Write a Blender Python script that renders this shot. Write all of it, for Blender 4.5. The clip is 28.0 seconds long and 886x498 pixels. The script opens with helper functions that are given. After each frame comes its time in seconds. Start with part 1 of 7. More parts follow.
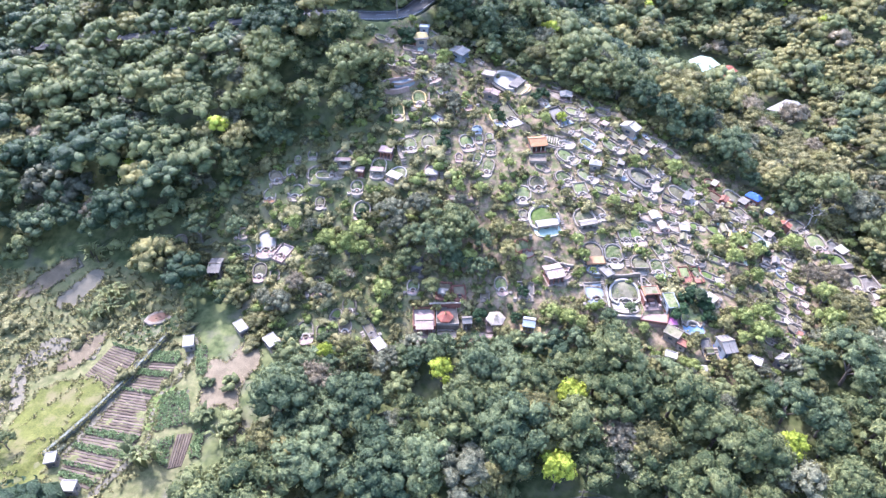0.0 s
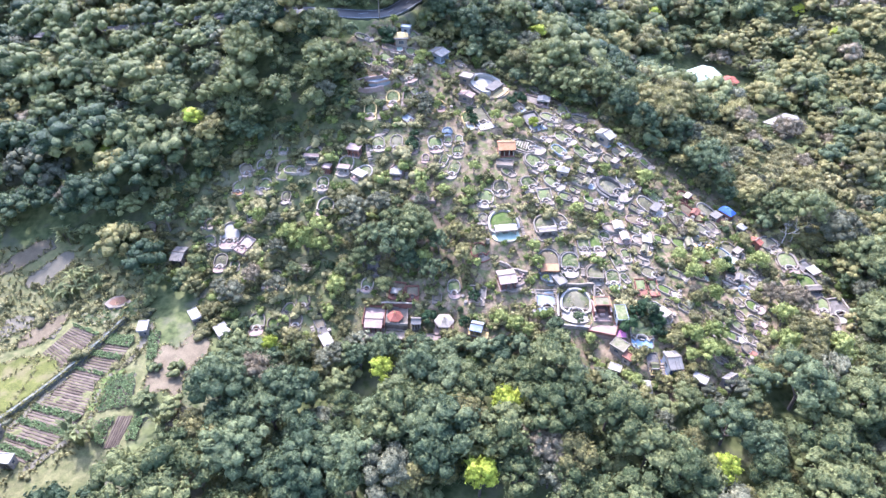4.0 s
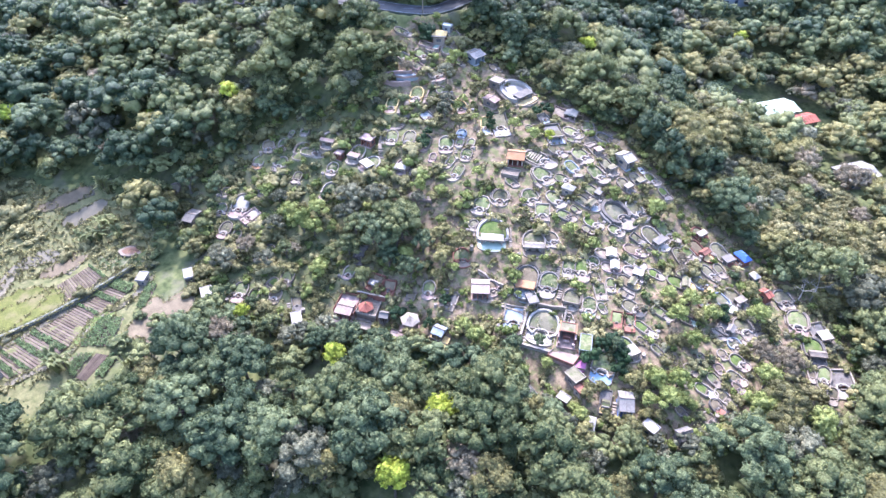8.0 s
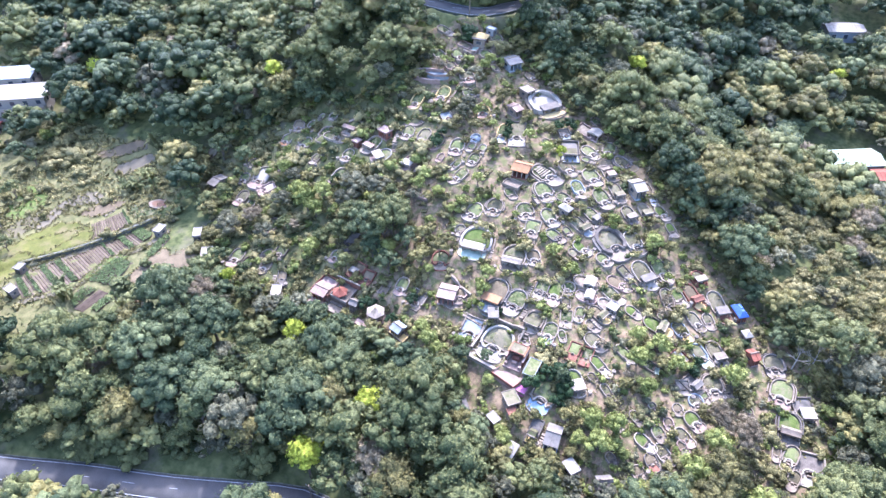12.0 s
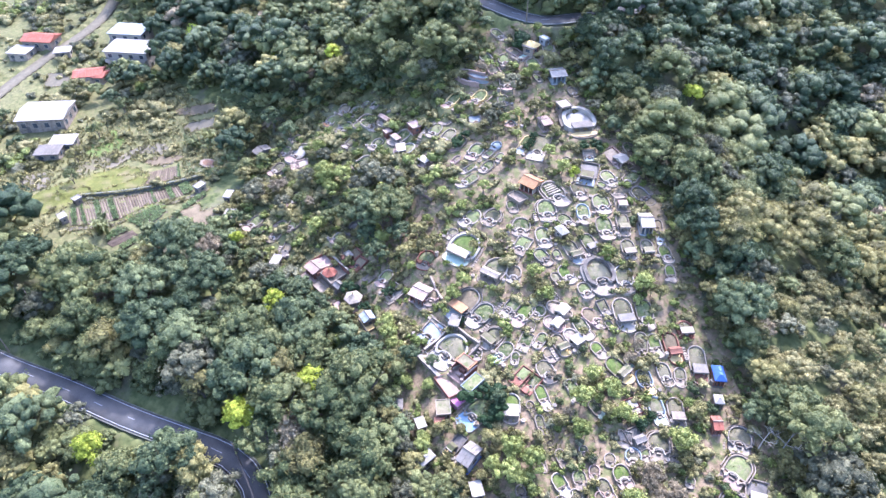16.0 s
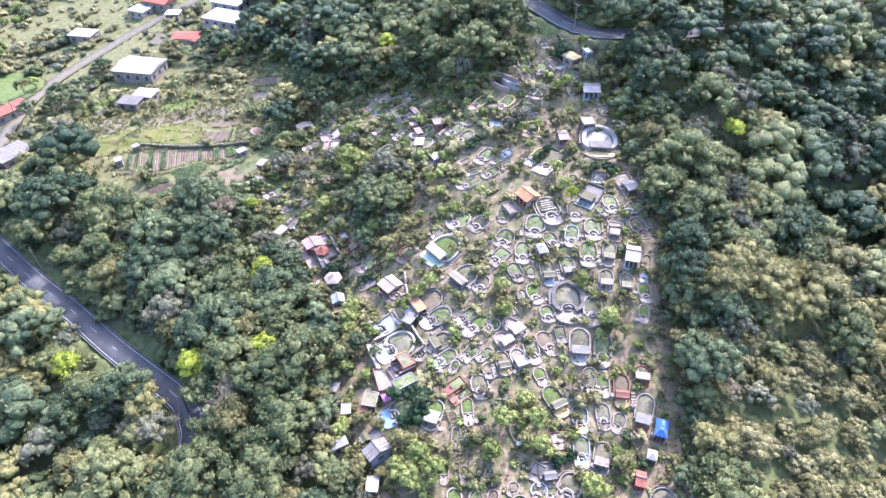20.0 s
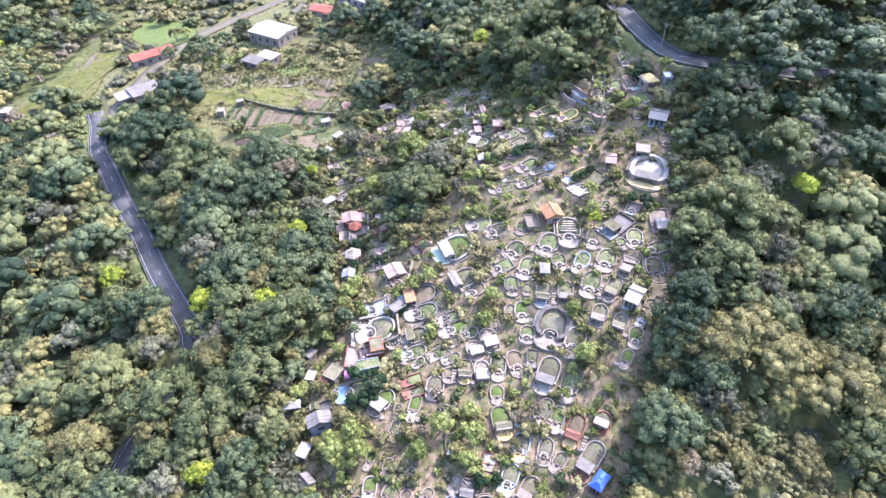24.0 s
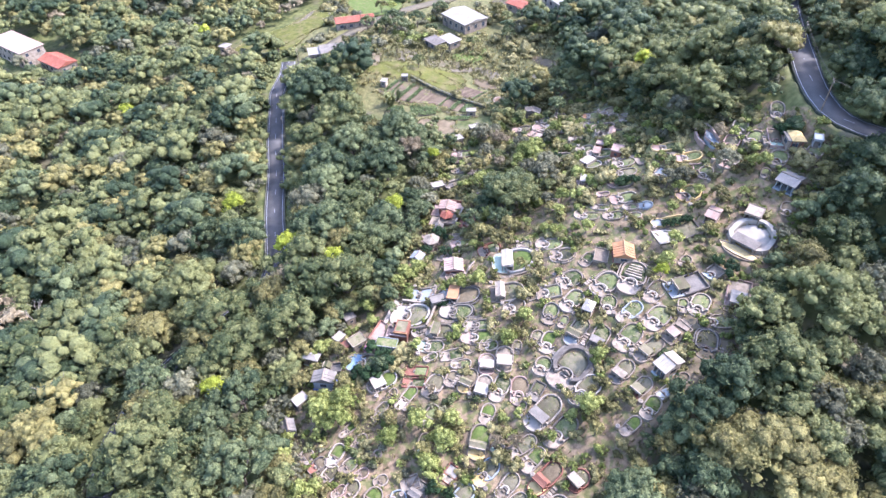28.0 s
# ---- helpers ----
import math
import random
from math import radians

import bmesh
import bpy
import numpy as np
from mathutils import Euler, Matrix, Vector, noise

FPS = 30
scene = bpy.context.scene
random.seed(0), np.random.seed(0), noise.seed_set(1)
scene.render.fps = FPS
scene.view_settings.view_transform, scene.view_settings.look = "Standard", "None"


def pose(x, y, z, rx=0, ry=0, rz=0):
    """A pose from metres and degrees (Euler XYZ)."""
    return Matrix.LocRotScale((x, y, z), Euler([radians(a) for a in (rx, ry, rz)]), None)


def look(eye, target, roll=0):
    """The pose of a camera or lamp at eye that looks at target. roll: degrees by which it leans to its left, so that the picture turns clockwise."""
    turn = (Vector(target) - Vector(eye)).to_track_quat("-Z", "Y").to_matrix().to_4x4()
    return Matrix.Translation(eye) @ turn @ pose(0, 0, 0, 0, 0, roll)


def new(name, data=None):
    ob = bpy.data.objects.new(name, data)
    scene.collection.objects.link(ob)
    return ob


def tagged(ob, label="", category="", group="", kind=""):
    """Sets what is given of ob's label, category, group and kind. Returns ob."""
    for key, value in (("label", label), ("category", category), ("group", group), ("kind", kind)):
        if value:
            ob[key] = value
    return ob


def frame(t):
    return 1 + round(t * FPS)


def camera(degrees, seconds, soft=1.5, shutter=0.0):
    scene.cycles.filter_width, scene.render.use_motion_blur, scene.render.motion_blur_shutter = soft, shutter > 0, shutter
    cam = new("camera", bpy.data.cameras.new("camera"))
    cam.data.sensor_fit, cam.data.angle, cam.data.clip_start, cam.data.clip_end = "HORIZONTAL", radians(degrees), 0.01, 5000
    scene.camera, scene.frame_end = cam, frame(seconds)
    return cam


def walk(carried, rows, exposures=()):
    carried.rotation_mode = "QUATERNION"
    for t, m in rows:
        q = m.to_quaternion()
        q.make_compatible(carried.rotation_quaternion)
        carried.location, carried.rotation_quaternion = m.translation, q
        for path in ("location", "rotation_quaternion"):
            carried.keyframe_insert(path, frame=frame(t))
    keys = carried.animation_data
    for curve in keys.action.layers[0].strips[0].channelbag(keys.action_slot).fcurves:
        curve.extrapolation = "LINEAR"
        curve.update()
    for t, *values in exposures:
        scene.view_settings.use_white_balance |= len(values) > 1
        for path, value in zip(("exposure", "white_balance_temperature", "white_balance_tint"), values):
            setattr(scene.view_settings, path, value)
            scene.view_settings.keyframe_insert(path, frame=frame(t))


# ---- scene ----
from mathutils.geometry import delaunay_2d_cdt

# ---- camera and its way ----
cam = camera(68.9, 28.0, soft=1.4)
METRES, EYE, TILT, LEAN, TURN = 200.0, 110.0, -42.1, 0.0, 0.0
ROWS = [
    (0.0, 0.0, 0.0, 0.0, 0.0, 0.0, -0.0),
    (0.5, 0.0065, -0.0001, 0.0, 0.1, -0.0, -0.09),
    (1.0, 0.0141, -0.0001, 0.0, 0.25, 0.0, -0.23),
    (1.5, 0.0231, -0.0001, 0.0002, 0.51, 0.01, -0.48),
    (2.0, 0.0334, -0.0, 0.0005, 0.8, 0.01, -0.75),
    (2.5, 0.0452, 0.0001, 0.0008, 1.13, 0.01, -1.06),
    (3.0, 0.0583, 0.0004, 0.0012, 1.59, 0.01, -1.48),
    (3.5, 0.0726, 0.001, 0.002, 2.3, -0.02, -2.1),
    (5.5, 0.138, 0.0071, 0.0078, 6.49, -0.36, -5.83),
    (6.0, 0.1552, 0.0095, 0.0101, 7.81, -0.52, -7.0),
    (6.5, 0.1732, 0.0124, 0.0125, 9.17, -0.68, -8.16),
    (7.0, 0.1908, 0.0156, 0.0158, 10.5, -0.92, -9.32),
    (7.5, 0.2087, 0.0192, 0.0194, 11.88, -1.18, -10.46),
    (8.0, 0.2266, 0.0233, 0.0233, 13.27, -1.44, -11.61),
    (8.5, 0.2444, 0.0277, 0.0278, 14.66, -1.77, -12.75),
    (9.0, 0.2622, 0.0327, 0.0326, 16.05, -2.09, -13.88),
    (9.5, 0.2799, 0.038, 0.0375, 17.44, -2.44, -14.98),
    (10.0, 0.2972, 0.0437, 0.0431, 18.83, -2.86, -16.07),
    (10.5, 0.3143, 0.0498, 0.049, 20.26, -3.29, -17.19),
    (11.0, 0.3317, 0.0565, 0.055, 21.76, -3.74, -18.3),
    (11.5, 0.3483, 0.0634, 0.0618, 23.29, -4.26, -19.45),
    (12.0, 0.365, 0.071, 0.0691, 24.93, -4.83, -20.6),
    (12.5, 0.3812, 0.0788, 0.0766, 26.59, -5.43, -21.76),
    (14.5, 0.4428, 0.1142, 0.1102, 33.62, -8.35, -26.22),
    (15.0, 0.4568, 0.1238, 0.1196, 35.4, -9.2, -27.26),
    (15.5, 0.4708, 0.1342, 0.1286, 37.24, -10.05, -28.31),
    (16.0, 0.484, 0.1447, 0.1385, 39.12, -11.0, -29.31),
    (16.5, 0.4968, 0.1556, 0.1482, 41.02, -11.95, -30.3),
    (17.0, 0.5091, 0.1669, 0.1585, 42.92, -12.96, -31.23),
    (17.5, 0.5209, 0.1784, 0.1691, 44.83, -13.99, -32.1),
    (18.0, 0.5323, 0.1902, 0.1796, 46.74, -15.03, -32.96),
    (18.5, 0.5432, 0.2023, 0.1905, 48.66, -16.11, -33.77),
    (19.0, 0.5534, 0.2147, 0.2016, 50.64, -17.25, -34.56),
    (19.5, 0.5632, 0.2273, 0.2129, 52.72, -18.47, -35.34),
    (20.0, 0.5722, 0.24, 0.2245, 54.88, -19.77, -36.09),
    (20.5, 0.5808, 0.253, 0.2361, 57.14, -21.13, -36.81),
    (22.5, 0.6087, 0.3067, 0.284, 67.44, -27.61, -39.41),
    (23.0, 0.6136, 0.3205, 0.2964, 70.6, -29.67, -40.0),
    (23.5, 0.6177, 0.3345, 0.3089, 73.97, -31.86, -40.5),
    (24.0, 0.621, 0.3486, 0.3214, 77.54, -34.22, -40.92),
    (24.5, 0.6232, 0.3627, 0.3339, 81.41, -36.78, -41.25),
    (25.0, 0.6245, 0.3769, 0.3464, 85.46, -39.46, -41.45),
    (25.5, 0.6247, 0.3911, 0.3589, 89.56, -42.21, -41.51),
    (26.0, 0.624, 0.4051, 0.3712, 93.63, -44.93, -41.42),
    (26.5, 0.6224, 0.4184, 0.3827, 97.39, -47.42, -41.2),
    (27.0, 0.6197, 0.4324, 0.3948, 101.36, -50.04, -40.83),
    (27.5, 0.616, 0.4462, 0.4067, 105.28, -52.6, -40.34),
    (28.0, 0.6114, 0.4599, 0.4186, 109.1, -55.06, -39.74),
]
EXPOSURES = [(0.0, 2.78, 5050, 27), (16.0, 2.78, 5050, 27), (28.0, 2.55, 5300, 27)]
walk(cam, [(t, pose(0, 0, EYE, TILT, LEAN, TURN) @ pose(METRES * x, METRES * y, METRES * z, 90 + pitch, roll, yaw)) for t, x, y, z, yaw, pitch, roll in ROWS], EXPOSURES)

# ---- sky and sun ----
SUN_AZ, SUN_EL = -28.0, 50.0  # degrees from +y towards +x, and above the horizon
world = bpy.data.worlds.new("sky")
world.use_nodes = True
scene.world = world
sky = world.node_tree.nodes.new("ShaderNodeTexSky")
sky.sky_type, sky.sun_disc = "NISHITA", False
sky.sun_elevation, sky.sun_rotation = radians(SUN_EL), radians(SUN_AZ)
sky.air_density, sky.dust_density, sky.ozone_density = 1.4, 3.5, 1.5
back = world.node_tree.nodes["Background"]
back.inputs["Strength"].default_value = 0.15
world.node_tree.links.new(sky.outputs[0], back.inputs[0])
sun = new("sun", bpy.data.lights.new("sun", "SUN"))
sun.data.energy, sun.data.angle, sun.data.color = 2.0, radians(3.5), (1.0, 0.93, 0.82)
to_sun = Vector((math.sin(radians(SUN_AZ)) * math.cos(radians(SUN_EL)), math.cos(radians(SUN_AZ)) * math.cos(radians(SUN_EL)), math.sin(radians(SUN_EL))))
sun.matrix_world = look(to_sun * 400, (0, 0, 0))


# ---- materials ----
def material(name, low, high, scale=1.0, rough=0.8, bump=0.3, fine=8.0, metal=0.0, stain=None, stain_at=0.6, stain_scale=0.25, vary=0.0, island=0.0, spec=0.07, through_light=0.0, tone=0.0, span=(0.38, 0.72)):
    """A surface that runs from the colour low to the colour high in two sizes of grain, with stains and relief."""
    m = bpy.data.materials.new(name)
    m.use_nodes = True
    n, l = m.node_tree.nodes, m.node_tree.links
    bsdf = n["Principled BSDF"]
    bsdf.inputs["Roughness"].default_value = rough
    bsdf.inputs["Metallic"].default_value = metal
    bsdf.inputs["Specular IOR Level"].default_value = spec
    where = n.new("ShaderNodeNewGeometry")
    big = n.new("ShaderNodeTexNoise")
    big.inputs["Scale"].default_value, big.inputs["Detail"].default_value = scale, 5.0
    small = n.new("ShaderNodeTexNoise")
    small.inputs["Scale"].default_value, small.inputs["Detail"].default_value = scale * fine, 3.0
    l.new(where.outputs["Position"], big.inputs["Vector"])
    l.new(where.outputs["Position"], small.inputs["Vector"])
    add = n.new("ShaderNodeMath")
    add.operation = "MULTIPLY_ADD"
    add.inputs[1].default_value = 0.55
    l.new(small.outputs["Fac"], add.inputs[0])
    half = n.new("ShaderNodeMath")
    half.operation = "MULTIPLY"
    half.inputs[1].default_value = 0.55
    l.new(big.outputs["Fac"], half.inputs[0])
    l.new(half.outputs[0], add.inputs[2])
    fac = add.outputs[0]
    for amount, source in ((vary, "object"), (island, "island")):
        if amount:
            rnd = n.new("ShaderNodeObjectInfo").outputs["Random"] if source == "object" else where.outputs["Random Per Island"]
            mad = n.new("ShaderNodeMath")
            mad.operation = "MULTIPLY_ADD"
            mad.inputs[1].default_value = amount
            shift = n.new("ShaderNodeMath")
            shift.operation = "SUBTRACT"
            shift.inputs[1].default_value = amount * 0.5
            l.new(rnd, mad.inputs[0])
            l.new(fac, shift.inputs[0])
            l.new(shift.outputs[0], mad.inputs[2])
            fac = mad.outputs[0]
    if tone:
        each = n.new("ShaderNodeAttribute")
        each.attribute_name = "tone"
        mad = n.new("ShaderNodeMath")
        mad.operation = "MULTIPLY_ADD"
        mad.inputs[1].default_value = tone
        l.new(each.outputs["Fac"], mad.inputs[0])
        l.new(fac, mad.inputs[2])
        fac = mad.outputs[0]
    ramp = n.new("ShaderNodeMapRange")
    ramp.inputs["From Min"].default_value, ramp.inputs["From Max"].default_value = span
    l.new(fac, ramp.inputs["Value"])
    mix = n.new("ShaderNodeMix")
    mix.data_type = "RGBA"
    mix.inputs[6].default_value, mix.inputs[7].default_value = (*low, 1), (*high, 1)
    l.new(ramp.outputs[0], mix.inputs[0])
    colour = mix.outputs[2]
    if stain:
        patch = n.new("ShaderNodeTexNoise")
        patch.inputs["Scale"].default_value, patch.inputs["Detail"].default_value, patch.inputs["Roughness"].default_value = stain_scale, 6.0, 0.65
        l.new(where.outputs["Position"], patch.inputs["Vector"])
        edge = n.new("ShaderNodeMapRange")
        edge.inputs["From Min"].default_value, edge.inputs["From Max"].default_value = stain_at - 0.06, stain_at + 0.08
        edge.inputs["To Max"].default_value = 0.85
        l.new(patch.outputs["Fac"], edge.inputs["Value"])
        over = n.new("ShaderNodeMix")
        over.data_type = "RGBA"
        over.inputs[7].default_value = (*stain, 1)
        l.new(edge.outputs[0], over.inputs[0])
        l.new(colour, over.inputs[6])
        colour = over.outputs[2]
    l.new(colour, bsdf.inputs["Base Color"])
    if bump:
        relief = n.new("ShaderNodeBump")
        relief.inputs["Strength"].default_value, relief.inputs["Distance"].default_value = bump, 0.06
        l.new(small.outputs["Fac"], relief.inputs["Height"])
        l.new(relief.outputs[0], bsdf.inputs["Normal"])
    if through_light:
        trans = n.new("ShaderNodeBsdfTranslucent")
        l.new(colour, trans.inputs["Color"])
        blend = n.new("ShaderNodeMixShader")
        blend.inputs[0].default_value = through_light
        l.new(bsdf.outputs[0], blend.inputs[1])
        l.new(trans.outputs[0], blend.inputs[2])
        l.new(blend.outputs[0], n["Material Output"].inputs["Surface"])
    return m


def leaf(name, low, high, through_light=0.22):
    """Foliage: a leafy surface with relief in two sizes, whose tone differs from tree to tree and clump to clump."""
    m = material(name, low, high, scale=0.35, fine=10.0, rough=0.6, bump=0.0, island=0.38, vary=0.3, tone=0.2, spec=0.2, span=(0.36, 0.76), through_light=through_light)
    n, l = m.node_tree.nodes, m.node_tree.links
    where = n.new("ShaderNodeNewGeometry")
    normal = None
    for scale, deep, detail in ((1.9, 0.9, 3.0), (5.0, 0.5, 3.0)):
        tuft = n.new("ShaderNodeTexNoise")
        tuft.inputs["Scale"].default_value, tuft.inputs["Detail"].default_value, tuft.inputs["Roughness"].default_value = scale, detail, 0.6
        l.new(where.outputs["Position"], tuft.inputs["Vector"])
        relief = n.new("ShaderNodeBump")
        relief.inputs["Strength"].default_value, relief.inputs["Distance"].default_value = 1.0, deep
        l.new(tuft.outputs["Fac"], relief.inputs["Height"])
        if normal:
            l.new(normal, relief.inputs["Normal"])
        normal = relief.outputs[0]
    l.new(normal, n["Principled BSDF"].inputs["Normal"])
    for node in list(n):
        if node.bl_idname == "ShaderNodeBsdfTranslucent":
            l.new(normal, node.inputs["Normal"])
    return m


LEAF = {
    "dark": leaf("dark_green_leaves", (0.046, 0.070, 0.030), (0.203, 0.231, 0.095)),
    "mid": leaf("green_leaves", (0.057, 0.078, 0.027), (0.234, 0.241, 0.085)),
    "olive": leaf("olive_leaves", (0.099, 0.092, 0.030), (0.316, 0.279, 0.093)),
    "grey": leaf("grey_green_leaves", (0.087, 0.088, 0.048), (0.267, 0.253, 0.138)),
    "lime": leaf("yellow_green_young_leaves", (0.228, 0.266, 0.020), (0.478, 0.522, 0.058)),
    "fresh": leaf("bright_green_leaves", (0.130, 0.158, 0.032), (0.375, 0.395, 0.108)),
    "reed": leaf("yellow_green_reed_leaves", (0.148, 0.136, 0.047), (0.383, 0.333, 0.135)),
    "brown": leaf("brownish_bare_twigs", (0.146, 0.114, 0.064), (0.327, 0.264, 0.152)),
}
BARK = material("grey_brown_bark", (0.07, 0.055, 0.04), (0.17, 0.14, 0.11), scale=2.0, bump=0.5)
CONCRETE = material("weathered_concrete", (0.110, 0.086, 0.061), (0.211, 0.169, 0.124), scale=0.9, vary=0.3, stain=(0.081, 0.071, 0.046), stain_at=0.6, stain_scale=0.6)
WHITEWASH = material("whitewashed_concrete", (0.159, 0.127, 0.092), (0.278, 0.230, 0.172), scale=1.2, vary=0.3, stain=(0.117, 0.096, 0.068), stain_at=0.55, stain_scale=1.1)
WHITE = material("white_paint", (0.213, 0.186, 0.145), (0.275, 0.242, 0.193), scale=0.8, stain=(0.216, 0.192, 0.153), stain_at=0.6, stain_scale=0.7)
DARK = material("dark_weathered_stone", (0.071, 0.060, 0.049), (0.158, 0.136, 0.108), scale=1.1, vary=0.25, stain=(0.037, 0.035, 0.025), stain_at=0.62, stain_scale=0.8)
PINK = material("pink_tile", (0.180, 0.122, 0.092), (0.285, 0.208, 0.165), scale=0.8, vary=0.25, stain=(0.177, 0.112, 0.091), stain_at=0.64, stain_scale=0.6)
RED = material("red_brown_tile", (0.118, 0.050, 0.033), (0.205, 0.098, 0.064), scale=0.9, vary=0.25, stain=(0.082, 0.041, 0.034), stain_at=0.63, stain_scale=0.6)
ORANGE = material("orange_tile", (0.212, 0.106, 0.047), (0.315, 0.174, 0.089), scale=0.9, vary=0.15, stain=(0.190, 0.095, 0.048), stain_at=0.64, stain_scale=0.6)
OCHRE = material("ochre_tile", (0.336, 0.232, 0.080), (0.496, 0.360, 0.160), scale=0.9, vary=0.2, stain=(0.200, 0.144, 0.080), stain_at=0.62, stain_scale=0.6)
BLUE = material("pale_blue_paint", (0.160, 0.170, 0.162), (0.235, 0.246, 0.236), scale=0.8, vary=0.2, stain=(0.136, 0.177, 0.204), stain_at=0.63, stain_scale=0.7)
AZURE = material("azure_pool_tile", (0.125, 0.180, 0.225), (0.195, 0.260, 0.305), scale=0.8, vary=0.1)
DEEPBLUE = material("blue_tarpaulin", (0.040, 0.072, 0.208), (0.080, 0.136, 0.320), scale=0.8, rough=0.5, bump=0.15)
MINT = material("mint_green_tile", (0.205, 0.255, 0.180), (0.315, 0.355, 0.265), scale=0.8, vary=0.2, stain=(0.190, 0.224, 0.177), stain_at=0.63, stain_scale=0.7)
MAGENTA = material("magenta_sheet", (0.300, 0.085, 0.180), (0.400, 0.160, 0.250), scale=0.7, bump=0.1)
GREYROOF = material("grey_roof_concrete", (0.086, 0.074, 0.060), (0.162, 0.142, 0.116), scale=0.8, vary=0.2, stain=(0.076, 0.073, 0.059), stain_at=0.6, stain_scale=0.5)
TIN = material("pale_tin_sheet", (0.175, 0.156, 0.127), (0.240, 0.216, 0.177), scale=0.6, rough=0.5, metal=0.1, bump=0.1, stain=(0.194, 0.165, 0.123), stain_at=0.62, stain_scale=0.4)
LAWN = material("short_grass", (0.039, 0.050, 0.017), (0.129, 0.141, 0.054), scale=1.6, fine=7.0, bump=1.0, vary=0.5, stain=(0.156, 0.133, 0.079), stain_at=0.54, stain_scale=0.8)
BRIGHTLAWN = material("bright_green_grass", (0.043, 0.064, 0.013), (0.105, 0.128, 0.033), scale=1.0, fine=12.0, bump=1.0, stain=(0.117, 0.110, 0.050), stain_at=0.56, stain_scale=0.7)
DRYLAWN = material("dry_grass_mound", (0.075, 0.064, 0.037), (0.156, 0.134, 0.081), scale=0.9, fine=12.0, bump=0.9, vary=0.35, stain=(0.075, 0.085, 0.029), stain_at=0.57, stain_scale=0.6)
MEADOW = material("yellow_green_meadow", (0.040, 0.044, 0.010), (0.112, 0.110, 0.026), scale=0.5, fine=6.0, bump=1.0, stain=(0.105, 0.086, 0.042), stain_at=0.55, stain_scale=0.25)
HEDGE = leaf("clipped_hedge_leaves", (0.014, 0.034, 0.011), (0.044, 0.080, 0.024))
ASPHALT = material("worn_asphalt", (0.056, 0.053, 0.048), (0.096, 0.091, 0.083), scale=0.35, fine=30.0, rough=0.85, bump=0.2, stain=(0.085, 0.080, 0.072), stain_at=0.6, stain_scale=0.2)
LINE = material("worn_road_paint", (0.16, 0.16, 0.16), (0.34, 0.34, 0.33), scale=2.0, bump=0.1)
SOIL = material("bare_soil", (0.082, 0.062, 0.036), (0.160, 0.126, 0.075), scale=0.6, fine=9.0, bump=0.8, vary=0.2)
TILLED = material("tilled_red_brown_soil", (0.061, 0.044, 0.030), (0.113, 0.085, 0.060), scale=0.8, fine=9.0, bump=0.9, vary=0.3)
GREYSOIL = material("dry_grey_soil", (0.081, 0.069, 0.045), (0.130, 0.111, 0.074), scale=0.8, fine=9.0, bump=0.8, vary=0.12)
CROP = leaf("crop_leaves", (0.085, 0.125, 0.040), (0.230, 0.290, 0.105))
STONE = material("mossy_field_stone", (0.05, 0.055, 0.035), (0.15, 0.145, 0.11), scale=1.6, bump=0.8, vary=0.3)
GLASS = material("dark_window_glass", (0.024, 0.032, 0.040), (0.048, 0.056, 0.064), scale=0.8, rough=0.08, bump=0.0, spec=0.6)
REDROOF = material("red_sheet_roof", (0.155, 0.050, 0.030), (0.240, 0.095, 0.062), scale=0.6, bump=0.15, stain=(0.192, 0.096, 0.080), stain_at=0.63, stain_scale=0.3)
WATER = material("muddy_pond_water", (0.10, 0.055, 0.032), (0.15, 0.085, 0.05), scale=0.6, rough=0.6, bump=0.05, spec=0.05)
MATS = {"concrete": CONCRETE, "white": WHITEWASH, "bright": WHITE, "dark": DARK, "pink": PINK, "red": RED, "orange": ORANGE, "ochre": OCHRE, "blue": BLUE, "azure": AZURE, "deepblue": DEEPBLUE,
        "mint": MINT, "magenta": MAGENTA, "grey": GREYROOF, "tin": TIN, "lawn": LAWN, "green": BRIGHTLAWN, "dry": DRYLAWN, "soil": SOIL, "redroof": REDROOF}

# ---- the lie of the land ----
# heights every 50 m, from x = -250, y = -100, and finer swells every 25 m over the burial hill
LAND = [[6, 2, -3, -10, -15, -18, -18, -18, -17, -15], [6, 2, -2, -7, -13, -17, -20, -16, -15, -14], [4, 1, -3, 0, -4, -12, -16, -11, -11, -13], [3, 3, 0, 5, 7, -3, 0, -1, -6, -10], [7, 10, 8, 1, -1, 2, 16, 4, -2, -5], [15, 17, 18, 21, 34, 37, 26, 4, 1, 4], [23, 24, 25, 34, 53, 43, 4, -8, 2, 14], [32, 32, 34, 40, 50, 41, 10, -2, 9, 23], [41, 42, 44, 46, 46, 40, 29, 21, 23, 33]]
SWELL = [[5.4, 0.1, 0.6, 3.1, -0.1, -2.2, -0.6, 0.2, 0.0], [-4.2, 3.2, 1.7, -2.6, -3.5, 0.0, 1.1, 0.0, -0.0], [-1.6, -0.7, 2.2, -1.6, 2.9, 1.4, 0.9, -0.4, 0.1], [1.2, -1.7, -1.7, 4.7, 0.2, -3.3, -3.7, 0.5, 0.3], [0.8, -0.2, 1.3, -3.3, -2.7, 4.4, 1.2, 1.8, 0.1], [0.0, 1.1, 7.0, -1.8, -0.8, 3.0, 4.0, -0.1, -1.1], [-0.5, 0.1, 0.5, -0.1, 7.7, -9.2, -2.1, 1.7, -1.1]]
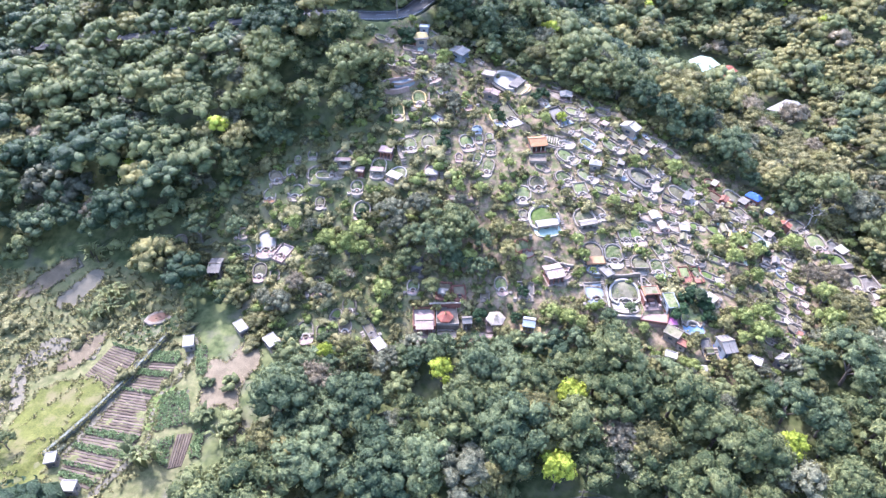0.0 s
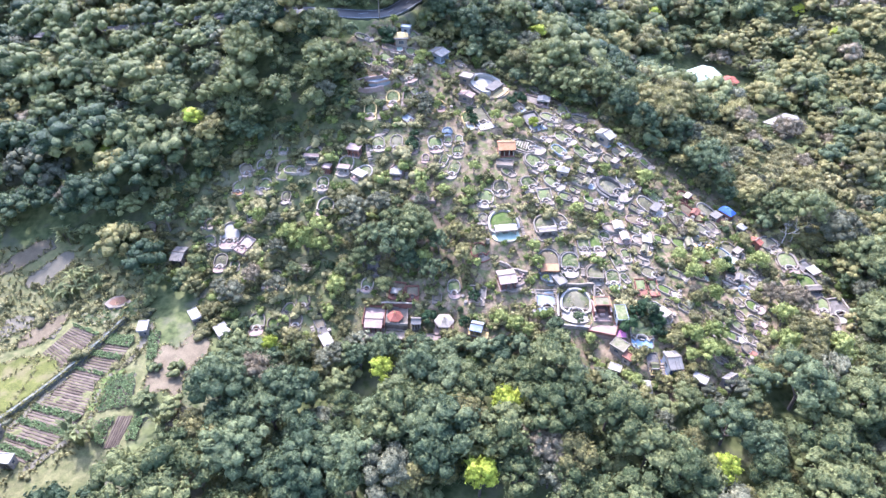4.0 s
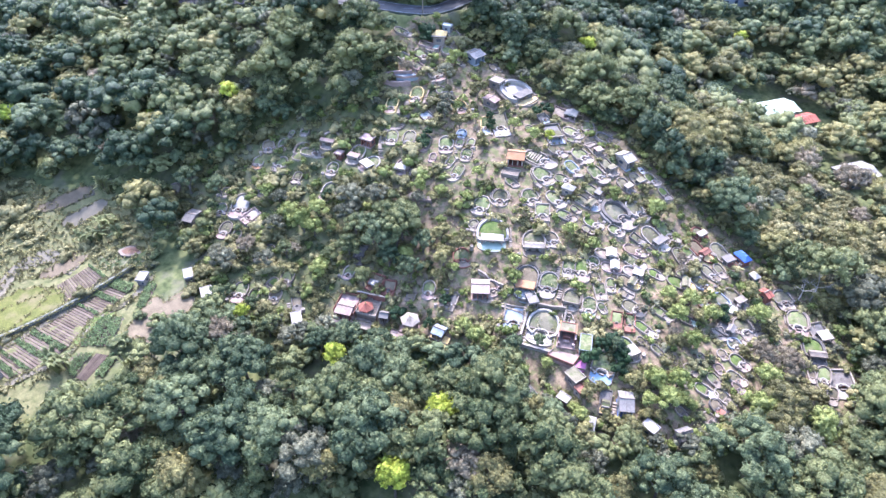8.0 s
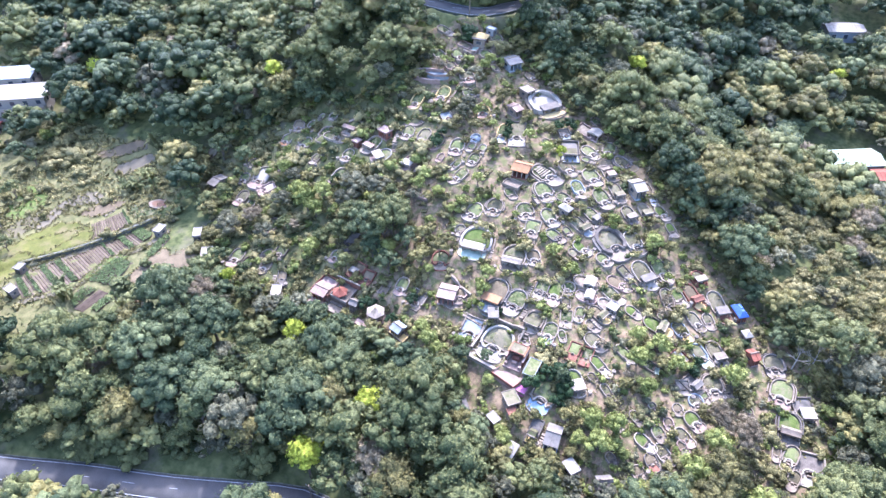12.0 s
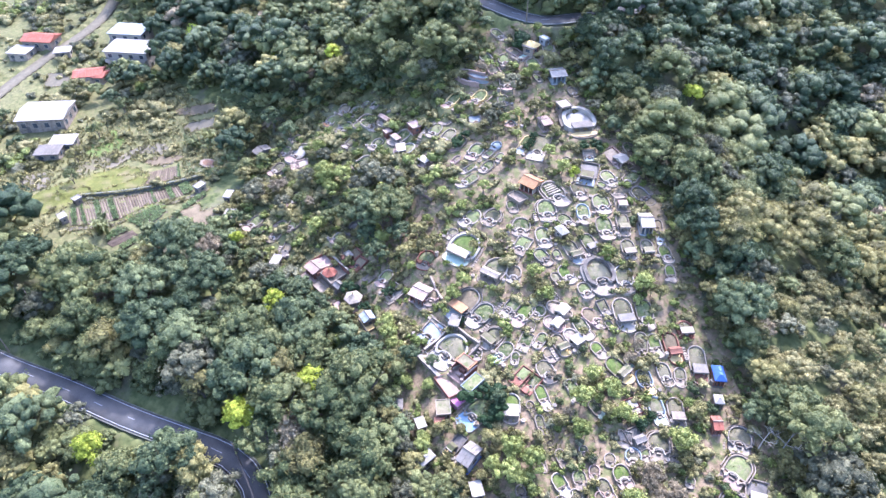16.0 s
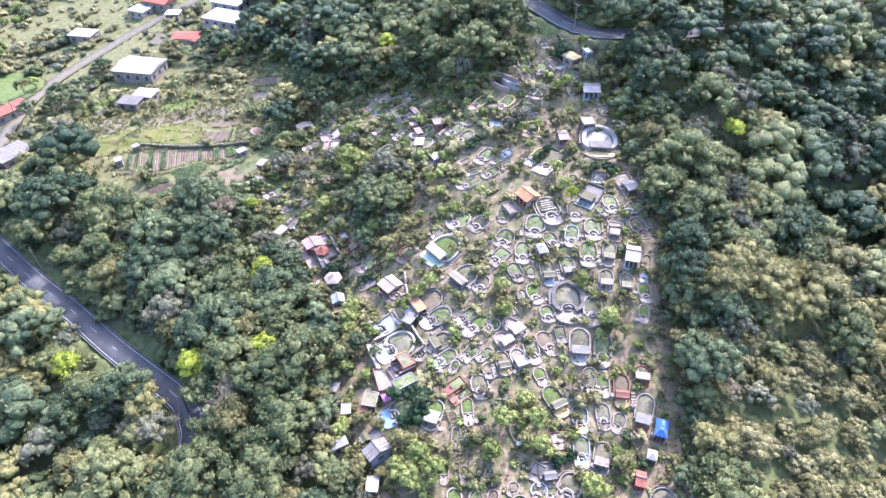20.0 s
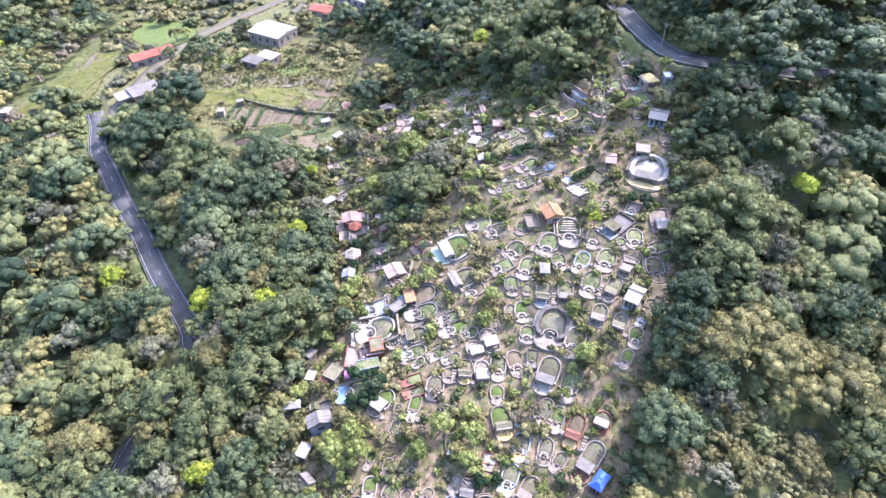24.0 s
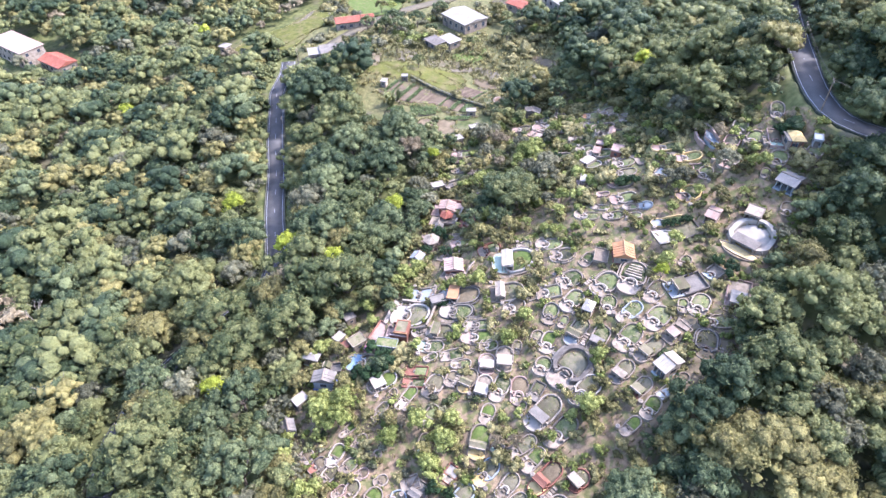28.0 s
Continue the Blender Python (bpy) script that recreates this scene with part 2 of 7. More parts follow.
ROAD_FARM = [(-250, 150), (-200, 128), (-172, 108), (-160, 78), (-149, 58), (-136, 41), (-122, 31), (-104, 24), (-85, 18.5), (-72, 14.8)]
ROAD_LOW = [(-82, 10), (-74, 13), (-68, 14.2), (-59, 16), (-48, 21), (-32, 28), (-18, 35), (-1, 42.5), (12, 49), (21, 53.2), (29, 53.8), (36, 51), (45, 46.5), (55, 43), (67, 42.5), (77, 44.5), (90, 52), (112, 62), (150, 70)]
ROAD_TOP = [(-230, 190), (-150, 186), (-96, 177), (-55, 171), (-31, 169), (-18, 170.3), (-10.5, 174), (-6.5, 182), (0, 200), (4, 240), (0, 300)]
WALL_LINE = [(-58.5, 90.0), (-62.5, 81.0), (-66.2, 72.5), (-71.5, 61.0)]


def bump3(u):
    u = np.abs(u)
    return np.where(u < 1, (4 - 6 * u ** 2 + 3 * u ** 3) / 6, np.where(u < 2, (2 - u) ** 3 / 6, 0))


def swell(x, y, grid, x0, y0, step, hold):
    g = np.array(grid, float)
    if hold:
        g = np.pad(g, 1, mode="edge")
        x0, y0 = x0 - step, y0 - step
        x = np.clip(x, x0 + step, x0 + step * (g.shape[1] - 2))
        y = np.clip(y, y0 + step, y0 + step * (g.shape[0] - 2))
    bx = np.stack([bump3((x - x0) / step - k) for k in range(g.shape[1])], -1)
    by = np.stack([bump3((y - y0) / step - k) for k in range(g.shape[0])], -1)
    return np.einsum("...j,...i,ji->...", by, bx, g)


def bare_ground(x, y):
    return swell(x, y, LAND, -250.0, -100.0, 50.0, True) + swell(x, y, SWELL, -75.0, 50.0, 25.0, False)


def smooth_line(points, step=3.0):
    """A soft line through the points, with a point about every step."""
    p = np.array(points, float)
    q = np.vstack([2 * p[0] - p[1], p, 2 * p[-1] - p[-2]])
    out = []
    for i in range(1, len(q) - 2):
        a, b, c, d = q[i - 1:i + 3]
        n = max(2, int(np.linalg.norm(c - b) / step))
        for k in range(n):
            t = k / n
            out.append(0.5 * (2 * b + (c - a) * t + (2 * a - 5 * b + 4 * c - d) * t * t + (3 * b - a - 3 * c + d) * t ** 3))
    return np.array(out + [p[-1]])


def away(x, y, line):
    """How far each place is from a line, and the number of the line's nearest piece."""
    x, y = np.asarray(x, float), np.asarray(y, float)
    best, which = np.full(x.shape, 1e9), np.zeros(x.shape, int)
    for i in range(len(line) - 1):
        a, d = line[i], line[i + 1] - line[i]
        t = np.clip(((x - a[0]) * d[0] + (y - a[1]) * d[1]) / (d @ d), 0, 1)
        r = np.hypot(x - a[0] - t * d[0], y - a[1] - t * d[1])
        which = np.where(r < best, i, which)
        best = np.minimum(r, best)
    return best, which


def inside(x, y, polygon):
    x, y = np.asarray(x, float), np.asarray(y, float)
    hit = np.zeros(x.shape, bool)
    for (x1, y1), (x2, y2) in zip(polygon, polygon[1:] + polygon[:1]):
        cross = ((y1 > y) != (y2 > y)) & (x < (x2 - x1) * (y - y1) / (y2 - y1 + 1e-9) + x1)
        hit ^= cross
    return hit


LOW, TOP, FARM = smooth_line(ROAD_LOW, 4.0), smooth_line(ROAD_TOP, 4.0), smooth_line(ROAD_FARM, 4.0)
ROADS = []
for line, wide in ((LOW, 2.5), (TOP, 2.9), (FARM, 2.3)):
    level = bare_ground(line[:, 0], line[:, 1])
    for _ in range(6):
        level[1:-1] = (level[:-2] + level[1:-1] * 2 + level[2:]) / 4
    ROADS.append((line, level, wide))
WALL_RUN = smooth_line(WALL_LINE, 2.0)


PADS = []  # level places cut for tombs and shrines: x, y, turn, half width, back, front, height at 0, slope, where the slope ends


def ground(x, y):
    """The height of the ground, with the roads cut level into it and the step of the field wall."""
    x, y = np.asarray(x, float), np.asarray(y, float)
    z = bare_ground(x, y)
    for line, level, wide in ROADS:
        r, i = away(x, y, line)
        k = np.clip((r - wide - 0.6) / 5.0, 0, 1)
        k = k * k * (3 - 2 * k)
        z = level[np.minimum(i, len(level) - 1)] * (1 - k) + z * k
    r, i = away(x, y, WALL_RUN)
    a, b = WALL_RUN[0], WALL_RUN[-1]
    side = ((b[0] - a[0]) * (y - a[1]) - (b[1] - a[1]) * (x - a[0])) / np.linalg.norm(b - a)
    z = z + 1.1 * np.clip(-side / 0.8, 0, 1) * np.clip(1 - (r - 4) / 14, 0, 1)
    for cx, cy, turn, hw, back, front, z0, slope, stop in PADS:
        near = np.hypot(x - cx, y - cy) < hw + max(-back, front) + 3.0
        if not near.any():
            continue
        a = radians(turn)
        dx, dy = x - cx, y - cy
        u, v = dx * math.cos(a) + dy * math.sin(a), -dx * math.sin(a) + dy * math.cos(a)
        r = np.hypot(np.maximum(np.abs(u) - hw, 0), np.maximum(np.maximum(back - v, v - front), 0))
        k = np.clip(1 - r / 1.5, 0, 1)
        k = k * k * (3 - 2 * k)
        z = z * (1 - k) + (z0 - slope * np.clip(v, back, stop)) * k
    return z


def height(x, y):
    return float(ground(np.array([x]), np.array([y]))[0])


# ---- building helpers ----
def mesh_of(name, verts, faces, mat, smooth=False):
    me = bpy.data.meshes.new(name)
    me.from_pydata([tuple(v) for v in verts], [], faces)
    me.materials.append(mat)
    if smooth:
        me.polygons.foreach_set("use_smooth", [True] * len(me.polygons))
    return me


def part(name, shape, mat, parent, label="", smooth=False):
    """Links a shape, a pair of corners and faces in the parent's own space, as one mesh under a thing or a part."""
    ob = new(name, mesh_of(name, shape[0], shape[1], mat, smooth))
    ob.parent = parent
    return tagged(ob, label) if label else ob


def thing(name, x, y, z, turn, label, category, group="", kind=""):
    ob = new(name)
    ob.matrix_basis = pose(x, y, z, 0, 0, turn)
    return tagged(ob, label, category, group, kind)


def merge(*shapes):
    verts, faces = [], []
    for v, f in shapes:
        k = len(verts)
        verts += list(v)
        faces += [[i + k for i in face] for face in f]
    return verts, faces


def prism(outline, low, high, inset=0.05):
    """A slab over an outline (anticlockwise), with chamfered upper edges; low and high may be functions of x, y."""
    lo = low if callable(low) else (lambda x, y: low)
    hi = high if callable(high) else (lambda x, y: high)
    n = len(outline)
    cx, cy = sum(p[0] for p in outline) / n, sum(p[1] for p in outline) / n
    inner = []
    for px, py in outline:
        d = math.hypot(px - cx, py - cy) or 1
        k = max(0.0, 1 - inset / d)
        inner.append((cx + (px - cx) * k, cy + (py - cy) * k))
    verts = [(x, y, lo(x, y)) for x, y in outline] + [(x, y, hi(x, y) - inset * 0.7) for x, y in outline] + [(x, y, hi(x, y)) for x, y in inner]
    faces = []
    for i in range(n):
        j = (i + 1) % n
        faces += [[i, j, n + j, n + i], [n + i, n + j, 2 * n + j, 2 * n + i]]
    faces += [list(range(2 * n, 3 * n)), list(range(n - 1, -1, -1))]
    return verts, faces


def block(x, y, z, w, d, h, inset=0.04):
    """A chamfered block on the point x, y, z."""
    o = [(x - w / 2, y - d / 2), (x + w / 2, y - d / 2), (x + w / 2, y + d / 2), (x - w / 2, y + d / 2)]
    return prism(o, z, z + h, inset)


def sweep(path, section, closed=False):
    """A section (offset to the side, height) carried along a path of x, y, z."""
    p = [Vector(q) for q in path]
    n, m = len(p), len(section)
    verts, faces = [], []
    for i in range(n):
        a, b = (p[i - 1], p[(i + 1) % n]) if closed else (p[max(0, i - 1)], p[min(n - 1, i + 1)])
        d = (b - a).to_2d()
        d = d.normalized() if d.length > 1e-9 else Vector((0, 1))
        side = Vector((d.y, -d.x))
        verts += [(p[i].x + side.x * s, p[i].y + side.y * s, p[i].z + h) for s, h in section]
    for i in range(n if closed else n - 1):
        k = (i + 1) % n
        for j in range(m):
            g = (j + 1) % m
            faces.append([i * m + j, i * m + g, k * m + g, k * m + j])
    if not closed:
        faces += [list(range(m)), [(n - 1) * m + j for j in range(m - 1, -1, -1)]]
    return verts, faces


def wall_section(w, low, high):
    r = min(0.05, w * 0.25)
    return [(-w / 2, low), (-w / 2, high - r), (-w / 2 + r, high), (w / 2 - r, high), (w / 2, high - r), (w / 2, low)]


def tube(a, b, r1, r2, n=6):
    a, b = Vector(a), Vector(b)
    q = (b - a).to_track_quat("Z", "Y")
    verts = [a + q @ Vector((r1 * math.cos(2 * math.pi * i / n), r1 * math.sin(2 * math.pi * i / n), 0)) for i in range(n)]
    verts += [b + q @ Vector((r2 * math.cos(2 * math.pi * i / n), r2 * math.sin(2 * math.pi * i / n), 0)) for i in range(n)]
    return verts, [[i, (i + 1) % n, n + (i + 1) % n, n + i] for i in range(n)] + [list(range(n, 2 * n)), list(range(n - 1, -1, -1))]


def dome(outline, base, rise, rings=5):
    """A swelling mound over an outline; base is a function of x, y."""
    n = len(outline)
    cx, cy = sum(p[0] for p in outline) / n, sum(p[1] for p in outline) / n
    verts, faces = [], []
    for k in range(rings):
        s = 1 - k / rings
        h = rise * (1 - s ** 2.4)
        for x, y in outline:
            px, py = cx + (x - cx) * s, cy + (y - cy) * s
            verts.append((px, py, base(px, py) + h + (0.05 * math.sin(px * 7 + k) if k else -0.05)))
    verts.append((cx, cy, base(cx, cy) + rise))
    for k in range(rings - 1):
        for i in range(n):
            j = (i + 1) % n
            faces.append([k * n + i, k * n + j, (k + 1) * n + j, (k + 1) * n + i])
    faces += [[(rings - 1) * n + i, (rings - 1) * n + (i + 1) % n, rings * n] for i in range(n)]
    return verts, faces


# ---- foliage ----
def twenty():
    """A ball of twenty triangles."""
    g = (1 + math.sqrt(5)) / 2
    v = np.array([(-1, g, 0), (1, g, 0), (-1, -g, 0), (1, -g, 0), (0, -1, g), (0, 1, g), (0, -1, -g), (0, 1, -g), (g, 0, -1), (g, 0, 1), (-g, 0, -1), (-g, 0, 1)], float)
    v /= np.linalg.norm(v[0])
    f = [(0, 11, 5), (0, 5, 1), (0, 1, 7), (0, 7, 10), (0, 10, 11), (1, 5, 9), (5, 11, 4), (11, 10, 2), (10, 7, 6), (7, 1, 8), (3, 9, 4), (3, 4, 2), (3, 2, 6), (3, 6, 8), (3, 8, 9), (4, 9, 5), (2, 4, 11), (6, 2, 10), (8, 6, 7), (9, 8, 1)]
    return v, np.array(f)


BALL = twenty()


def crown(seed, radius, tall, leaves, size, blobs, lift, narrow=1.0, core=True):
    """A crown of leaf sprays on many overlapping leafy clumps, its foot at the ground: corners and triangles."""
    rng = np.random.default_rng(seed)
    k = np.arange(blobs)
    a = k * 2.39996 + rng.uniform(0, 6.283) + rng.normal(size=blobs) * 0.25
    d = np.sqrt((k + 0.6) / blobs) * 0.80 + rng.normal(size=blobs) * 0.05
    lobe = narrow * radius * (1 + 0.16 * np.sin(2 * a + rng.uniform(0, 6.283)) + 0.12 * np.sin(3 * a + rng.uniform(0, 6.283)))
    r = radius * 1.22 / math.sqrt(blobs) * rng.uniform(0.6, 1.3, blobs)
    top = tall - r * 0.75
    up = np.sqrt(np.clip(1 - d * d, 0, 1)) * rng.uniform(0.80, 1.03, blobs) - 0.15
    c = np.stack([np.cos(a) * d * lobe, np.sin(a) * d * lobe, lift + (top - lift) * (0.22 + 0.88 * up)], 1)
    share = r ** 2 / (r ** 2).sum()
    owner = rng.choice(blobs, leaves * 3, p=share)
    nrm = rng.normal(size=(leaves * 3, 3))
    nrm[:, 2] += 0.55
    nrm /= np.linalg.norm(nrm, axis=1)[:, None]
    squash = np.array([1.0, 1.0, 0.78])
    p = c[owner] + nrm * squash * r[owner][:, None] * rng.uniform(0.9, 1.36, (leaves * 3, 1))
    hidden = nrm[:, 2] < rng.uniform(-0.75, -0.1, leaves * 3)
    deep = (np.linalg.norm((p[:, None] - c[None]) / squash, axis=2) / r[None] < 0.88).any(1)
    keep = np.where(~deep & ~hidden)[0][:leaves]
    p, nrm = p[keep], nrm[keep]
    n = len(p)
    face = nrm + rng.normal(size=(n, 3)) * 0.45
    face /= np.linalg.norm(face, axis=1)[:, None]
    u = np.cross(face, rng.normal(size=(n, 3)))
    u /= np.linalg.norm(u, axis=1)[:, None] + 1e-9
    w = np.cross(face, u)
    s = size * rng.uniform(0.5, 1.2, (n, 1))
    droop = face * s * 0.3
    quad = np.stack([p - u * s - droop, p + w * s * 0.62 + droop * 0.6, p + u * s - droop, p - w * s * 0.62 + droop * 0.6], 1).reshape(-1, 3)
    tri = (np.arange(n)[:, None, None] * 4 + np.array([[0, 1, 2], [0, 2, 3]])[None]).reshape(-1, 3)
    if core:
        bv, bf = BALL
        wob = (0.88 + 0.2 * rng.normal(size=(blobs, len(bv), 1)).clip(-1.6, 1.6)) * rng.uniform(0.82, 1.2, (blobs, 1, 3))
        inner = (c[:, None] + bv[None] * wob * squash * r[:, None, None]).reshape(-1, 3)
        inner_f = (np.arange(blobs)[:, None, None] * len(bv) + bf[None]).reshape(-1, 3)
        tri = np.vstack([tri, inner_f + len(quad)])
        quad = np.vstack([quad, inner])
    return quad, tri


def fan(seed, radius, tall, blades, wide):
    """A tuft of long arching blades: reeds, bamboo, banana and palm leaves."""
    rng = np.random.default_rng(seed)
    a = rng.uniform(0, 6.283, blades)
    out = radius * rng.uniform(0.35, 1.0, blades)
    base = np.stack([np.cos(a), np.sin(a), np.zeros(blades)], 1) * (radius * 0.35 * rng.uniform(0, 1, blades))[:, None]
    d = np.stack([np.cos(a), np.sin(a), np.zeros(blades)], 1)
    side = np.stack([-np.sin(a), np.cos(a), np.zeros(blades)], 1) * (wide * rng.uniform(0.6, 1.3, blades))[:, None]
    h = tall * rng.uniform(0.6, 1.1, blades)
    up = np.array([0, 0, 1.0])
    mid = base + d * (out * 0.4)[:, None] + up * (h * 0.8)[:, None]
    tip = base + d * (out * 1.15)[:, None] + up * (h * 0.78)[:, None]
    v = np.stack([base - side * 0.3, base + side * 0.3, mid - side, mid + side, tip], 1).reshape(-1, 3)
    t = np.array([[0, 1, 3], [0, 3, 2], [2, 3, 4]])
    return v, (np.arange(blades)[:, None, None] * 5 + t[None]).reshape(-1, 3)


def mesh_np(name, v, t, mat):
    me = bpy.data.meshes.new(name)
    v, t = np.ascontiguousarray(v, np.float32), np.ascontiguousarray(t, np.int32)
    me.vertices.add(len(v))
    me.vertices.foreach_set("co", v.ravel())
    me.loops.add(t.size)
    me.loops.foreach_set("vertex_index", t.ravel())
    me.polygons.add(len(t))
    me.polygons.foreach_set("loop_start", np.arange(0, t.size, 3, dtype=np.int32))
    me.update(calc_edges=True)
    me.polygons.foreach_set("use_smooth", np.ones(len(t), bool))
    me.materials.append(mat)
    return me


def scatter(pieces):
    """Joins many copies of shapes: rows of (corners, triangles, x, y, z, turn, size)."""
    vs, ts, tones, k = [], [], [], 0
    rng = np.random.default_rng(len(pieces))
    for v, t, x, y, z, turn, s in pieces:
        c, n = math.cos(turn) * s, math.sin(turn) * s
        w = np.empty_like(v)
        w[:, 0], w[:, 1], w[:, 2] = v[:, 0] * c - v[:, 1] * n + x, v[:, 0] * n + v[:, 1] * c + y, v[:, 2] * s + z
        vs.append(w)
        ts.append(t + k)
        tones.append(np.full(len(v), rng.uniform(-1, 1), np.float32))
        k += len(v)
    return np.vstack(vs), np.vstack(ts), np.concatenate(tones)


def stuff(name, pieces, mat, label, category):
    if not pieces:
        return None
    v, t, tones = scatter(pieces)
    me = mesh_np(name, v, t, mat)
    me.attributes.new("tone", "FLOAT", "POINT").data.foreach_set("value", tones)
    return tagged(new(name, me), label, category, "", "stuff")


# ---- ground: one sheet to the horizon ----
HILL = [(-66, 112), (-52, 124), (-44, 134), (-20, 140), (-16, 150), (-20, 160), (-14, 166), (-5, 172), (8, 171), (18, 165.5), (30, 160), (43, 156), (54, 149), (64, 141.5), (73, 137), (83, 132), (99, 118), (103, 102), (92, 92), (74, 82), (62, 75), (50, 75), (40, 79), (34, 86), (22, 85), (8, 87), (-8, 84), (-14, 82), (-30, 83), (-40, 86), (-46, 98), (-60, 104)]
VILLAGE = [(-52, 88), (-44, 62), (-52, 48), (-72, 42), (-64, 24), (-90, 8), (-140, 0), (-235, 15), (-235, 112), (-170, 120), (-122, 108), (-98, 107), (-80, 110), (-60, 102)]


def land():
    far = [-2600, -1500, -900, -600, -450, -350, -300]
    xs = np.array(far + list(np.arange(-260, -180, 5.0)) + list(np.arange(-180, -66, 1.7)) + list(np.arange(-66, 104, 0.9)) + list(np.arange(104, 132, 1.6)) + list(np.arange(132, 260, 6.0)) + [280, 330, 420, 600, 900, 1500, 2600])
    ys = np.array([-2600, -1500, -900, -600, -400, -280, -200] + list(np.arange(-160, 0, 6.0)) + list(np.arange(0, 74, 1.6)) + list(np.arange(74, 174, 0.9)) + list(np.arange(174, 212, 1.6)) + list(np.arange(212, 330, 6.0)) + [350, 400, 500, 700, 1000, 1600, 2600])
    x, y = np.meshgrid(xs, ys)
    z = ground(x, y)
    rough = np.random.default_rng(3).normal(size=z.shape) * 0.10
    r1, _ = away(x, y, LOW)
    r2 = np.minimum(away(x, y, TOP)[0], away(x, y, FARM)[0])
    z += rough * np.clip((np.minimum(r1, r2) - 4) / 4, 0, 1)
    z -= 0.05 + 0.7 * ((r1 < 3.3) | (away(x, y, TOP)[0] < 3.7) | (away(x, y, FARM)[0] < 3.0))
    nx, ny = len(xs), len(ys)
    v = np.stack([x, y, z], -1).reshape(-1, 3)
    i = (np.arange(ny - 1)[:, None] * nx + np.arange(nx - 1)[None]).ravel()
    t = np.vstack([np.stack([i, i + 1, i + nx + 1], 1), np.stack([i, i + nx + 1, i + nx], 1)])
    m = material("soil_and_grass", (0.034, 0.044, 0.014), (0.118, 0.120, 0.044), scale=0.16, fine=4.0, bump=1.0, stain=(0.105, 0.092, 0.058), stain_at=0.58, stain_scale=0.12)
    n, l = m.node_tree.nodes, m.node_tree.links
    bsdf = n["Principled BSDF"]
    grass = bsdf.inputs["Base Color"].links[0].from_socket
    trodden = n.new("ShaderNodeAttribute")
    trodden.attribute_name = "trodden"
    grain = n.new("ShaderNodeTexNoise")
    grain.inputs["Scale"].default_value, grain.inputs["Detail"].default_value, grain.inputs["Roughness"].default_value = 0.7, 9.0, 0.8
    spot = n.new("ShaderNodeNewGeometry")
    l.new(spot.outputs["Position"], grain.inputs["Vector"])
    tone = n.new("ShaderNodeMix")
    tone.data_type = "RGBA"
    tone.inputs[6].default_value, tone.inputs[7].default_value = (0.085, 0.061, 0.035, 1), (0.228, 0.166, 0.100, 1)
    spread = n.new("ShaderNodeMapRange")
    spread.inputs["From Min"].default_value, spread.inputs["From Max"].default_value = 0.40, 0.64
    l.new(grain.outputs["Fac"], spread.inputs["Value"])
    l.new(spread.outputs[0], tone.inputs[0])
    mixed = n.new("ShaderNodeMix")
    mixed.data_type = "RGBA"
    weeds = n.new("ShaderNodeTexNoise")
    weeds.inputs["Scale"].default_value, weeds.inputs["Detail"].default_value = 0.8, 7.0
    l.new(spot.outputs["Position"], weeds.inputs["Vector"])
    cut = n.new("ShaderNodeMapRange")
    cut.inputs["From Min"].default_value, cut.inputs["From Max"].default_value = 0.58, 0.47
    l.new(weeds.outputs["Fac"], cut.inputs["Value"])
    both = n.new("ShaderNodeMath")
    both.operation = "MULTIPLY"
    l.new(trodden.outputs["Fac"], both.inputs[0])
    l.new(cut.outputs[0], both.inputs[1])
    l.new(both.outputs[0], mixed.inputs[0])
    open_grass = n.new("ShaderNodeAttribute")
    open_grass.attribute_name = "grassy"
    sward = n.new("ShaderNodeMix")
    sward.data_type = "RGBA"
    sward.inputs[6].default_value, sward.inputs[7].default_value = (0.058, 0.062, 0.020, 1), (0.150, 0.135, 0.058, 1)
    l.new(spread.outputs[0], sward.inputs[0])
    meadow = n.new("ShaderNodeMix")
    meadow.data_type = "RGBA"
    l.new(open_grass.outputs["Fac"], meadow.inputs[0])
    l.new(grass, meadow.inputs[6])
    l.new(sward.outputs[2], meadow.inputs[7])
    l.new(meadow.outputs[2], mixed.inputs[6])
    l.new(tone.outputs[2], mixed.inputs[7])
    l.new(mixed.outputs[2], bsdf.inputs["Base Color"])
    me = mesh_np("ground", v, t, m)
    west = np.clip((4 - x) / 14, 0, 1) * np.clip((150 - y) / 10, 0, 1)
    soil = np.maximum(inside(x, y, HILL) * (1.0 - 0.72 * west), inside(x, y, VILLAGE) * 0.12).astype(np.float32).ravel()
    me.attributes.new("grassy", "FLOAT", "POINT").data.foreach_set("value", np.maximum(inside(x, y, VILLAGE) * 0.85, inside(x, y, HILL) * 0.9 * (1 - west)).astype(np.float32).ravel())
    me.attributes.new("trodden", "FLOAT", "POINT").data.foreach_set("value", soil)
    me.polygons.foreach_set("use_smooth", [True] * len(me.polygons))
    return tagged(new("ground", me), "hillside of brown soil and rough grass", "ground", "", "structure")


LAND_SHEET = land()


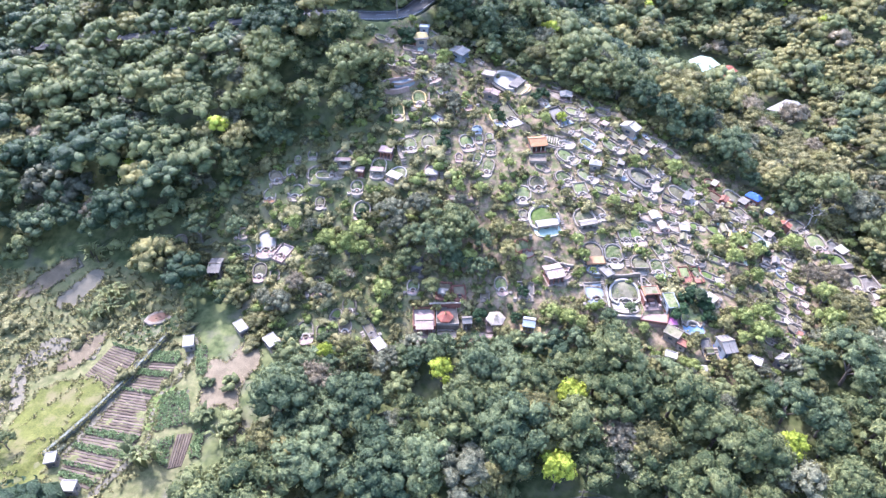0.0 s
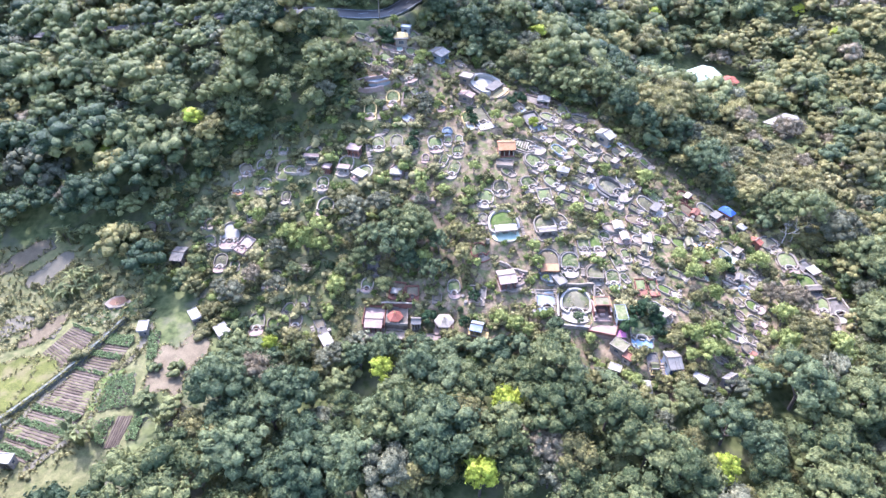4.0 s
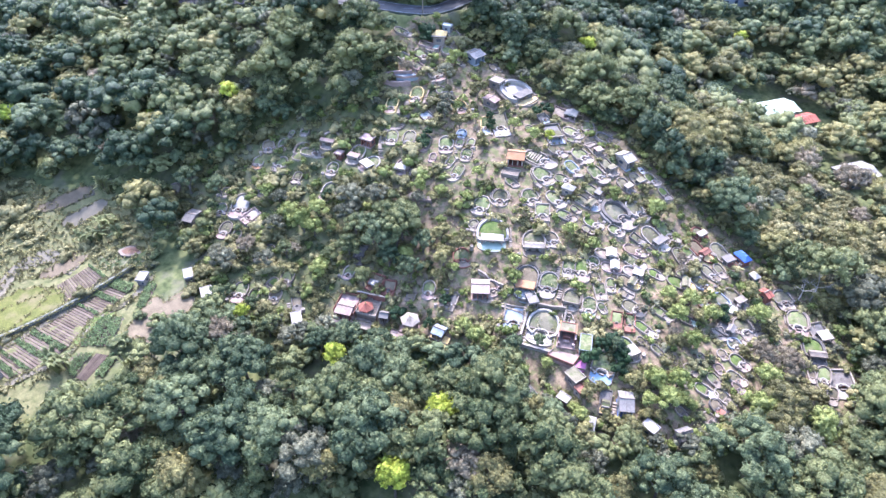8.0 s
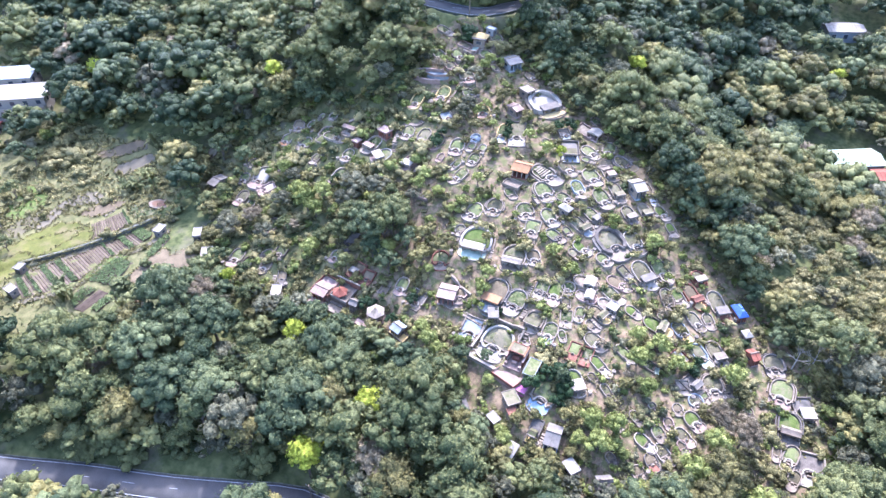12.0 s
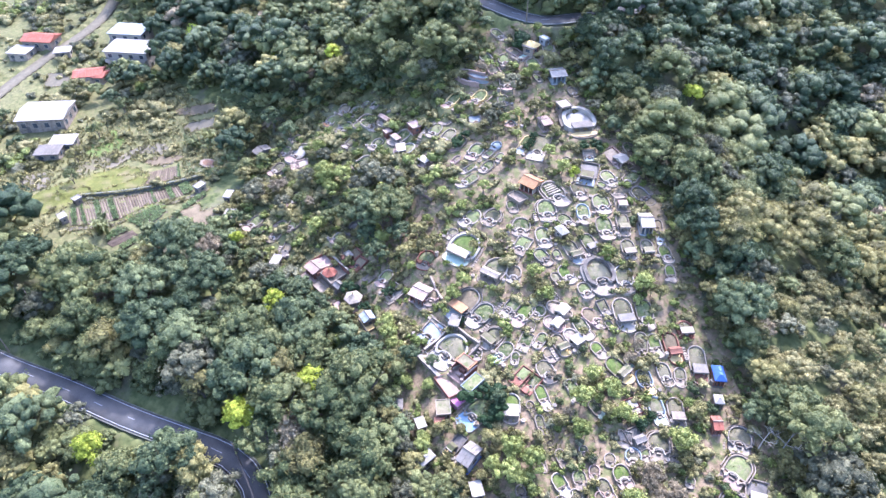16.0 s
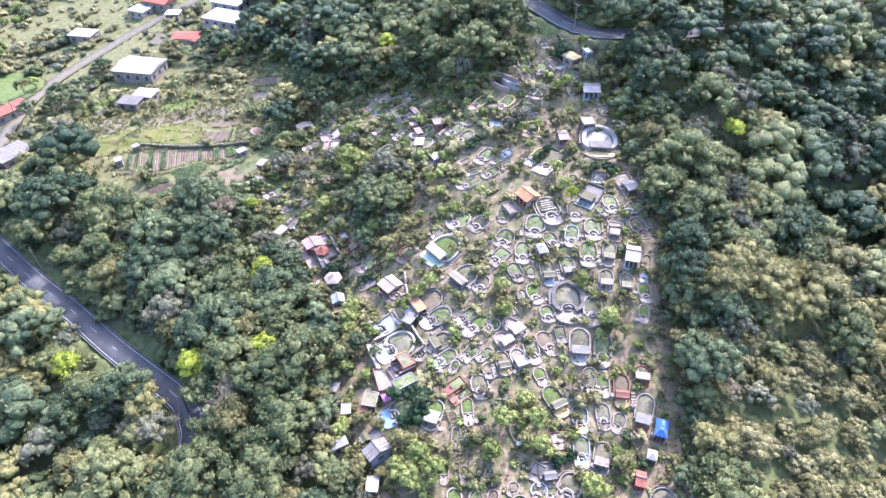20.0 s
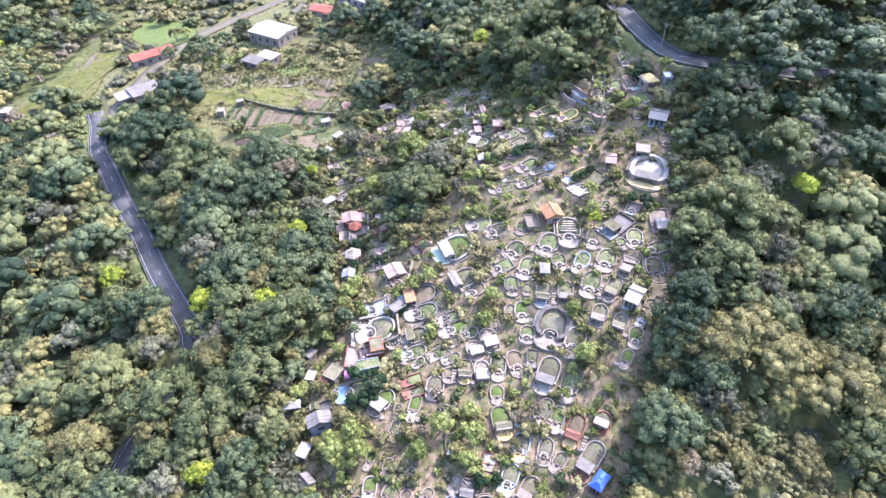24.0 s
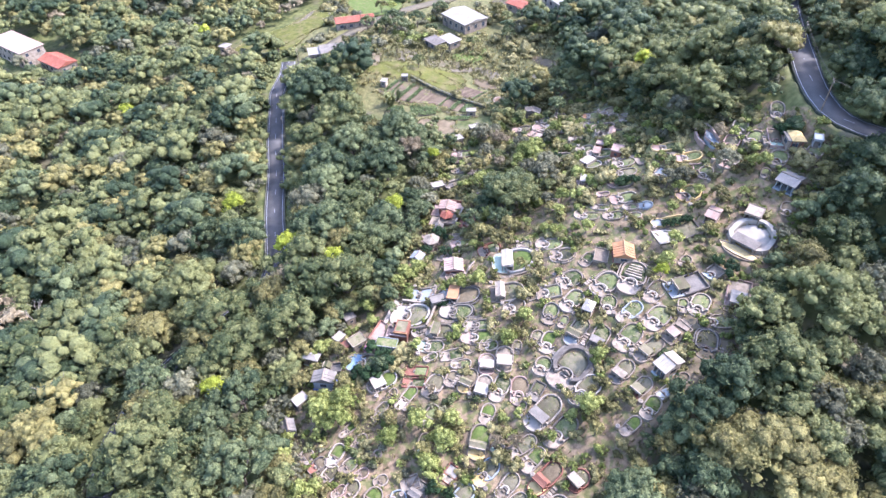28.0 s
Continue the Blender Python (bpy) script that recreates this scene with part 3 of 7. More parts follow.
def road(name, line, level, wide, label, mat=ASPHALT, marked=True):
    ob = thing(name, 0, 0, 0, 0, label, "road", "", "structure")
    part("roadway", sweep([(x, y, z) for (x, y), z in zip(line, level)], [(-wide, -0.5), (-wide, 0.06), (0, 0.12), (wide, 0.06), (wide, -0.5)]), mat, ob, "", True)
    d = np.gradient(line, axis=0)
    d /= np.linalg.norm(d, axis=1)[:, None]
    side = np.stack([d[:, 1], -d[:, 0]], 1)
    for s in (-1, 1) if marked else ():
        p = line + side * s * (wide - 0.35)
        part("edge_line", sweep([(x, y, z) for (x, y), z in zip(p, level)], [(-0.07, 0.05), (-0.07, 0.085), (0.07, 0.085), (0.07, 0.05)]), LINE, ob, "white painted edge line")
        p = line + side * s * (wide + 0.18)
        part("kerb", sweep([(x, y, z) for (x, y), z in zip(p, level)], [(-0.1, -0.6), (-0.1, 0.1), (-0.07, 0.14), (0.07, 0.14), (0.1, 0.1), (0.1, -0.6)]), STONE, ob, "low mossy kerb")
    for i in range(0, len(line) - 1 if marked else 0, 2):
        part("centre_dash", sweep([(*line[i], level[i]), (*(line[i] + (line[i + 1] - line[i]) * 0.6), level[i])], [(-0.06, 0.1), (-0.06, 0.135), (0.06, 0.135), (0.06, 0.1)]), LINE, ob)
    return ob


road("road_lower", *ROADS[0], "grey asphalt road winding through the trees")
road("road_farm", *ROADS[2], "pale concrete farm road between the village plots", GREYSOIL, False)
road("road_upper", *ROADS[1], "pale asphalt road bending over the ridge")

# ---- trees ----
KINDS = {  # leaf, radius, height, leaves, spray size, clumps, lift, narrowness
    "dark": [(11, 4.2, 9.0, 390, 0.28, 26, 2.2, 1.0), (12, 3.5, 8.2, 325, 0.28, 20, 2.0, 0.9), (13, 4.8, 9.6, 442, 0.30, 32, 2.4, 1.0)],
    "mid": [(21, 3.9, 8.4, 377, 0.28, 24, 2.0, 1.0), (22, 3.2, 7.4, 312, 0.26, 18, 1.8, 0.9), (23, 4.6, 8.8, 429, 0.30, 30, 2.2, 1.0)],
    "olive": [(31, 3.8, 8.2, 390, 0.25, 25, 2.0, 1.0), (32, 3.0, 7.2, 312, 0.25, 18, 1.6, 0.9)],
    "grey": [(41, 3.6, 7.8, 390, 0.25, 23, 1.8, 1.0), (42, 2.8, 6.6, 299, 0.24, 16, 1.4, 0.9)],
    "lime": [(51, 2.5, 7.4, 338, 0.23, 18, 2.0, 0.85)],
    "fresh": [(61, 2.7, 5.6, 338, 0.25, 18, 0.8, 1.0)],
    "reed": [(81, 2.9, 4.6, 360, 0.20, 24, 0.2, 1.0), (82, 2.3, 3.8, 300, 0.19, 18, 0.2, 1.0)],
    "brown": [(71, 3.2, 7.0, 429, 0.21, 20, 1.6, 1.0)],
}
CROWNS = {k: [crown(*row) for row in rows] for k, rows in KINDS.items()}
LIGHT = {k: [crown(row[0] + 5 + 100 * j, row[1], row[2], int(row[3] * 0.25), row[4] * 1.25, 15 + 2 * j, row[6], row[7]) for row in rows for j in (0, 1)] for k, rows in KINDS.items()}
WOODS = {"dark": "broad dark green tree in the dense wood", "mid": "leafy green tree in the dense wood", "olive": "olive green tree with a lumpy crown in the wood", "grey": "grey-green tree with a soft crown in the wood",
         "lime": "bright yellow-green tree in fresh leaf", "fresh": "low bright green tree among the tombs", "reed": "feathery yellow-green reed and bamboo clump on the slope", "brown": "brownish half-bare tree at the wood's edge"}
TREE_PARTS = {}


def trunk_shape(row, seed):
    rng = random.Random(seed)
    r, tall, lift = row[1], row[2], row[6]
    shapes = [tube((0, 0, -0.6), (0.1, 0.05, lift + 0.6), 0.05 * r + 0.06, 0.04 * r + 0.03, 7)]
    for k in range(5):
        a = k * 1.257 + rng.uniform(-0.4, 0.4)
        e = (math.cos(a) * r * 0.5, math.sin(a) * r * 0.5, lift + (tall - lift) * rng.uniform(0.35, 0.6))
        shapes.append(tube((0.1, 0.05, lift + 0.3 - 0.12 * k), e, 0.03 * r, 0.012 * r, 5))
    return merge(*shapes)


def tree(kind, x, y, size=1.0, turn=0.0, group="trees of the wood", label="", which=0):
    if group == "trees among the tombs" and kind != "lime" and x > 4:
        size *= 0.84 if x < 78 or y > 102 else 1.2
        kind = {"mid": "fresh", "grey": "olive"}.get(kind, kind)
    if kind == "lime":
        size *= 1.2
    which %= len(KINDS[kind])
    key = (kind, which)
    if key not in TREE_PARTS:
        TREE_PARTS[key] = (mesh_of("trunk", *trunk_shape(KINDS[kind][which], 5 + which), BARK), mesh_np("crown", *CROWNS[kind][which], LEAF[kind]))
    ob = thing("tree", x, y, height(x, y), turn, label or WOODS[kind], "tree", group)
    ob.scale = (size, size, size)
    for name, me in zip(("trunk", "crown"), TREE_PARTS[key]):
        p = new(name, me)
        p.parent = ob
    return ob


VIEW = [(-245, 62), (-208, 160), (-150, 214), (-60, 226), (-20, 248), (0, 275), (35, 295), (100, 305), (172, 262), (172, 240), (120, 130), (112, 60), (96, 10), (22, -48), (-122, -165), (-215, -30)]
CLEAR = [(-16, 166.5, 8), (-8.5, 170, 7.5), (-24, 164.5, 6.5), (-131.9, 103.4, 11.0), (-142.4, 107.9, 9.5), (-119.9, 68.8, 10.5), (-101.7, 67.4, 6.8), (-99.2, 62.3, 6.8), (-163.6, 53.8, 8.0), (-115.3, 24.2, 11.0), (-86.4, 26.6, 8.0), (-84.3, 20.6, 6.0), (-171.0, 84.8, 9.0), (-169.5, 76.8, 7.0), (-133.1, 89.4, 7.5), (-157.4, 87.5, 6.0), (-134.6, 88.2, 8.0), (91.1, 216.7, 14.0), (100.7, 214.3, 10.0), (111.8, 186.1, 11.5), (75.6, 274.9, 9.5), (-81.3, -114.5, 15.5), (-76.9, -92.0, 10.5), (-88.3, -19.9, 5.0), (-83.0, -25.6, 4.8), (-5.9, 164.8, 5.0), (29.5, 141.1, 4.2), (25.3, 73.1, 4.2), (19.9, 57.9, 4.2), (0.7, 79.7, 4.2), (-23.8, 82.2, 4.2), (4.8, 34.4, 4.2), (22.5, 72.8, 4.2), (-41.4, -33.1, 4.2), (-4.9, 74.6, 4.2), (19.6, 58.5, 4.2), (31.4, 184.4, 4.2), (-74.2, 126.5, 4.2), (62.3, 61.8, 4.2), (5.5, 35.4, 4.2), (21.8, 59.1, 4.2), (-0.5, 76.2, 4.2), (24.1, 71.4, 4.2), (6.5, 32.6, 4.2), (-1.2, 78.2, 4.2), (20.1, 58.1, 4.2)]  # kept free of trees: x, y, radius
PLOTS = [[(-60.7, 87.2), (-64.2, 77.0), (-66.5, 67.9), (-69.4, 61.0), (-67.6, 55.3), (-61.3, 53.9), (-55.8, 61.0), (-55.6, 66.3), (-57.7, 74.2), (-54.9, 78.8), (-52.1, 82.8), (-54.4, 86.6)], [(-70.0, 89.2), (-73.8, 80.4), (-65.9, 75.4), (-62.0, 86.2)], [(-55.7, 65.5), (-58.0, 74.9), (-50.0, 79.9), (-45.5, 65.8), (-47.3, 57.5), (-52.9, 59.4)], [(-74.9, 63.5), (-75.0, 56.3), (-80.5, 62.4), (-78.2, 69.6), (-74.7, 75.9), (-73.0, 79.8), (-66.2, 75.4), (-69.6, 65.4)], [(-88.8, -18.0), (-102.1, -15.5), (-111.4, -7.9), (-126.4, -3.8), (-133.3, -0.7), (-126.1, 8.6), (-100.4, 12.0), (-86.7, 9.1), (-92.8, -4.6), (-87.0, -11.3)], [(-139.0, 11.2), (-157.3, 12.0), (-148.9, 31.7), (-132.7, 38.3), (-123.7, 26.5)], [(-93.4, 105.2), (-84.9, 111.2), (-77.2, 106.8), (-77.3, 103.6), (-83.7, 98.7), (-89.9, 102.4)], [(-81.0, 45.0), (-84.8, 76.1), (-73.2, 91.2), (-65.0, 83.5), (-70.5, 62.0), (-70.1, 46.2)], [(-48.8, 84.1), (-41.2, 89.5), (-34.0, 82.5), (-35.6, 74.6), (-34.6, 65.7), (-36.8, 61.2), (-44.6, 62.5), (-46.8, 70.6)], [(-64.0, 48.0), (-50.0, 49.0), (-44.5, 55.0), (-40.0, 63.0), (-41.5, 74.0), (-40.0, 83.0), (-38.0, 88.0), (-50.0, 89.0), (-50.0, 60.0)], [(-54.0, 88.0), (-37.0, 88.0), (-33.0, 84.0), (-31.0, 88.0), (-37.0, 93.5), (-44.0, 96.0), (-54.0, 94.0)]]  # fields and grass, kept free of trees
REEDS = [(74.0, 141.0), (92.0, 131.0), (108.0, 119.0), (119.0, 140.0), (113.0, 170.0), (96.0, 180.0), (80.0, 170.0), (70.0, 156.0)]  # dry slope of reeds and scrub


def forest():
    rng = random.Random(42)
    heap = {}
    single = []
    step = 5.3
    gx, gy = np.meshgrid(np.arange(-262, 176, step), np.arange(-174, 310, step))
    rn = np.random.default_rng(8)
    gx, gy = gx + rn.uniform(-2.4, 2.4, gx.shape), gy + rn.uniform(-2.4, 2.4, gy.shape)
    gx[::2] += step / 2
    gx, gy = gx.ravel(), gy.ravel()
    ok = inside(gx, gy, VIEW) & ~inside(gx, gy, HILL)
    ok &= (away(gx, gy, FARM)[0] > 4.5) & (away(gx, gy, LOW)[0] > np.where(gx > 18, 3.6, 5.8)) & (away(gx, gy, TOP)[0] > np.where(gy > 180, 3.1, np.where(gx > -6, 4.0, np.where(gx > -34, 5.0, 4.2))))
    for cx, cy, cr in CLEAR:
        ok &= np.hypot(gx - cx, gy - cy) > cr
    town = inside(gx, gy, VILLAGE)
    for plot in PLOTS:
        ok &= ~inside(gx, gy, plot) & (away(gx, gy, np.array(plot + plot[:1]))[0] > 3.4)
    z = ground(gx, gy)
    for x, y, h, t in zip(gx[ok], gy[ok], z[ok], town[ok]):
        if t and (x > -112 and y > 72 or rng.random() > 0.34 or noise.noise(Vector((x * 0.035, y * 0.035, 9.3))) < 0.05):
            continue
        p = noise.noise(Vector((x * 0.02, y * 0.02, 1.7))) + 0.6 * noise.noise(Vector((x * 0.06, y * 0.06, 4.1)))
        q = rng.random()
        dry = x > 58 and y > 128 and y < 250
        south = y < 45
        open_slope = x < -52 and y < 12 and x + 1.2 * y > -190
        if q < 0.004:
            kind = "lime"
        elif open_slope:
            kind = "olive" if q < 0.22 else "grey" if q < 0.36 else "brown" if q < 0.40 else "dark" if q < 0.62 else "mid"
        elif inside([x], [y], REEDS)[0]:
            kind = "reed" if q < 0.6 else "olive" if q < 0.78 else "grey" if q < 0.9 else "brown"
        elif dry:
            kind = "olive" if q < 0.50 else "grey" if q < 0.66 else "brown" if q < 0.72 else "mid" if q < 0.92 else "dark"
        elif south:
            kind = "mid" if q < 0.40 else "olive" if q < 0.66 else "dark" if q < 0.88 else "grey" if q < 0.97 else "brown"
        else:
            kind = ("dark" if p > -0.05 else "mid") if q < 0.62 else "mid" if q < 0.78 else "olive" if q < 0.90 else "grey" if q < 0.98 else "brown"
        s = (rng.uniform(0.75, 1.15) if rng.random() < 0.6 else rng.uniform(1.1, 1.55)) * (0.7 if t else 0.85 if open_slope else 1.08)
        if y < 92 and x > -36 and inside(np.array([x, x]), np.array([y + 7, y + 4]), HILL).any():
            s = min(s, 0.72)
        if kind == "reed":
            s = rng.uniform(0.85, 1.3)
        elif inside([x], [y], REEDS)[0]:
            s *= 0.65
        which = rng.randrange(len(KINDS[kind]))
        near = -50 < x < 112 and 30 < y < 186
        if -36 < x < 104 and 54 < y < 90 and len(single) < 230:
            single.append((kind, x, y, s, rng.uniform(0, 360), which))
            continue
        v, f = CROWNS[kind][which] if near else rng.choice(LIGHT[kind])
        heap.setdefault(kind, []).append((v, f, x, y, h - 0.3, rng.uniform(0, 6.28), s))
    taken = np.array([(p[2], p[3]) for rows in heap.values() for p in rows] + [(p[1], p[2]) for p in single])
    fx, fy = rn.uniform(-150, 150, 9000), rn.uniform(0, 250, 9000)
    ok = ~inside(fx, fy, HILL) & ~inside(fx, fy, VILLAGE) & (away(fx, fy, LOW)[0] > 5.0) & (away(fx, fy, TOP)[0] > np.where(fy > 180, 3.1, np.where((fx > -34) & (fx < -8), 5.0, 4.2)))
    for cx, cy, cr in CLEAR:
        ok &= np.hypot(fx - cx, fy - cy) > cr
    for plot in PLOTS:
        ok &= ~inside(fx, fy, plot) & (away(fx, fy, np.array(plot + plot[:1]))[0] > 3.0)
    for x, y in zip(fx[ok], fy[ok]):
        if np.hypot(taken[:, 0] - x, taken[:, 1] - y).min() > 4.0:
            taken = np.vstack([taken, (x, y)])
            kind = rng.choice(("mid", "mid", "dark", "olive", "grey"))
            v, f = LIGHT[kind][0]
            heap.setdefault(kind, []).append((v, f, x, y, height(x, y) - 0.3, rng.uniform(0, 6.28), rng.uniform(0.6, 0.95)))
    for x, y in zip(rn.uniform(68, 120, 900), rn.uniform(117, 182, 900)):
        if inside([x], [y], REEDS)[0] and np.hypot(taken[:, 0] - x, taken[:, 1] - y).min() > 2.7:
            taken = np.vstack([taken, (x, y)])
            v, f = rng.choice(LIGHT["reed"])
            heap.setdefault("reed", []).append((v, f, x, y, height(x, y) - 0.3, rng.uniform(0, 6.28), rng.uniform(0.6, 0.95)))
    for kind, x, y, s, turn, which in single:
        tree(kind, x, y, s, turn, which=which)
    low = []
    brush = [crown(301, 2.0, 2.4, 20, 0.24, 7, 0.0), crown(302, 1.6, 2.0, 16, 0.22, 5, 0.0)]
    for x, y in zip(fx[ok], fy[ok]):
        if np.hypot(taken[:, 0] - x, taken[:, 1] - y).min() > 3.3:
            taken = np.vstack([taken, (x, y)])
            v, f = rng.choice(brush)
            low.append((v, f, x, y, height(x, y) - 0.2, rng.uniform(0, 6.28), rng.uniform(1.4, 2.0)))
    ux, uy = rn.uniform(-115, 126, 5200), rn.uniform(-4, 216, 5200)
    ok = ~inside(ux, uy, HILL) & ~inside(ux, uy, VILLAGE) & (away(ux, uy, LOW)[0] > 4.0) & (away(ux, uy, TOP)[0] > 4.0)
    for cx, cy, cr in CLEAR:
        ok &= np.hypot(ux - cx, uy - cy) > cr
    uz = ground(ux, uy)
    verge = ok & (np.minimum(away(ux, uy, LOW)[0], away(ux, uy, TOP)[0]) < 13)
    for x, y, z in list(zip(ux[ok], uy[ok], uz[ok]))[:300] + list(zip(ux[verge], uy[verge], uz[verge])):
        v, f = rng.choice(brush)
        low.append((v, f, x, y, z - 0.2, rng.uniform(0, 6.28), rng.uniform(0.8, 1.5)))
    stuff("underwood", low, LEAF["mid"], "low green underwood between the trees", "shrubs")
    names = {"dark": "dark_wood", "mid": "green_wood", "olive": "olive_wood", "grey": "grey_green_wood", "lime": "young_wood", "brown": "bare_wood", "reed": "reed_slope"}
    for kind, pieces in heap.items():
        stuff(names[kind], pieces, LEAF[kind], "dense hillside wood, " + (WOODS[kind].split(" tree")[0] if kind != "reed" else "feathery yellow-green reed") + " crowns", "wood")


forest()


# ---- tombs ----
WORDS = {"concrete": "weathered grey concrete", "white": "whitewashed concrete", "bright": "bright white plaster", "dark": "dark weathered stone", "pink": "pink tile", "red": "red-brown tile", "orange": "orange tile", "ochre": "ochre tile",
         "blue": "pale blue paint", "azure": "azure tile", "deepblue": "deep blue sheet", "mint": "mint green tile", "grey": "grey concrete", "tin": "pale tin", "lawn": "grassy", "green": "bright green grass", "dry": "dry grass", "soil": "bare soil", "magenta": "magenta sheet", "redroof": "red sheet metal"}
FOOT, MOUND_TUFTS = [], []


def u_line(w, l, y0, y1, pull=0.0, n=17):
    """The line of a horseshoe wall, open to the front: from its front end on one side round the back to the other."""
    ry = min(w / 2, (y1 - y0) * 0.62)
    pts = []
    if pull:
        pts += [(-w / 2 * (1 - pull), y1 + 0.05 * l), (-w / 2 * (1 - pull * 0.45), y1 - 0.01 * l)]
    pts.append((-w / 2, y1 - 0.09 * l))
    for i in range(n):
        a = math.pi + math.pi * i / (n - 1)
        pts.append((w / 2 * math.cos(a), y0 + ry + ry * math.sin(a)))
    pts.append((w / 2, y1 - 0.09 * l))
    if pull:
        pts += [(w / 2 * (1 - pull * 0.45), y1 - 0.01 * l), (w / 2 * (1 - pull), y1 + 0.05 * l)]
    return pts


def box_line(w, y0, y1):
    return [(-w / 2, y1), (-w / 2, (y0 + y1) / 2), (-w / 2, y0), (0, y0), (w / 2, y0), (w / 2, (y0 + y1) / 2), (w / 2, y1)]


def flat_roof(w, d, z, rise=0.35, kind="flat"):
    """A roof slab, gable, hip or six-sided cap over a w by d plan at height z."""
    t = 0.16
    if kind == "hex":
        o = [(w / 2 * math.cos(k * math.pi / 3), w / 2 * math.sin(k * math.pi / 3)) for k in range(6)]
        v = [(x, y, z) for x, y in o] + [(x, y, z + t) for x, y in o] + [(x * 0.5, y * 0.5, z + t + rise * 0.45) for x, y in o] + [(0, 0, z + t + rise)]
        f = [[5 - i for i in range(6)]]
        for i in range(6):
            j = (i + 1) % 6
            f += [[i, j, 6 + j, 6 + i], [6 + i, 6 + j, 12 + j, 12 + i], [12 + i, 12 + j, 18]]
        return v, f
    a, b = w / 2, d / 2
    if kind == "gable":
        v = [(-a, -b, z), (a, -b, z), (a, b, z), (-a, b, z), (-a, -b, z + t), (a, -b, z + t), (a, b, z + t), (-a, b, z + t), (-a, 0, z + t + rise), (a, 0, z + t + rise), (-a, -b * 0.5, z + t + rise * 0.42), (a, -b * 0.5, z + t + rise * 0.42), (-a, b * 0.5, z + t + rise * 0.42), (a, b * 0.5, z + t + rise * 0.42)]
        return v, [[3, 2, 1, 0], [0, 1, 5, 4], [2, 3, 7, 6], [4, 5, 11, 10], [10, 11, 9, 8], [6, 7, 12, 13], [13, 12, 8, 9], [1, 2, 6, 13, 9, 11, 5], [3, 0, 4, 10, 8, 12, 7]]
    if kind == "hip":
        k = min(a, b) * 0.75
        v = [(-a, -b, z), (a, -b, z), (a, b, z), (-a, b, z), (-a, -b, z + t), (a, -b, z + t), (a, b, z + t), (-a, b, z + t), (-(a - k), -(b - k), z + t + rise), (a - k, -(b - k), z + t + rise), (a - k, b - k, z + t + rise), (-(a - k), b - k, z + t + rise)]
        return v, [[3, 2, 1, 0], [0, 1, 5, 4], [1, 2, 6, 5], [2, 3, 7, 6], [3, 0, 4, 7], [4, 5, 9, 8], [5, 6, 10, 9], [6, 7, 11, 10], [7, 4, 8, 11], [8, 9, 10, 11]]
    return prism([(-a, -b), (a, -b), (a, b), (-a, b)], lambda x, y: z + rise * 0.3 * (0.5 - y / d), lambda x, y: z + t + rise * 0.3 * (0.5 - y / d), 0.06)


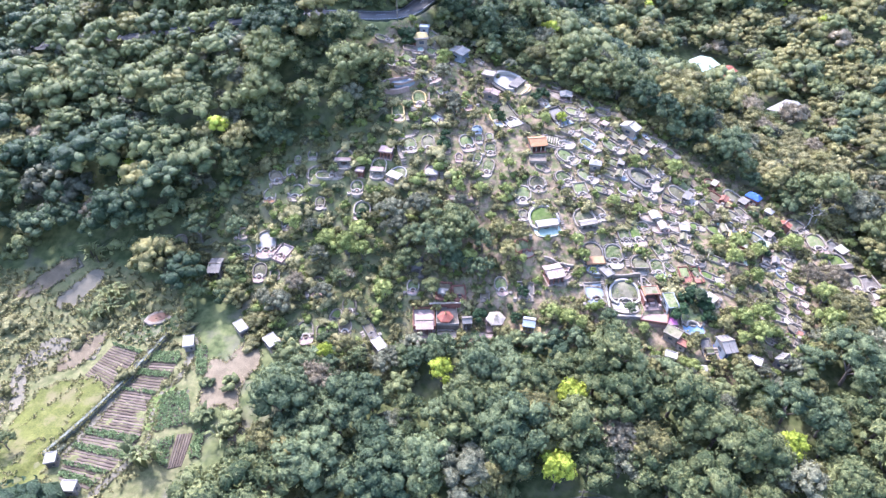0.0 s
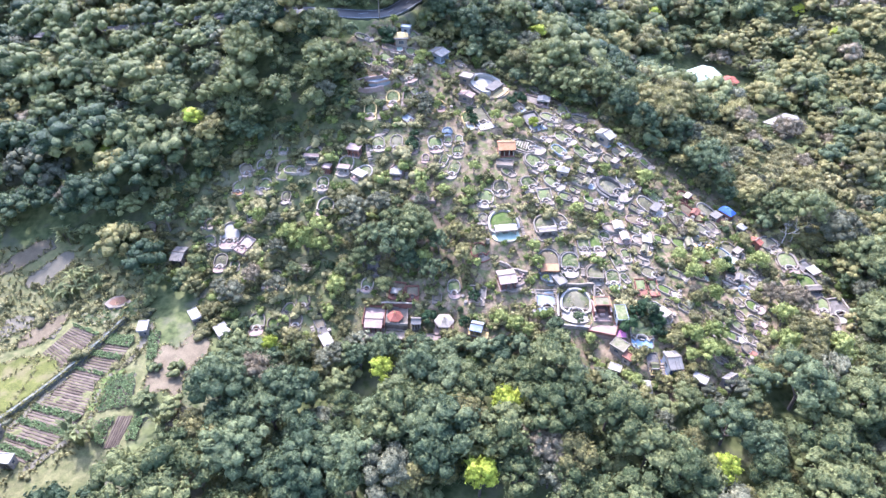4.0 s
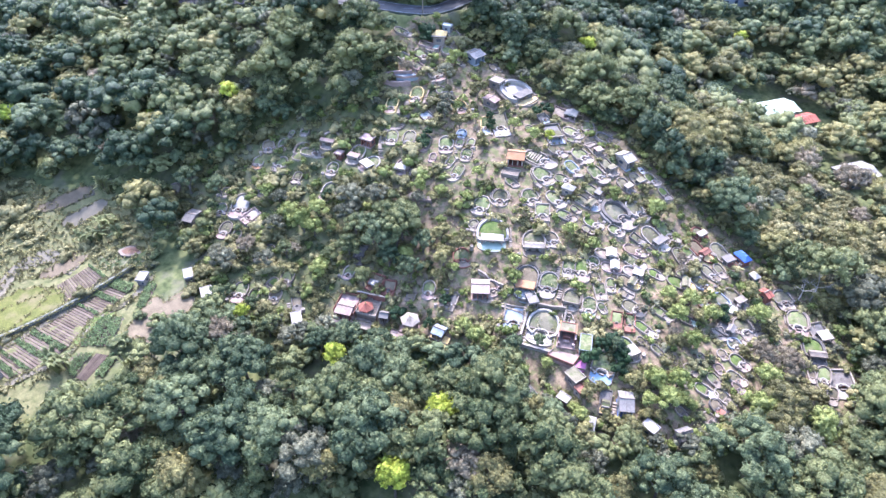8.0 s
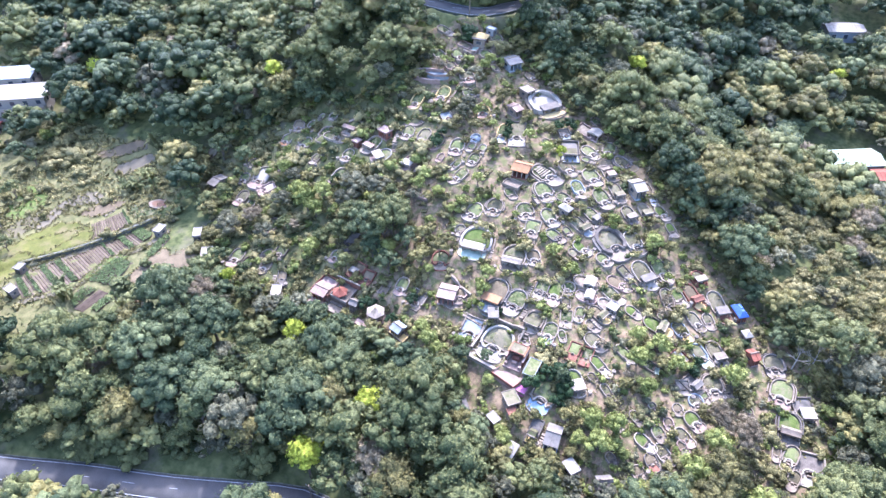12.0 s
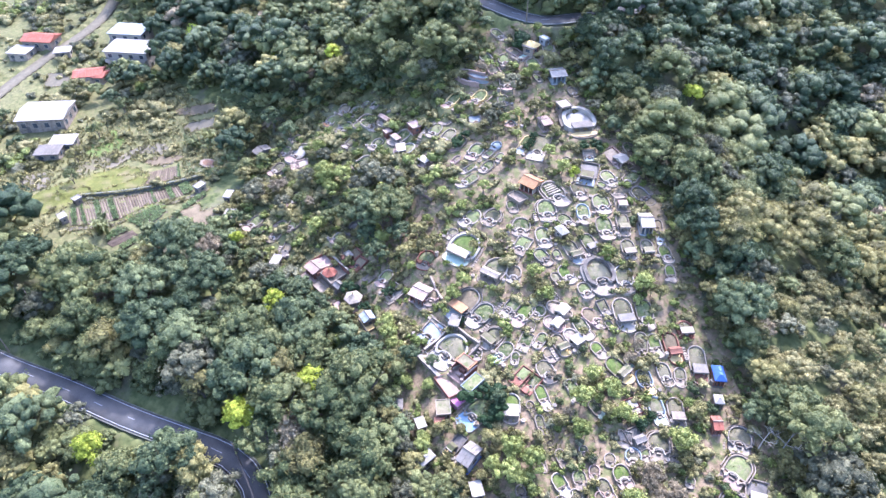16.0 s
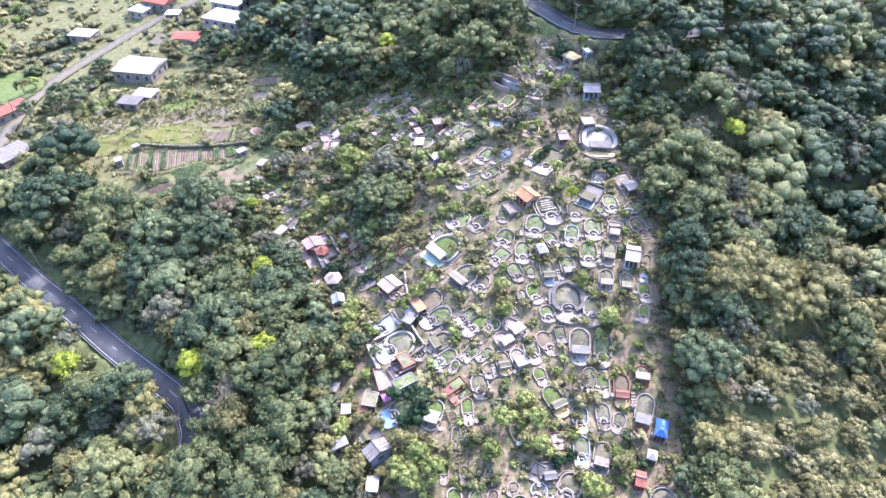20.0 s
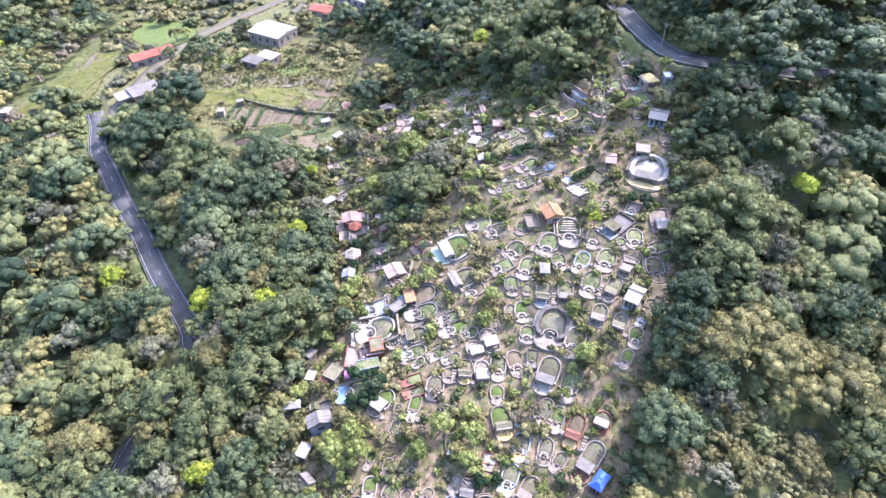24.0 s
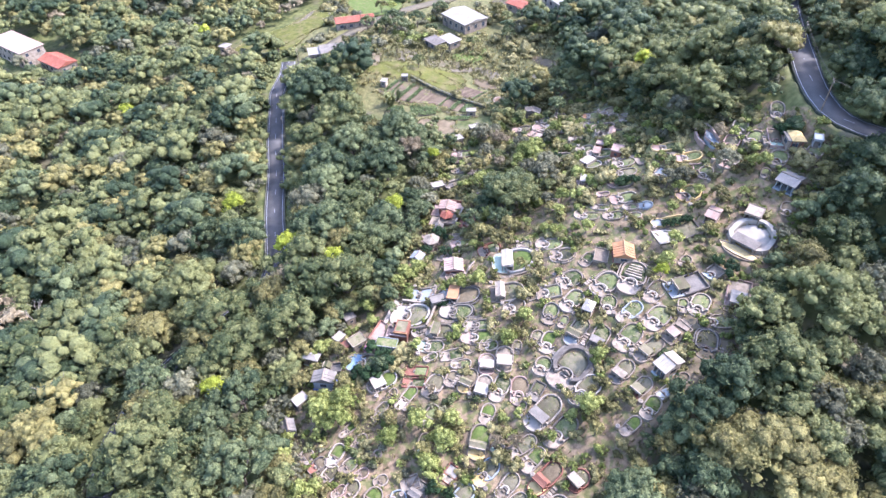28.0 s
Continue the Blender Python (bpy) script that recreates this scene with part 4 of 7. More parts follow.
def tomb(x, y, turn, l, w, wall="white", mound="lawn", court="white", roof="", square=False, stepped=False):
    """A family tomb facing local +y: horseshoe wall round a mound, headstone in its niche, forecourt with a kerb, and on some a roof."""
    rng = random.Random(int(x * 131 + y * 977))
    w, l = w * 0.85, max(l * 1.06, w * 1.12)
    a = radians(turn)
    fx, fy = -math.sin(a), math.cos(a)
    zb, zf = height(x - fx * l * 0.5, y - fy * l * 0.5), height(x + fx * l * 0.5, y + fy * l * 0.5)
    z0 = (zb + zf) / 2
    slope = max(0.0, min(0.35, (zb - zf) / l))
    FOOT.append((x, y, (l + w) * 0.24))
    PADS.append((x, y, turn, w * 0.54, -l * 0.53, l * 0.5, z0 + 0.02, slope, 0.11 * l))
    base = lambda px, py: 0.10 - slope * max(-l / 2, min(py, 0.11 * l))
    words = "square-walled" if square else "horseshoe-walled"
    label = "%s %s tomb, %s mound" % (words, WORDS[wall], WORDS[mound]) + (", %s roof" % roof if roof else ", %s forecourt" % court)
    ob = thing("tomb", x, y, z0, turn, label, "tomb", "tombs on the hillside")
    ym = 0.11 * l
    line = box_line(w, -l / 2, ym) if square else u_line(w, l, -l / 2, ym, 0.38 if w > 2.6 else 0.2)
    high = min(0.62, 0.26 + 0.055 * w) * rng.uniform(0.85, 1.2)
    thick = min(0.42, 0.14 + 0.034 * w) if wall != "dark" or w < 5 else 0.8
    if wall == "bright" and w > 5.5:
        thick = (0.13 if w > 7 else 0.08) * w
    high *= 1.6 if thick > 0.7 else 1.0
    plan = [(px * 1.02, py * 1.01) for px, py in (line if square else u_line(w, l, -l / 2, ym))]
    part("base", prism(plan, lambda px, py: base(px, py) - 1.6, lambda px, py: base(px, py) + 0.02, 0.06), CONCRETE if wall in ("white", "bright", "concrete") else MATS[wall], ob)
    rim = sweep([(px, py, base(px, py)) for px, py in line], wall_section(thick, -0.5, high))
    part("rim_wall", rim, MATS[wall], ob)
    if (w > 3.4 and rng.random() < 0.6 or wall == "dark" and w > 3) and not square:
        outer = [(px * 1.22, py * 1.1 - 0.1) for px, py in u_line(w, l, -l / 2, ym)]
        part("outer_wall", sweep([(px, py, base(px, py)) for px, py in outer], wall_section(thick * 0.8, -1.2, high * 0.55)), MATS["concrete" if wall != "dark" else "dark"], ob)
    inner = [(px * (1 - thick / w * 1.1), py * (1 - thick / l)) for px, py in (box_line(w, -l / 2, ym * 0.5) if square else u_line(w, l, -l / 2, ym * 0.6))]
    rise = min(0.4, 0.07 * w) if mound in ("lawn", "green", "dry", "soil") else 0.1
    part("mound", dome(inner, lambda px, py: base(px, py) + high * 0.16, rise), MATS[mound], ob, "", True)
    for k in range(5 if stepped else 0):
        py = -0.37 * l + k * 0.075 * l
        part("grave_step", block(0, py, base(0, py) - 0.1, w * (0.5 + 0.05 * k), 0.32, 0.62, 0.03), WHITEWASH, ob)
    yh, zh = 0.075 * l, base(0, 0.11 * l)
    hw, hh = min(1.5, w * 0.3), min(1.15, 0.35 + w * 0.14)
    prof = [(-hw / 2, 0), (-hw / 2, hh * 0.72), (-hw * 0.3, hh * 0.78), (-hw * 0.2, hh * 0.95), (0, hh), (hw * 0.2, hh * 0.95), (hw * 0.3, hh * 0.78), (hw / 2, hh * 0.72), (hw / 2, 0)]
    n = len(prof)
    v = [(px, yh - 0.14, zh - 0.4 + pz * 1.3) for px, pz in prof] + [(px, yh + 0.14, zh - 0.4 + pz * 1.3) for px, pz in prof]
    f = [list(range(n - 1, -1, -1)), list(range(n, 2 * n))] + [[i, (i + 1) % n, n + (i + 1) % n, n + i] for i in range(n)]
    stone = part("headstone", (v, f), MATS["dark" if rng.random() < 0.35 else "concrete" if wall != "bright" else "bright"], ob)
    if w > 2.4:
        part("tablet", prism([(-hw * 0.16, yh + 0.13), (hw * 0.16, yh + 0.13), (hw * 0.16, yh + 0.18), (-hw * 0.16, yh + 0.18)], zh + 0.1, zh + hh * 0.75, 0.01), RED if rng.random() < 0.4 else DARK, stone)
        arm = [(px, py + 0.11 * l, zh) for px, py in u_line(w * 0.48, l * 0.3, -0.13 * l, 0.06 * l, -0.35, 9)]
        part("niche_wall", sweep(arm, wall_section(0.27, -0.3, high * 0.85)), WHITE if wall in ("white", "concrete", "blue", "ochre") else MATS[wall], ob, "", True)
        part("altar", block(0, yh + 0.55, zh - 0.05, hw * 0.7, 0.35, 0.42), MATS["concrete" if wall != "dark" else "dark"], ob)
    if mound in ("lawn", "green", "dry"):
        for _ in range(int(w * l * 0.2)):
            MOUND_TUFTS.append((ob, rng.uniform(-0.32, 0.32) * w, rng.uniform(-0.42, 0.0) * l, mound, rng.uniform(0.6, 1.25)))
    if rng.random() < 0.5 and l > 3:
        s = rng.choice((-1, 1))
        ring = [(s * w * 0.66 + 0.42 * math.cos(k * math.pi / 4), 0.36 * l + 0.42 * math.sin(k * math.pi / 4)) for k in range(8)]
        burner = part("incense_burner", prism(ring, base(0, 0.36 * l) - 0.8, base(0, 0.36 * l) + 0.42, 0.08), WHITEWASH, ob, "round whitewashed offering burner beside the tomb")
        part("ash_bed", prism([(s * w * 0.66 + (px - s * w * 0.66) * 0.6, 0.36 * l + (py - 0.36 * l) * 0.6) for px, py in ring], base(0, 0.36 * l) + 0.3, base(0, 0.36 * l) + 0.44, 0.02), DARK, burner)
    if l > 4.4 and rng.random() < 0.45:
        s = rng.choice((-1, 1))
        for k in range(5):
            part("step", block(s * (w * 0.5 + 0.75), ym - 0.9 + k * 0.55, base(0, ym - 0.9 + k * 0.55) - 0.7, 0.8, 0.5, 0.86 - 0.05 * k, 0.03), CONCRETE, ob)
    # forecourt
    cw, yc = w * (0.98 if square else 0.94), 0.5 * l
    if square:
        plan = [(-cw / 2, ym), (cw / 2, ym), (cw / 2, yc), (-cw / 2, yc)]
        edge = [(cw / 2, ym), (cw / 2, yc - 0.05), (0, yc), (-cw / 2, yc - 0.05), (-cw / 2, ym)]
    else:
        arc = [(cw / 2 * math.cos(math.pi * i / 10), ym + (yc - ym) * (0.5 + 0.5 * math.sin(math.pi * i / 10))) for i in range(11)]
        plan = [(-cw / 2, ym - 0.05 * l), (cw / 2, ym - 0.05 * l)] + arc
        edge = [(cw / 2, ym - 0.02 * l)] + arc + [(-cw / 2, ym - 0.02 * l)]
    part("forecourt", prism(plan, zh - 1.9, zh - 0.02, 0.05), MATS[court], ob)
    kerb = WHITEWASH if wall in ("white", "bright", "blue") else MATS[wall]
    part("kerb", sweep([(px, py, zh) for px, py in edge], wall_section(0.16, -0.5, 0.14 + 0.12 * rng.random())), kerb, ob)
    if w > 3.0:
        for s in (-1, 1):
            part("post", merge(block(s * cw * 0.5, ym, zh - 0.2, 0.3, 0.3, 0.85), block(s * cw * 0.5, ym, zh + 0.65, 0.4, 0.4, 0.12)), kerb, ob)
    if roof:
        rw, rd, rh = min(5.0, w * (0.7 if square else 0.86)), max(1.5, l * ((0.42 if w < 5.5 else 0.27) if roof == "bright" else 0.34 if square else 0.25)), min(1.35, 0.75 + 0.12 * w)
        y0 = 0.13 * l
        top = flat_roof(rw, rd, 0, 0.5, "gable" if rng.random() < 0.45 else "flat")
        grown = roof == "grey" and w < 6 and rng.random() < 0.65
        cover = part("roof", ([(px, py + y0, pz + zh + rh) for px, py, pz in top[0]], top[1]), DRYLAWN if grown else MATS[roof], ob, "roof slab overgrown with dry grass" if grown else "")
        part("roof_edge", sweep([(-rw / 2, y0 + rd / 2, zh + rh), (rw / 2, y0 + rd / 2, zh + rh)], [(-0.07, -0.1), (-0.07, 0.3), (0.07, 0.3), (0.07, -0.1)]), WHITEWASH if grown or roof in ("bright", "white", "pink") else MATS[roof], cover)
        for px in (-rw * 0.44, rw * 0.44):
            for py in (y0 - rd * 0.42, y0 + rd * 0.42):
                part("post", tube((px, py, zh - 0.3), (px, py, zh + rh + 0.02), 0.14, 0.13, 8), kerb, ob)
        part("back_wall", block(0, y0 - rd * 0.42, zh - 0.3, rw * 0.9, 0.18, rh + 0.3), MATS[wall], ob)
    return ob


def pavilion(x, y, turn, w, d, h, kind, roof, wall, court="", what="small shrine", rise=0.9, open_front=True):
    """A small roofed building facing local +y."""
    w, d, h = w * 0.78, d * 0.82, h * 0.72
    a = radians(turn)
    corners = [(x + sx * w / 2 * math.cos(a) - sy * d / 2 * math.sin(a), y + sx * w / 2 * math.sin(a) + sy * d / 2 * math.cos(a)) for sx in (-1, 1) for sy in (-1, 1)]
    z = (sum(height(px, py) for px, py in corners) / 4 + min(height(px, py) for px, py in corners)) / 2 + 0.1
    FOOT.append((x, y, (w + d) * 0.28))
    PADS.append((x, y, turn, w * 0.5, -d * 0.5, d * 0.5, z - 0.05, 0.0, 0.0))
    shape = {"flat": "flat", "gable": "pitched", "hip": "hipped", "hex": "six-sided"}[kind]
    ob = thing(what.replace(" ", "_"), x, y, z, turn, "%s with %s %s roof, %s walls" % (what, shape, WORDS[roof], wall), what.split()[-1], "roofed shrines among the tombs" if "shrine" in what else "")
    o = 0.92
    part("platform", prism([(-w * 0.52, -d * 0.52), (w * 0.52, -d * 0.52), (w * 0.52, d * 0.52), (-w * 0.52, d * 0.52)], -2.2, 0.12, 0.06), MATS[court] if court else CONCRETE, ob)
    if kind == "hex":
        for k in range(6):
            part("column", tube((w * 0.4 * math.cos(k * math.pi / 3), w * 0.4 * math.sin(k * math.pi / 3), 0.1), (w * 0.4 * math.cos(k * math.pi / 3), w * 0.4 * math.sin(k * math.pi / 3), h + 0.05), 0.15, 0.13, 8), MATS[wall], ob)
        part("bench", prism([(w * 0.3 * math.cos(k * math.pi / 3), w * 0.3 * math.sin(k * math.pi / 3)) for k in range(6)], 0.1, 0.55, 0.05), MATS[wall], ob)
    else:
        part("back_wall", block(0, -d * 0.44, 0.1, w * o, 0.2, h, 0.02), MATS[wall], ob)
        for s in (-1, 1):
            side = part("side_wall", block(s * w * 0.45, 0, 0.1, 0.2, d * 0.84, h, 0.02), MATS[wall], ob)
            part("window", block(s * (w * 0.45 + 0.06), 0, h * 0.45, 0.14, d * 0.28, h * 0.32, 0.01), GLASS, side)
        if open_front:
            for s in (-0.44, -0.16, 0.16, 0.44):
                part("column", tube((s * w, d * 0.44, 0.1), (s * w, d * 0.44, h + 0.12), 0.13, 0.12, 8), MATS[wall], ob)
            part("altar", block(0, -d * 0.15, 0.1, w * 0.4, 0.6, 0.9), RED, ob)
        else:
            front = part("front_wall", block(0, d * 0.44, 0.1, w * o, 0.2, h, 0.02), MATS[wall], ob)
            part("door", block(w * 0.12, d * 0.44 + 0.08, 0.1, 0.95, 0.1, min(2.05, h * 0.85), 0.01), DARK, front)
            part("window", block(-w * 0.22, d * 0.44 + 0.07, h * 0.4, w * 0.22, 0.12, h * 0.35, 0.01), GLASS, front)
    cover = part("roof", flat_roof(w * 1.12, d * 1.12, h + 0.08, rise, kind), MATS[roof], ob)
    if kind == "gable":
        part("ridge", sweep([(-w * 0.57, 0, h + 0.2 + rise), (w * 0.57, 0, h + 0.2 + rise)], [(-0.14, -0.12), (-0.1, 0.16), (0.1, 0.16), (0.14, -0.12)]), MATS["orange" if roof == "orange" else "concrete"], cover)
        for k in range(1, int(w * 1.12 / 0.7)):
            px = -w * 0.56 + k * 0.7
            for s in (-1, 1):
                part("roof_rib", sweep([(px, s * d * 0.56, h + 0.26), (px, s * d * 0.28, h + 0.26 + rise * 0.42), (px, 0, h + 0.26 + rise)], [(-0.05, -0.06), (-0.04, 0.05), (0.04, 0.05), (0.05, -0.06)]), MATS[roof], cover)
    elif kind == "hex":
        part("finial", merge(tube((0, 0, h + rise), (0, 0, h + rise + 0.7), 0.2, 0.05, 8)), MATS["ochre"], cover)
    elif kind == "hip":
        part("cap", block(0, 0, h + rise + 0.1, 0.5, 0.5, 0.3), MATS[roof], cover)
    else:
        part("parapet", sweep([(-w * 0.53, -d * 0.53, h + 0.2 + rise * 0.1), (w * 0.53, -d * 0.53, h + 0.2 + rise * 0.1), (w * 0.53, d * 0.53, h + 0.2 + rise * 0.1), (-w * 0.53, d * 0.53, h + 0.2 + rise * 0.1)], [(-0.08, -0.1), (-0.08, 0.22), (0.08, 0.22), (0.08, -0.1)], True), MATS[wall] if roof in ("dry", "soil", "lawn") else MATS[roof], cover)
    return ob


def terrace(points, mat, edge, label, tall=0.45, up=0.15):
    """A paved level terrace with a low parapet round it."""
    z = max(height(px, py) for px, py in points)
    z = (z + sum(height(px, py) for px, py in points) / len(points)) / 2
    cx, cy = sum(p[0] for p in points) / len(points), sum(p[1] for p in points) / len(points)
    FOOT.append((cx, cy, max(math.hypot(px - cx, py - cy) for px, py in points) * 0.8))
    area = sum(a[0] * b[1] - b[0] * a[1] for a, b in zip(points, points[1:] + points[:1]))
    pts = [(px - cx, py - cy) for px, py in (points if area > 0 else points[::-1])]
    ob = thing("paved_terrace", cx, cy, z, 0, label, "terrace")
    part("paving", prism(pts, -2.5, up, 0.05), mat, ob)
    part("parapet", sweep([(px, py, up) for px, py in pts], wall_section(0.2, -0.3, tall), True), edge, ob)
    return ob


# ---- the tombs, from the ridge down to the foot of the hill ----
tomb(10.5, 126.2, 164, 5.3, 3.2, "white", "lawn", "white")
tomb(8.1, 128.6, 162, 4.0, 2.2, "white", "lawn", "white")
tomb(18.5, 119.3, 175, 5.2, 4.3, "white", "lawn", "white")
tomb(22.2, 122.4, -171, 4.7, 4.3, "white", "dry", "concrete")
tomb(29.0, 124.7, -143, 4.6, 4.6, "white", "lawn", "white")
tomb(23.8, 127.5, -121, 3.6, 2.7, "concrete", "lawn", "concrete")
tomb(28.7, 136.3, -102, 7.8, 5.6, "concrete", "lawn", "white", "", False, True)
tomb(34.4, 148.1, -109, 5.2, 3.7, "white", "lawn", "white")
tomb(34.9, 145.3, -96, 3.3, 2.0, "white", "lawn", "white")
tomb(37.6, 151.0, -168, 6.4, 3.6, "concrete", "lawn", "white")
tomb(42.8, 149.2, -97, 5.7, 4.1, "dark", "dry", "white")
tomb(30.5, 131.4, -126, 5.7, 4.8, "white", "lawn", "white")
tomb(37.9, 141.0, -125, 5.6, 4.4, "concrete", "lawn", "white")
tomb(36.8, 136.3, -128, 5.5, 3.2, "blue", "lawn", "white")
tomb(35.1, 132.5, -96, 4.3, 3.4, "concrete", "lawn", "white")
tomb(24.0, 145.6, -117, 2.9, 2.3, "concrete", "lawn", "concrete")
tomb(31.4, 159.5, -122, 4.7, 2.7, "concrete", "lawn", "concrete")
tomb(31.8, 140.5, -121, 5.5, 3.6, "concrete", "dry", "white")
tomb(18.0, 106.5, -154, 4.5, 4.5, "red", "lawn", "white")
tomb(23.1, 112.5, -168, 7.0, 7.8, "bright", "green", "mint", "bright")
tomb(32.9, 103.2, -177, 8.0, 5.4, "dark", "soil", "blue", "orange")
tomb(37.5, 103.7, 179, 6.3, 4.5, "dark", "lawn", "white")
tomb(40.8, 109.1, -175, 5.8, 3.1, "dark", "lawn", "white")
tomb(43.7, 109.5, -171, 6.3, 3.7, "concrete", "green", "pink")
tomb(32.4, 112.6, -167, 7.0, 5.7, "white", "dry", "concrete", "white")
tomb(36.0, 115.1, -141, 4.1, 3.5, "white", "soil", "white")
tomb(32.4, 121.2, -167, 4.4, 3.8, "white", "lawn", "concrete", "", True)
tomb(34.6, 125.8, -122, 5.1, 3.7, "white", "lawn", "white")
tomb(37.8, 122.2, -97, 4.6, 3.3, "dark", "lawn", "white")
tomb(39.4, 124.8, -112, 2.5, 2.0, "concrete", "lawn", "concrete")
tomb(42.6, 136.4, -122, 5.9, 4.1, "concrete", "lawn", "white")
tomb(43.9, 122.8, -105, 4.5, 3.4, "white", "green", "white")
tomb(43.2, 120.5, -105, 3.2, 2.5, "concrete", "dry", "white")
tomb(49.2, 127.1, -119, 8.4, 6.6, "dark", "dry", "white")
tomb(52.9, 130.3, -126, 6.2, 4.1, "bright", "dry", "dark")
tomb(49.0, 122.5, -111, 3.7, 3.3, "white", "lawn", "white")
tomb(41.5, 127.5, -113, 6.4, 3.4, "concrete", "dry", "blue", "grey")
tomb(42.8, 131.5, -110, 5.8, 3.4, "concrete", "lawn", "concrete", "grey")
tomb(44.6, 140.0, -131, 5.8, 3.1, "concrete", "dry", "concrete", "grey")
tomb(49.3, 135.9, -125, 4.9, 3.3, "concrete", "dry", "dark", "white")
tomb(51.8, 139.1, -128, 4.6, 3.0, "concrete", "dry", "red", "grey")
tomb(52.1, 143.1, -135, 2.8, 2.0, "white", "blue", "blue", "", True)
tomb(55.1, 141.0, -116, 4.2, 2.9, "white", "green", "white")
tomb(58.5, 138.1, -129, 3.9, 2.3, "concrete", "green", "white")
tomb(49.7, 145.4, -133, 2.9, 2.2, "concrete", "soil", "concrete")
tomb(38.4, 94.2, 178, 7.6, 7.2, "bright", "dry", "bright")
tomb(32.4, 95.0, -175, 4.5, 5.0, "concrete", "blue", "blue", "", True)
tomb(43.0, 97.5, -140, 2.7, 2.5, "white", "lawn", "white")
tomb(46.6, 100.8, -176, 5.1, 3.4, "white", "lawn", "mint")
tomb(42.8, 101.6, -180, 5.0, 4.2, "concrete", "dry", "white", "grey")
tomb(49.2, 101.6, -143, 2.6, 1.8, "white", "lawn", "white")
tomb(52.4, 99.7, -176, 4.1, 2.5, "red", "lawn", "red", "", True)
tomb(55.0, 100.0, -173, 4.0, 2.4, "red", "lawn", "red", "", True)
tomb(48.1, 115.5, -83, 5.2, 3.7, "white", "white", "white", "bright")
tomb(49.4, 112.5, -81, 4.2, 3.6, "pink", "white", "pink", "bright")
tomb(54.4, 112.8, -96, 4.8, 3.3, "white", "white", "white", "bright")
tomb(53.5, 109.8, -105, 4.8, 3.0, "concrete", "soil", "ochre", "grey")
tomb(54.0, 119.3, -86, 5.3, 3.6, "pink", "soil", "white")
tomb(54.0, 122.2, -110, 3.3, 2.4, "dark", "dry", "dark", "", True)
tomb(57.8, 123.9, -124, 7.1, 4.5, "white", "dry", "bright", "grey")
tomb(60.4, 127.3, -128, 6.4, 3.8, "concrete", "lawn", "white")
tomb(59.0, 114.6, -98, 3.7, 2.8, "white", "green", "white")
tomb(64.3, 114.3, -90, 5.9, 3.9, "concrete", "green", "ochre", "grey")
tomb(65.7, 123.6, -121, 4.7, 2.7, "white", "green", "white")
tomb(50.0, 107.7, -168, 3.6, 2.3, "white", "lawn", "white")
tomb(48.2, 105.4, -159, 4.0, 2.8, "white", "lawn", "white", "", True)
tomb(53.4, 106.8, -104, 3.1, 2.7, "concrete", "soil", "concrete")
tomb(55.3, 103.8, -107, 4.8, 3.7, "white", "dry", "concrete")
tomb(54.1, 115.8, -104, 5.2, 3.3, "white", "lawn", "white")
tomb(51.4, 88.8, 175, 7.0, 5.4, "white", "lawn", "azure")
tomb(55.5, 93.9, -137, 5.5, 3.8, "bright", "green", "concrete", "bright")
tomb(58.3, 99.5, -114, 5.1, 2.4, "concrete", "green", "white")
tomb(65.7, 90.8, -121, 3.6, 1.7, "concrete", "green", "white")
tomb(67.8, 93.7, -114, 3.3, 2.1, "concrete", "lawn", "concrete")
tomb(61.4, 95.4, -122, 3.7, 1.8, "white", "dry", "concrete")
tomb(57.7, 96.7, -118, 1.8, 1.8, "concrete", "soil", "concrete")
tomb(61.2, 104.7, -109, 4.5, 2.4, "white", "lawn", "white")
tomb(66.6, 105.0, -94, 4.2, 2.4, "concrete", "lawn", "mint")
tomb(68.8, 116.4, -121, 5.2, 3.3, "blue", "dry", "ochre")
tomb(73.8, 113.2, -123, 5.4, 3.2, "blue", "dry", "mint")
tomb(70.2, 110.8, -112, 2.5, 2.8, "red", "bright", "white", "", True)
tomb(74.3, 106.2, -110, 3.3, 3.7, "concrete", "grey", "white", "grey", True)
tomb(70.4, 120.3, -119, 4.6, 2.9, "white", "dry", "concrete")
tomb(76.2, 115.7, -134, 5.9, 3.4, "white", "dry", "dark", "white")
tomb(68.1, 126.0, -126, 6.4, 3.3, "red", "soil", "ochre", "red")
tomb(73.4, 126.9, -137, 7.8, 3.7, "white", "dry", "red", "dark")
tomb(67.5, 131.1, -130, 3.4, 3.5, "red", "dry", "red", "white")
tomb(72.6, 122.0, -138, 3.8, 2.5, "concrete", "dry", "concrete")
tomb(64.1, 121.1, -139, 5.9, 2.8, "concrete", "dry", "white")
tomb(30.0, 145.6, -152, 6.8, 5.0, "dark", "grey", "blue", "grey", True)
tomb(26.4, 150.6, -132, 3.3, 3.2, "white", "white", "blue", "", True)
tomb(40.8, 144.2, -133, 4.9, 3.4, "concrete", "soil", "concrete", "pink", True)
tomb(26.1, 100.8, -136, 3.4, 3.7, "pink", "soil", "concrete")
tomb(18.4, 114.1, -159, 2.4, 2.7, "white", "dry", "white")
tomb(33.7, 118.2, -151, 2.3, 1.8, "white", "soil", "white")
tomb(45.2, 117.2, -96, 2.6, 2.0, "concrete", "dry", "white")
tomb(46.6, 108.8, -145, 2.5, 2.0, "concrete", "soil", "white")
tomb(57.1, 120.2, -109, 2.1, 1.7, "concrete", "lawn", "white")
tomb(64.3, 117.2, -110, 2.2, 1.7, "white", "lawn", "mint")
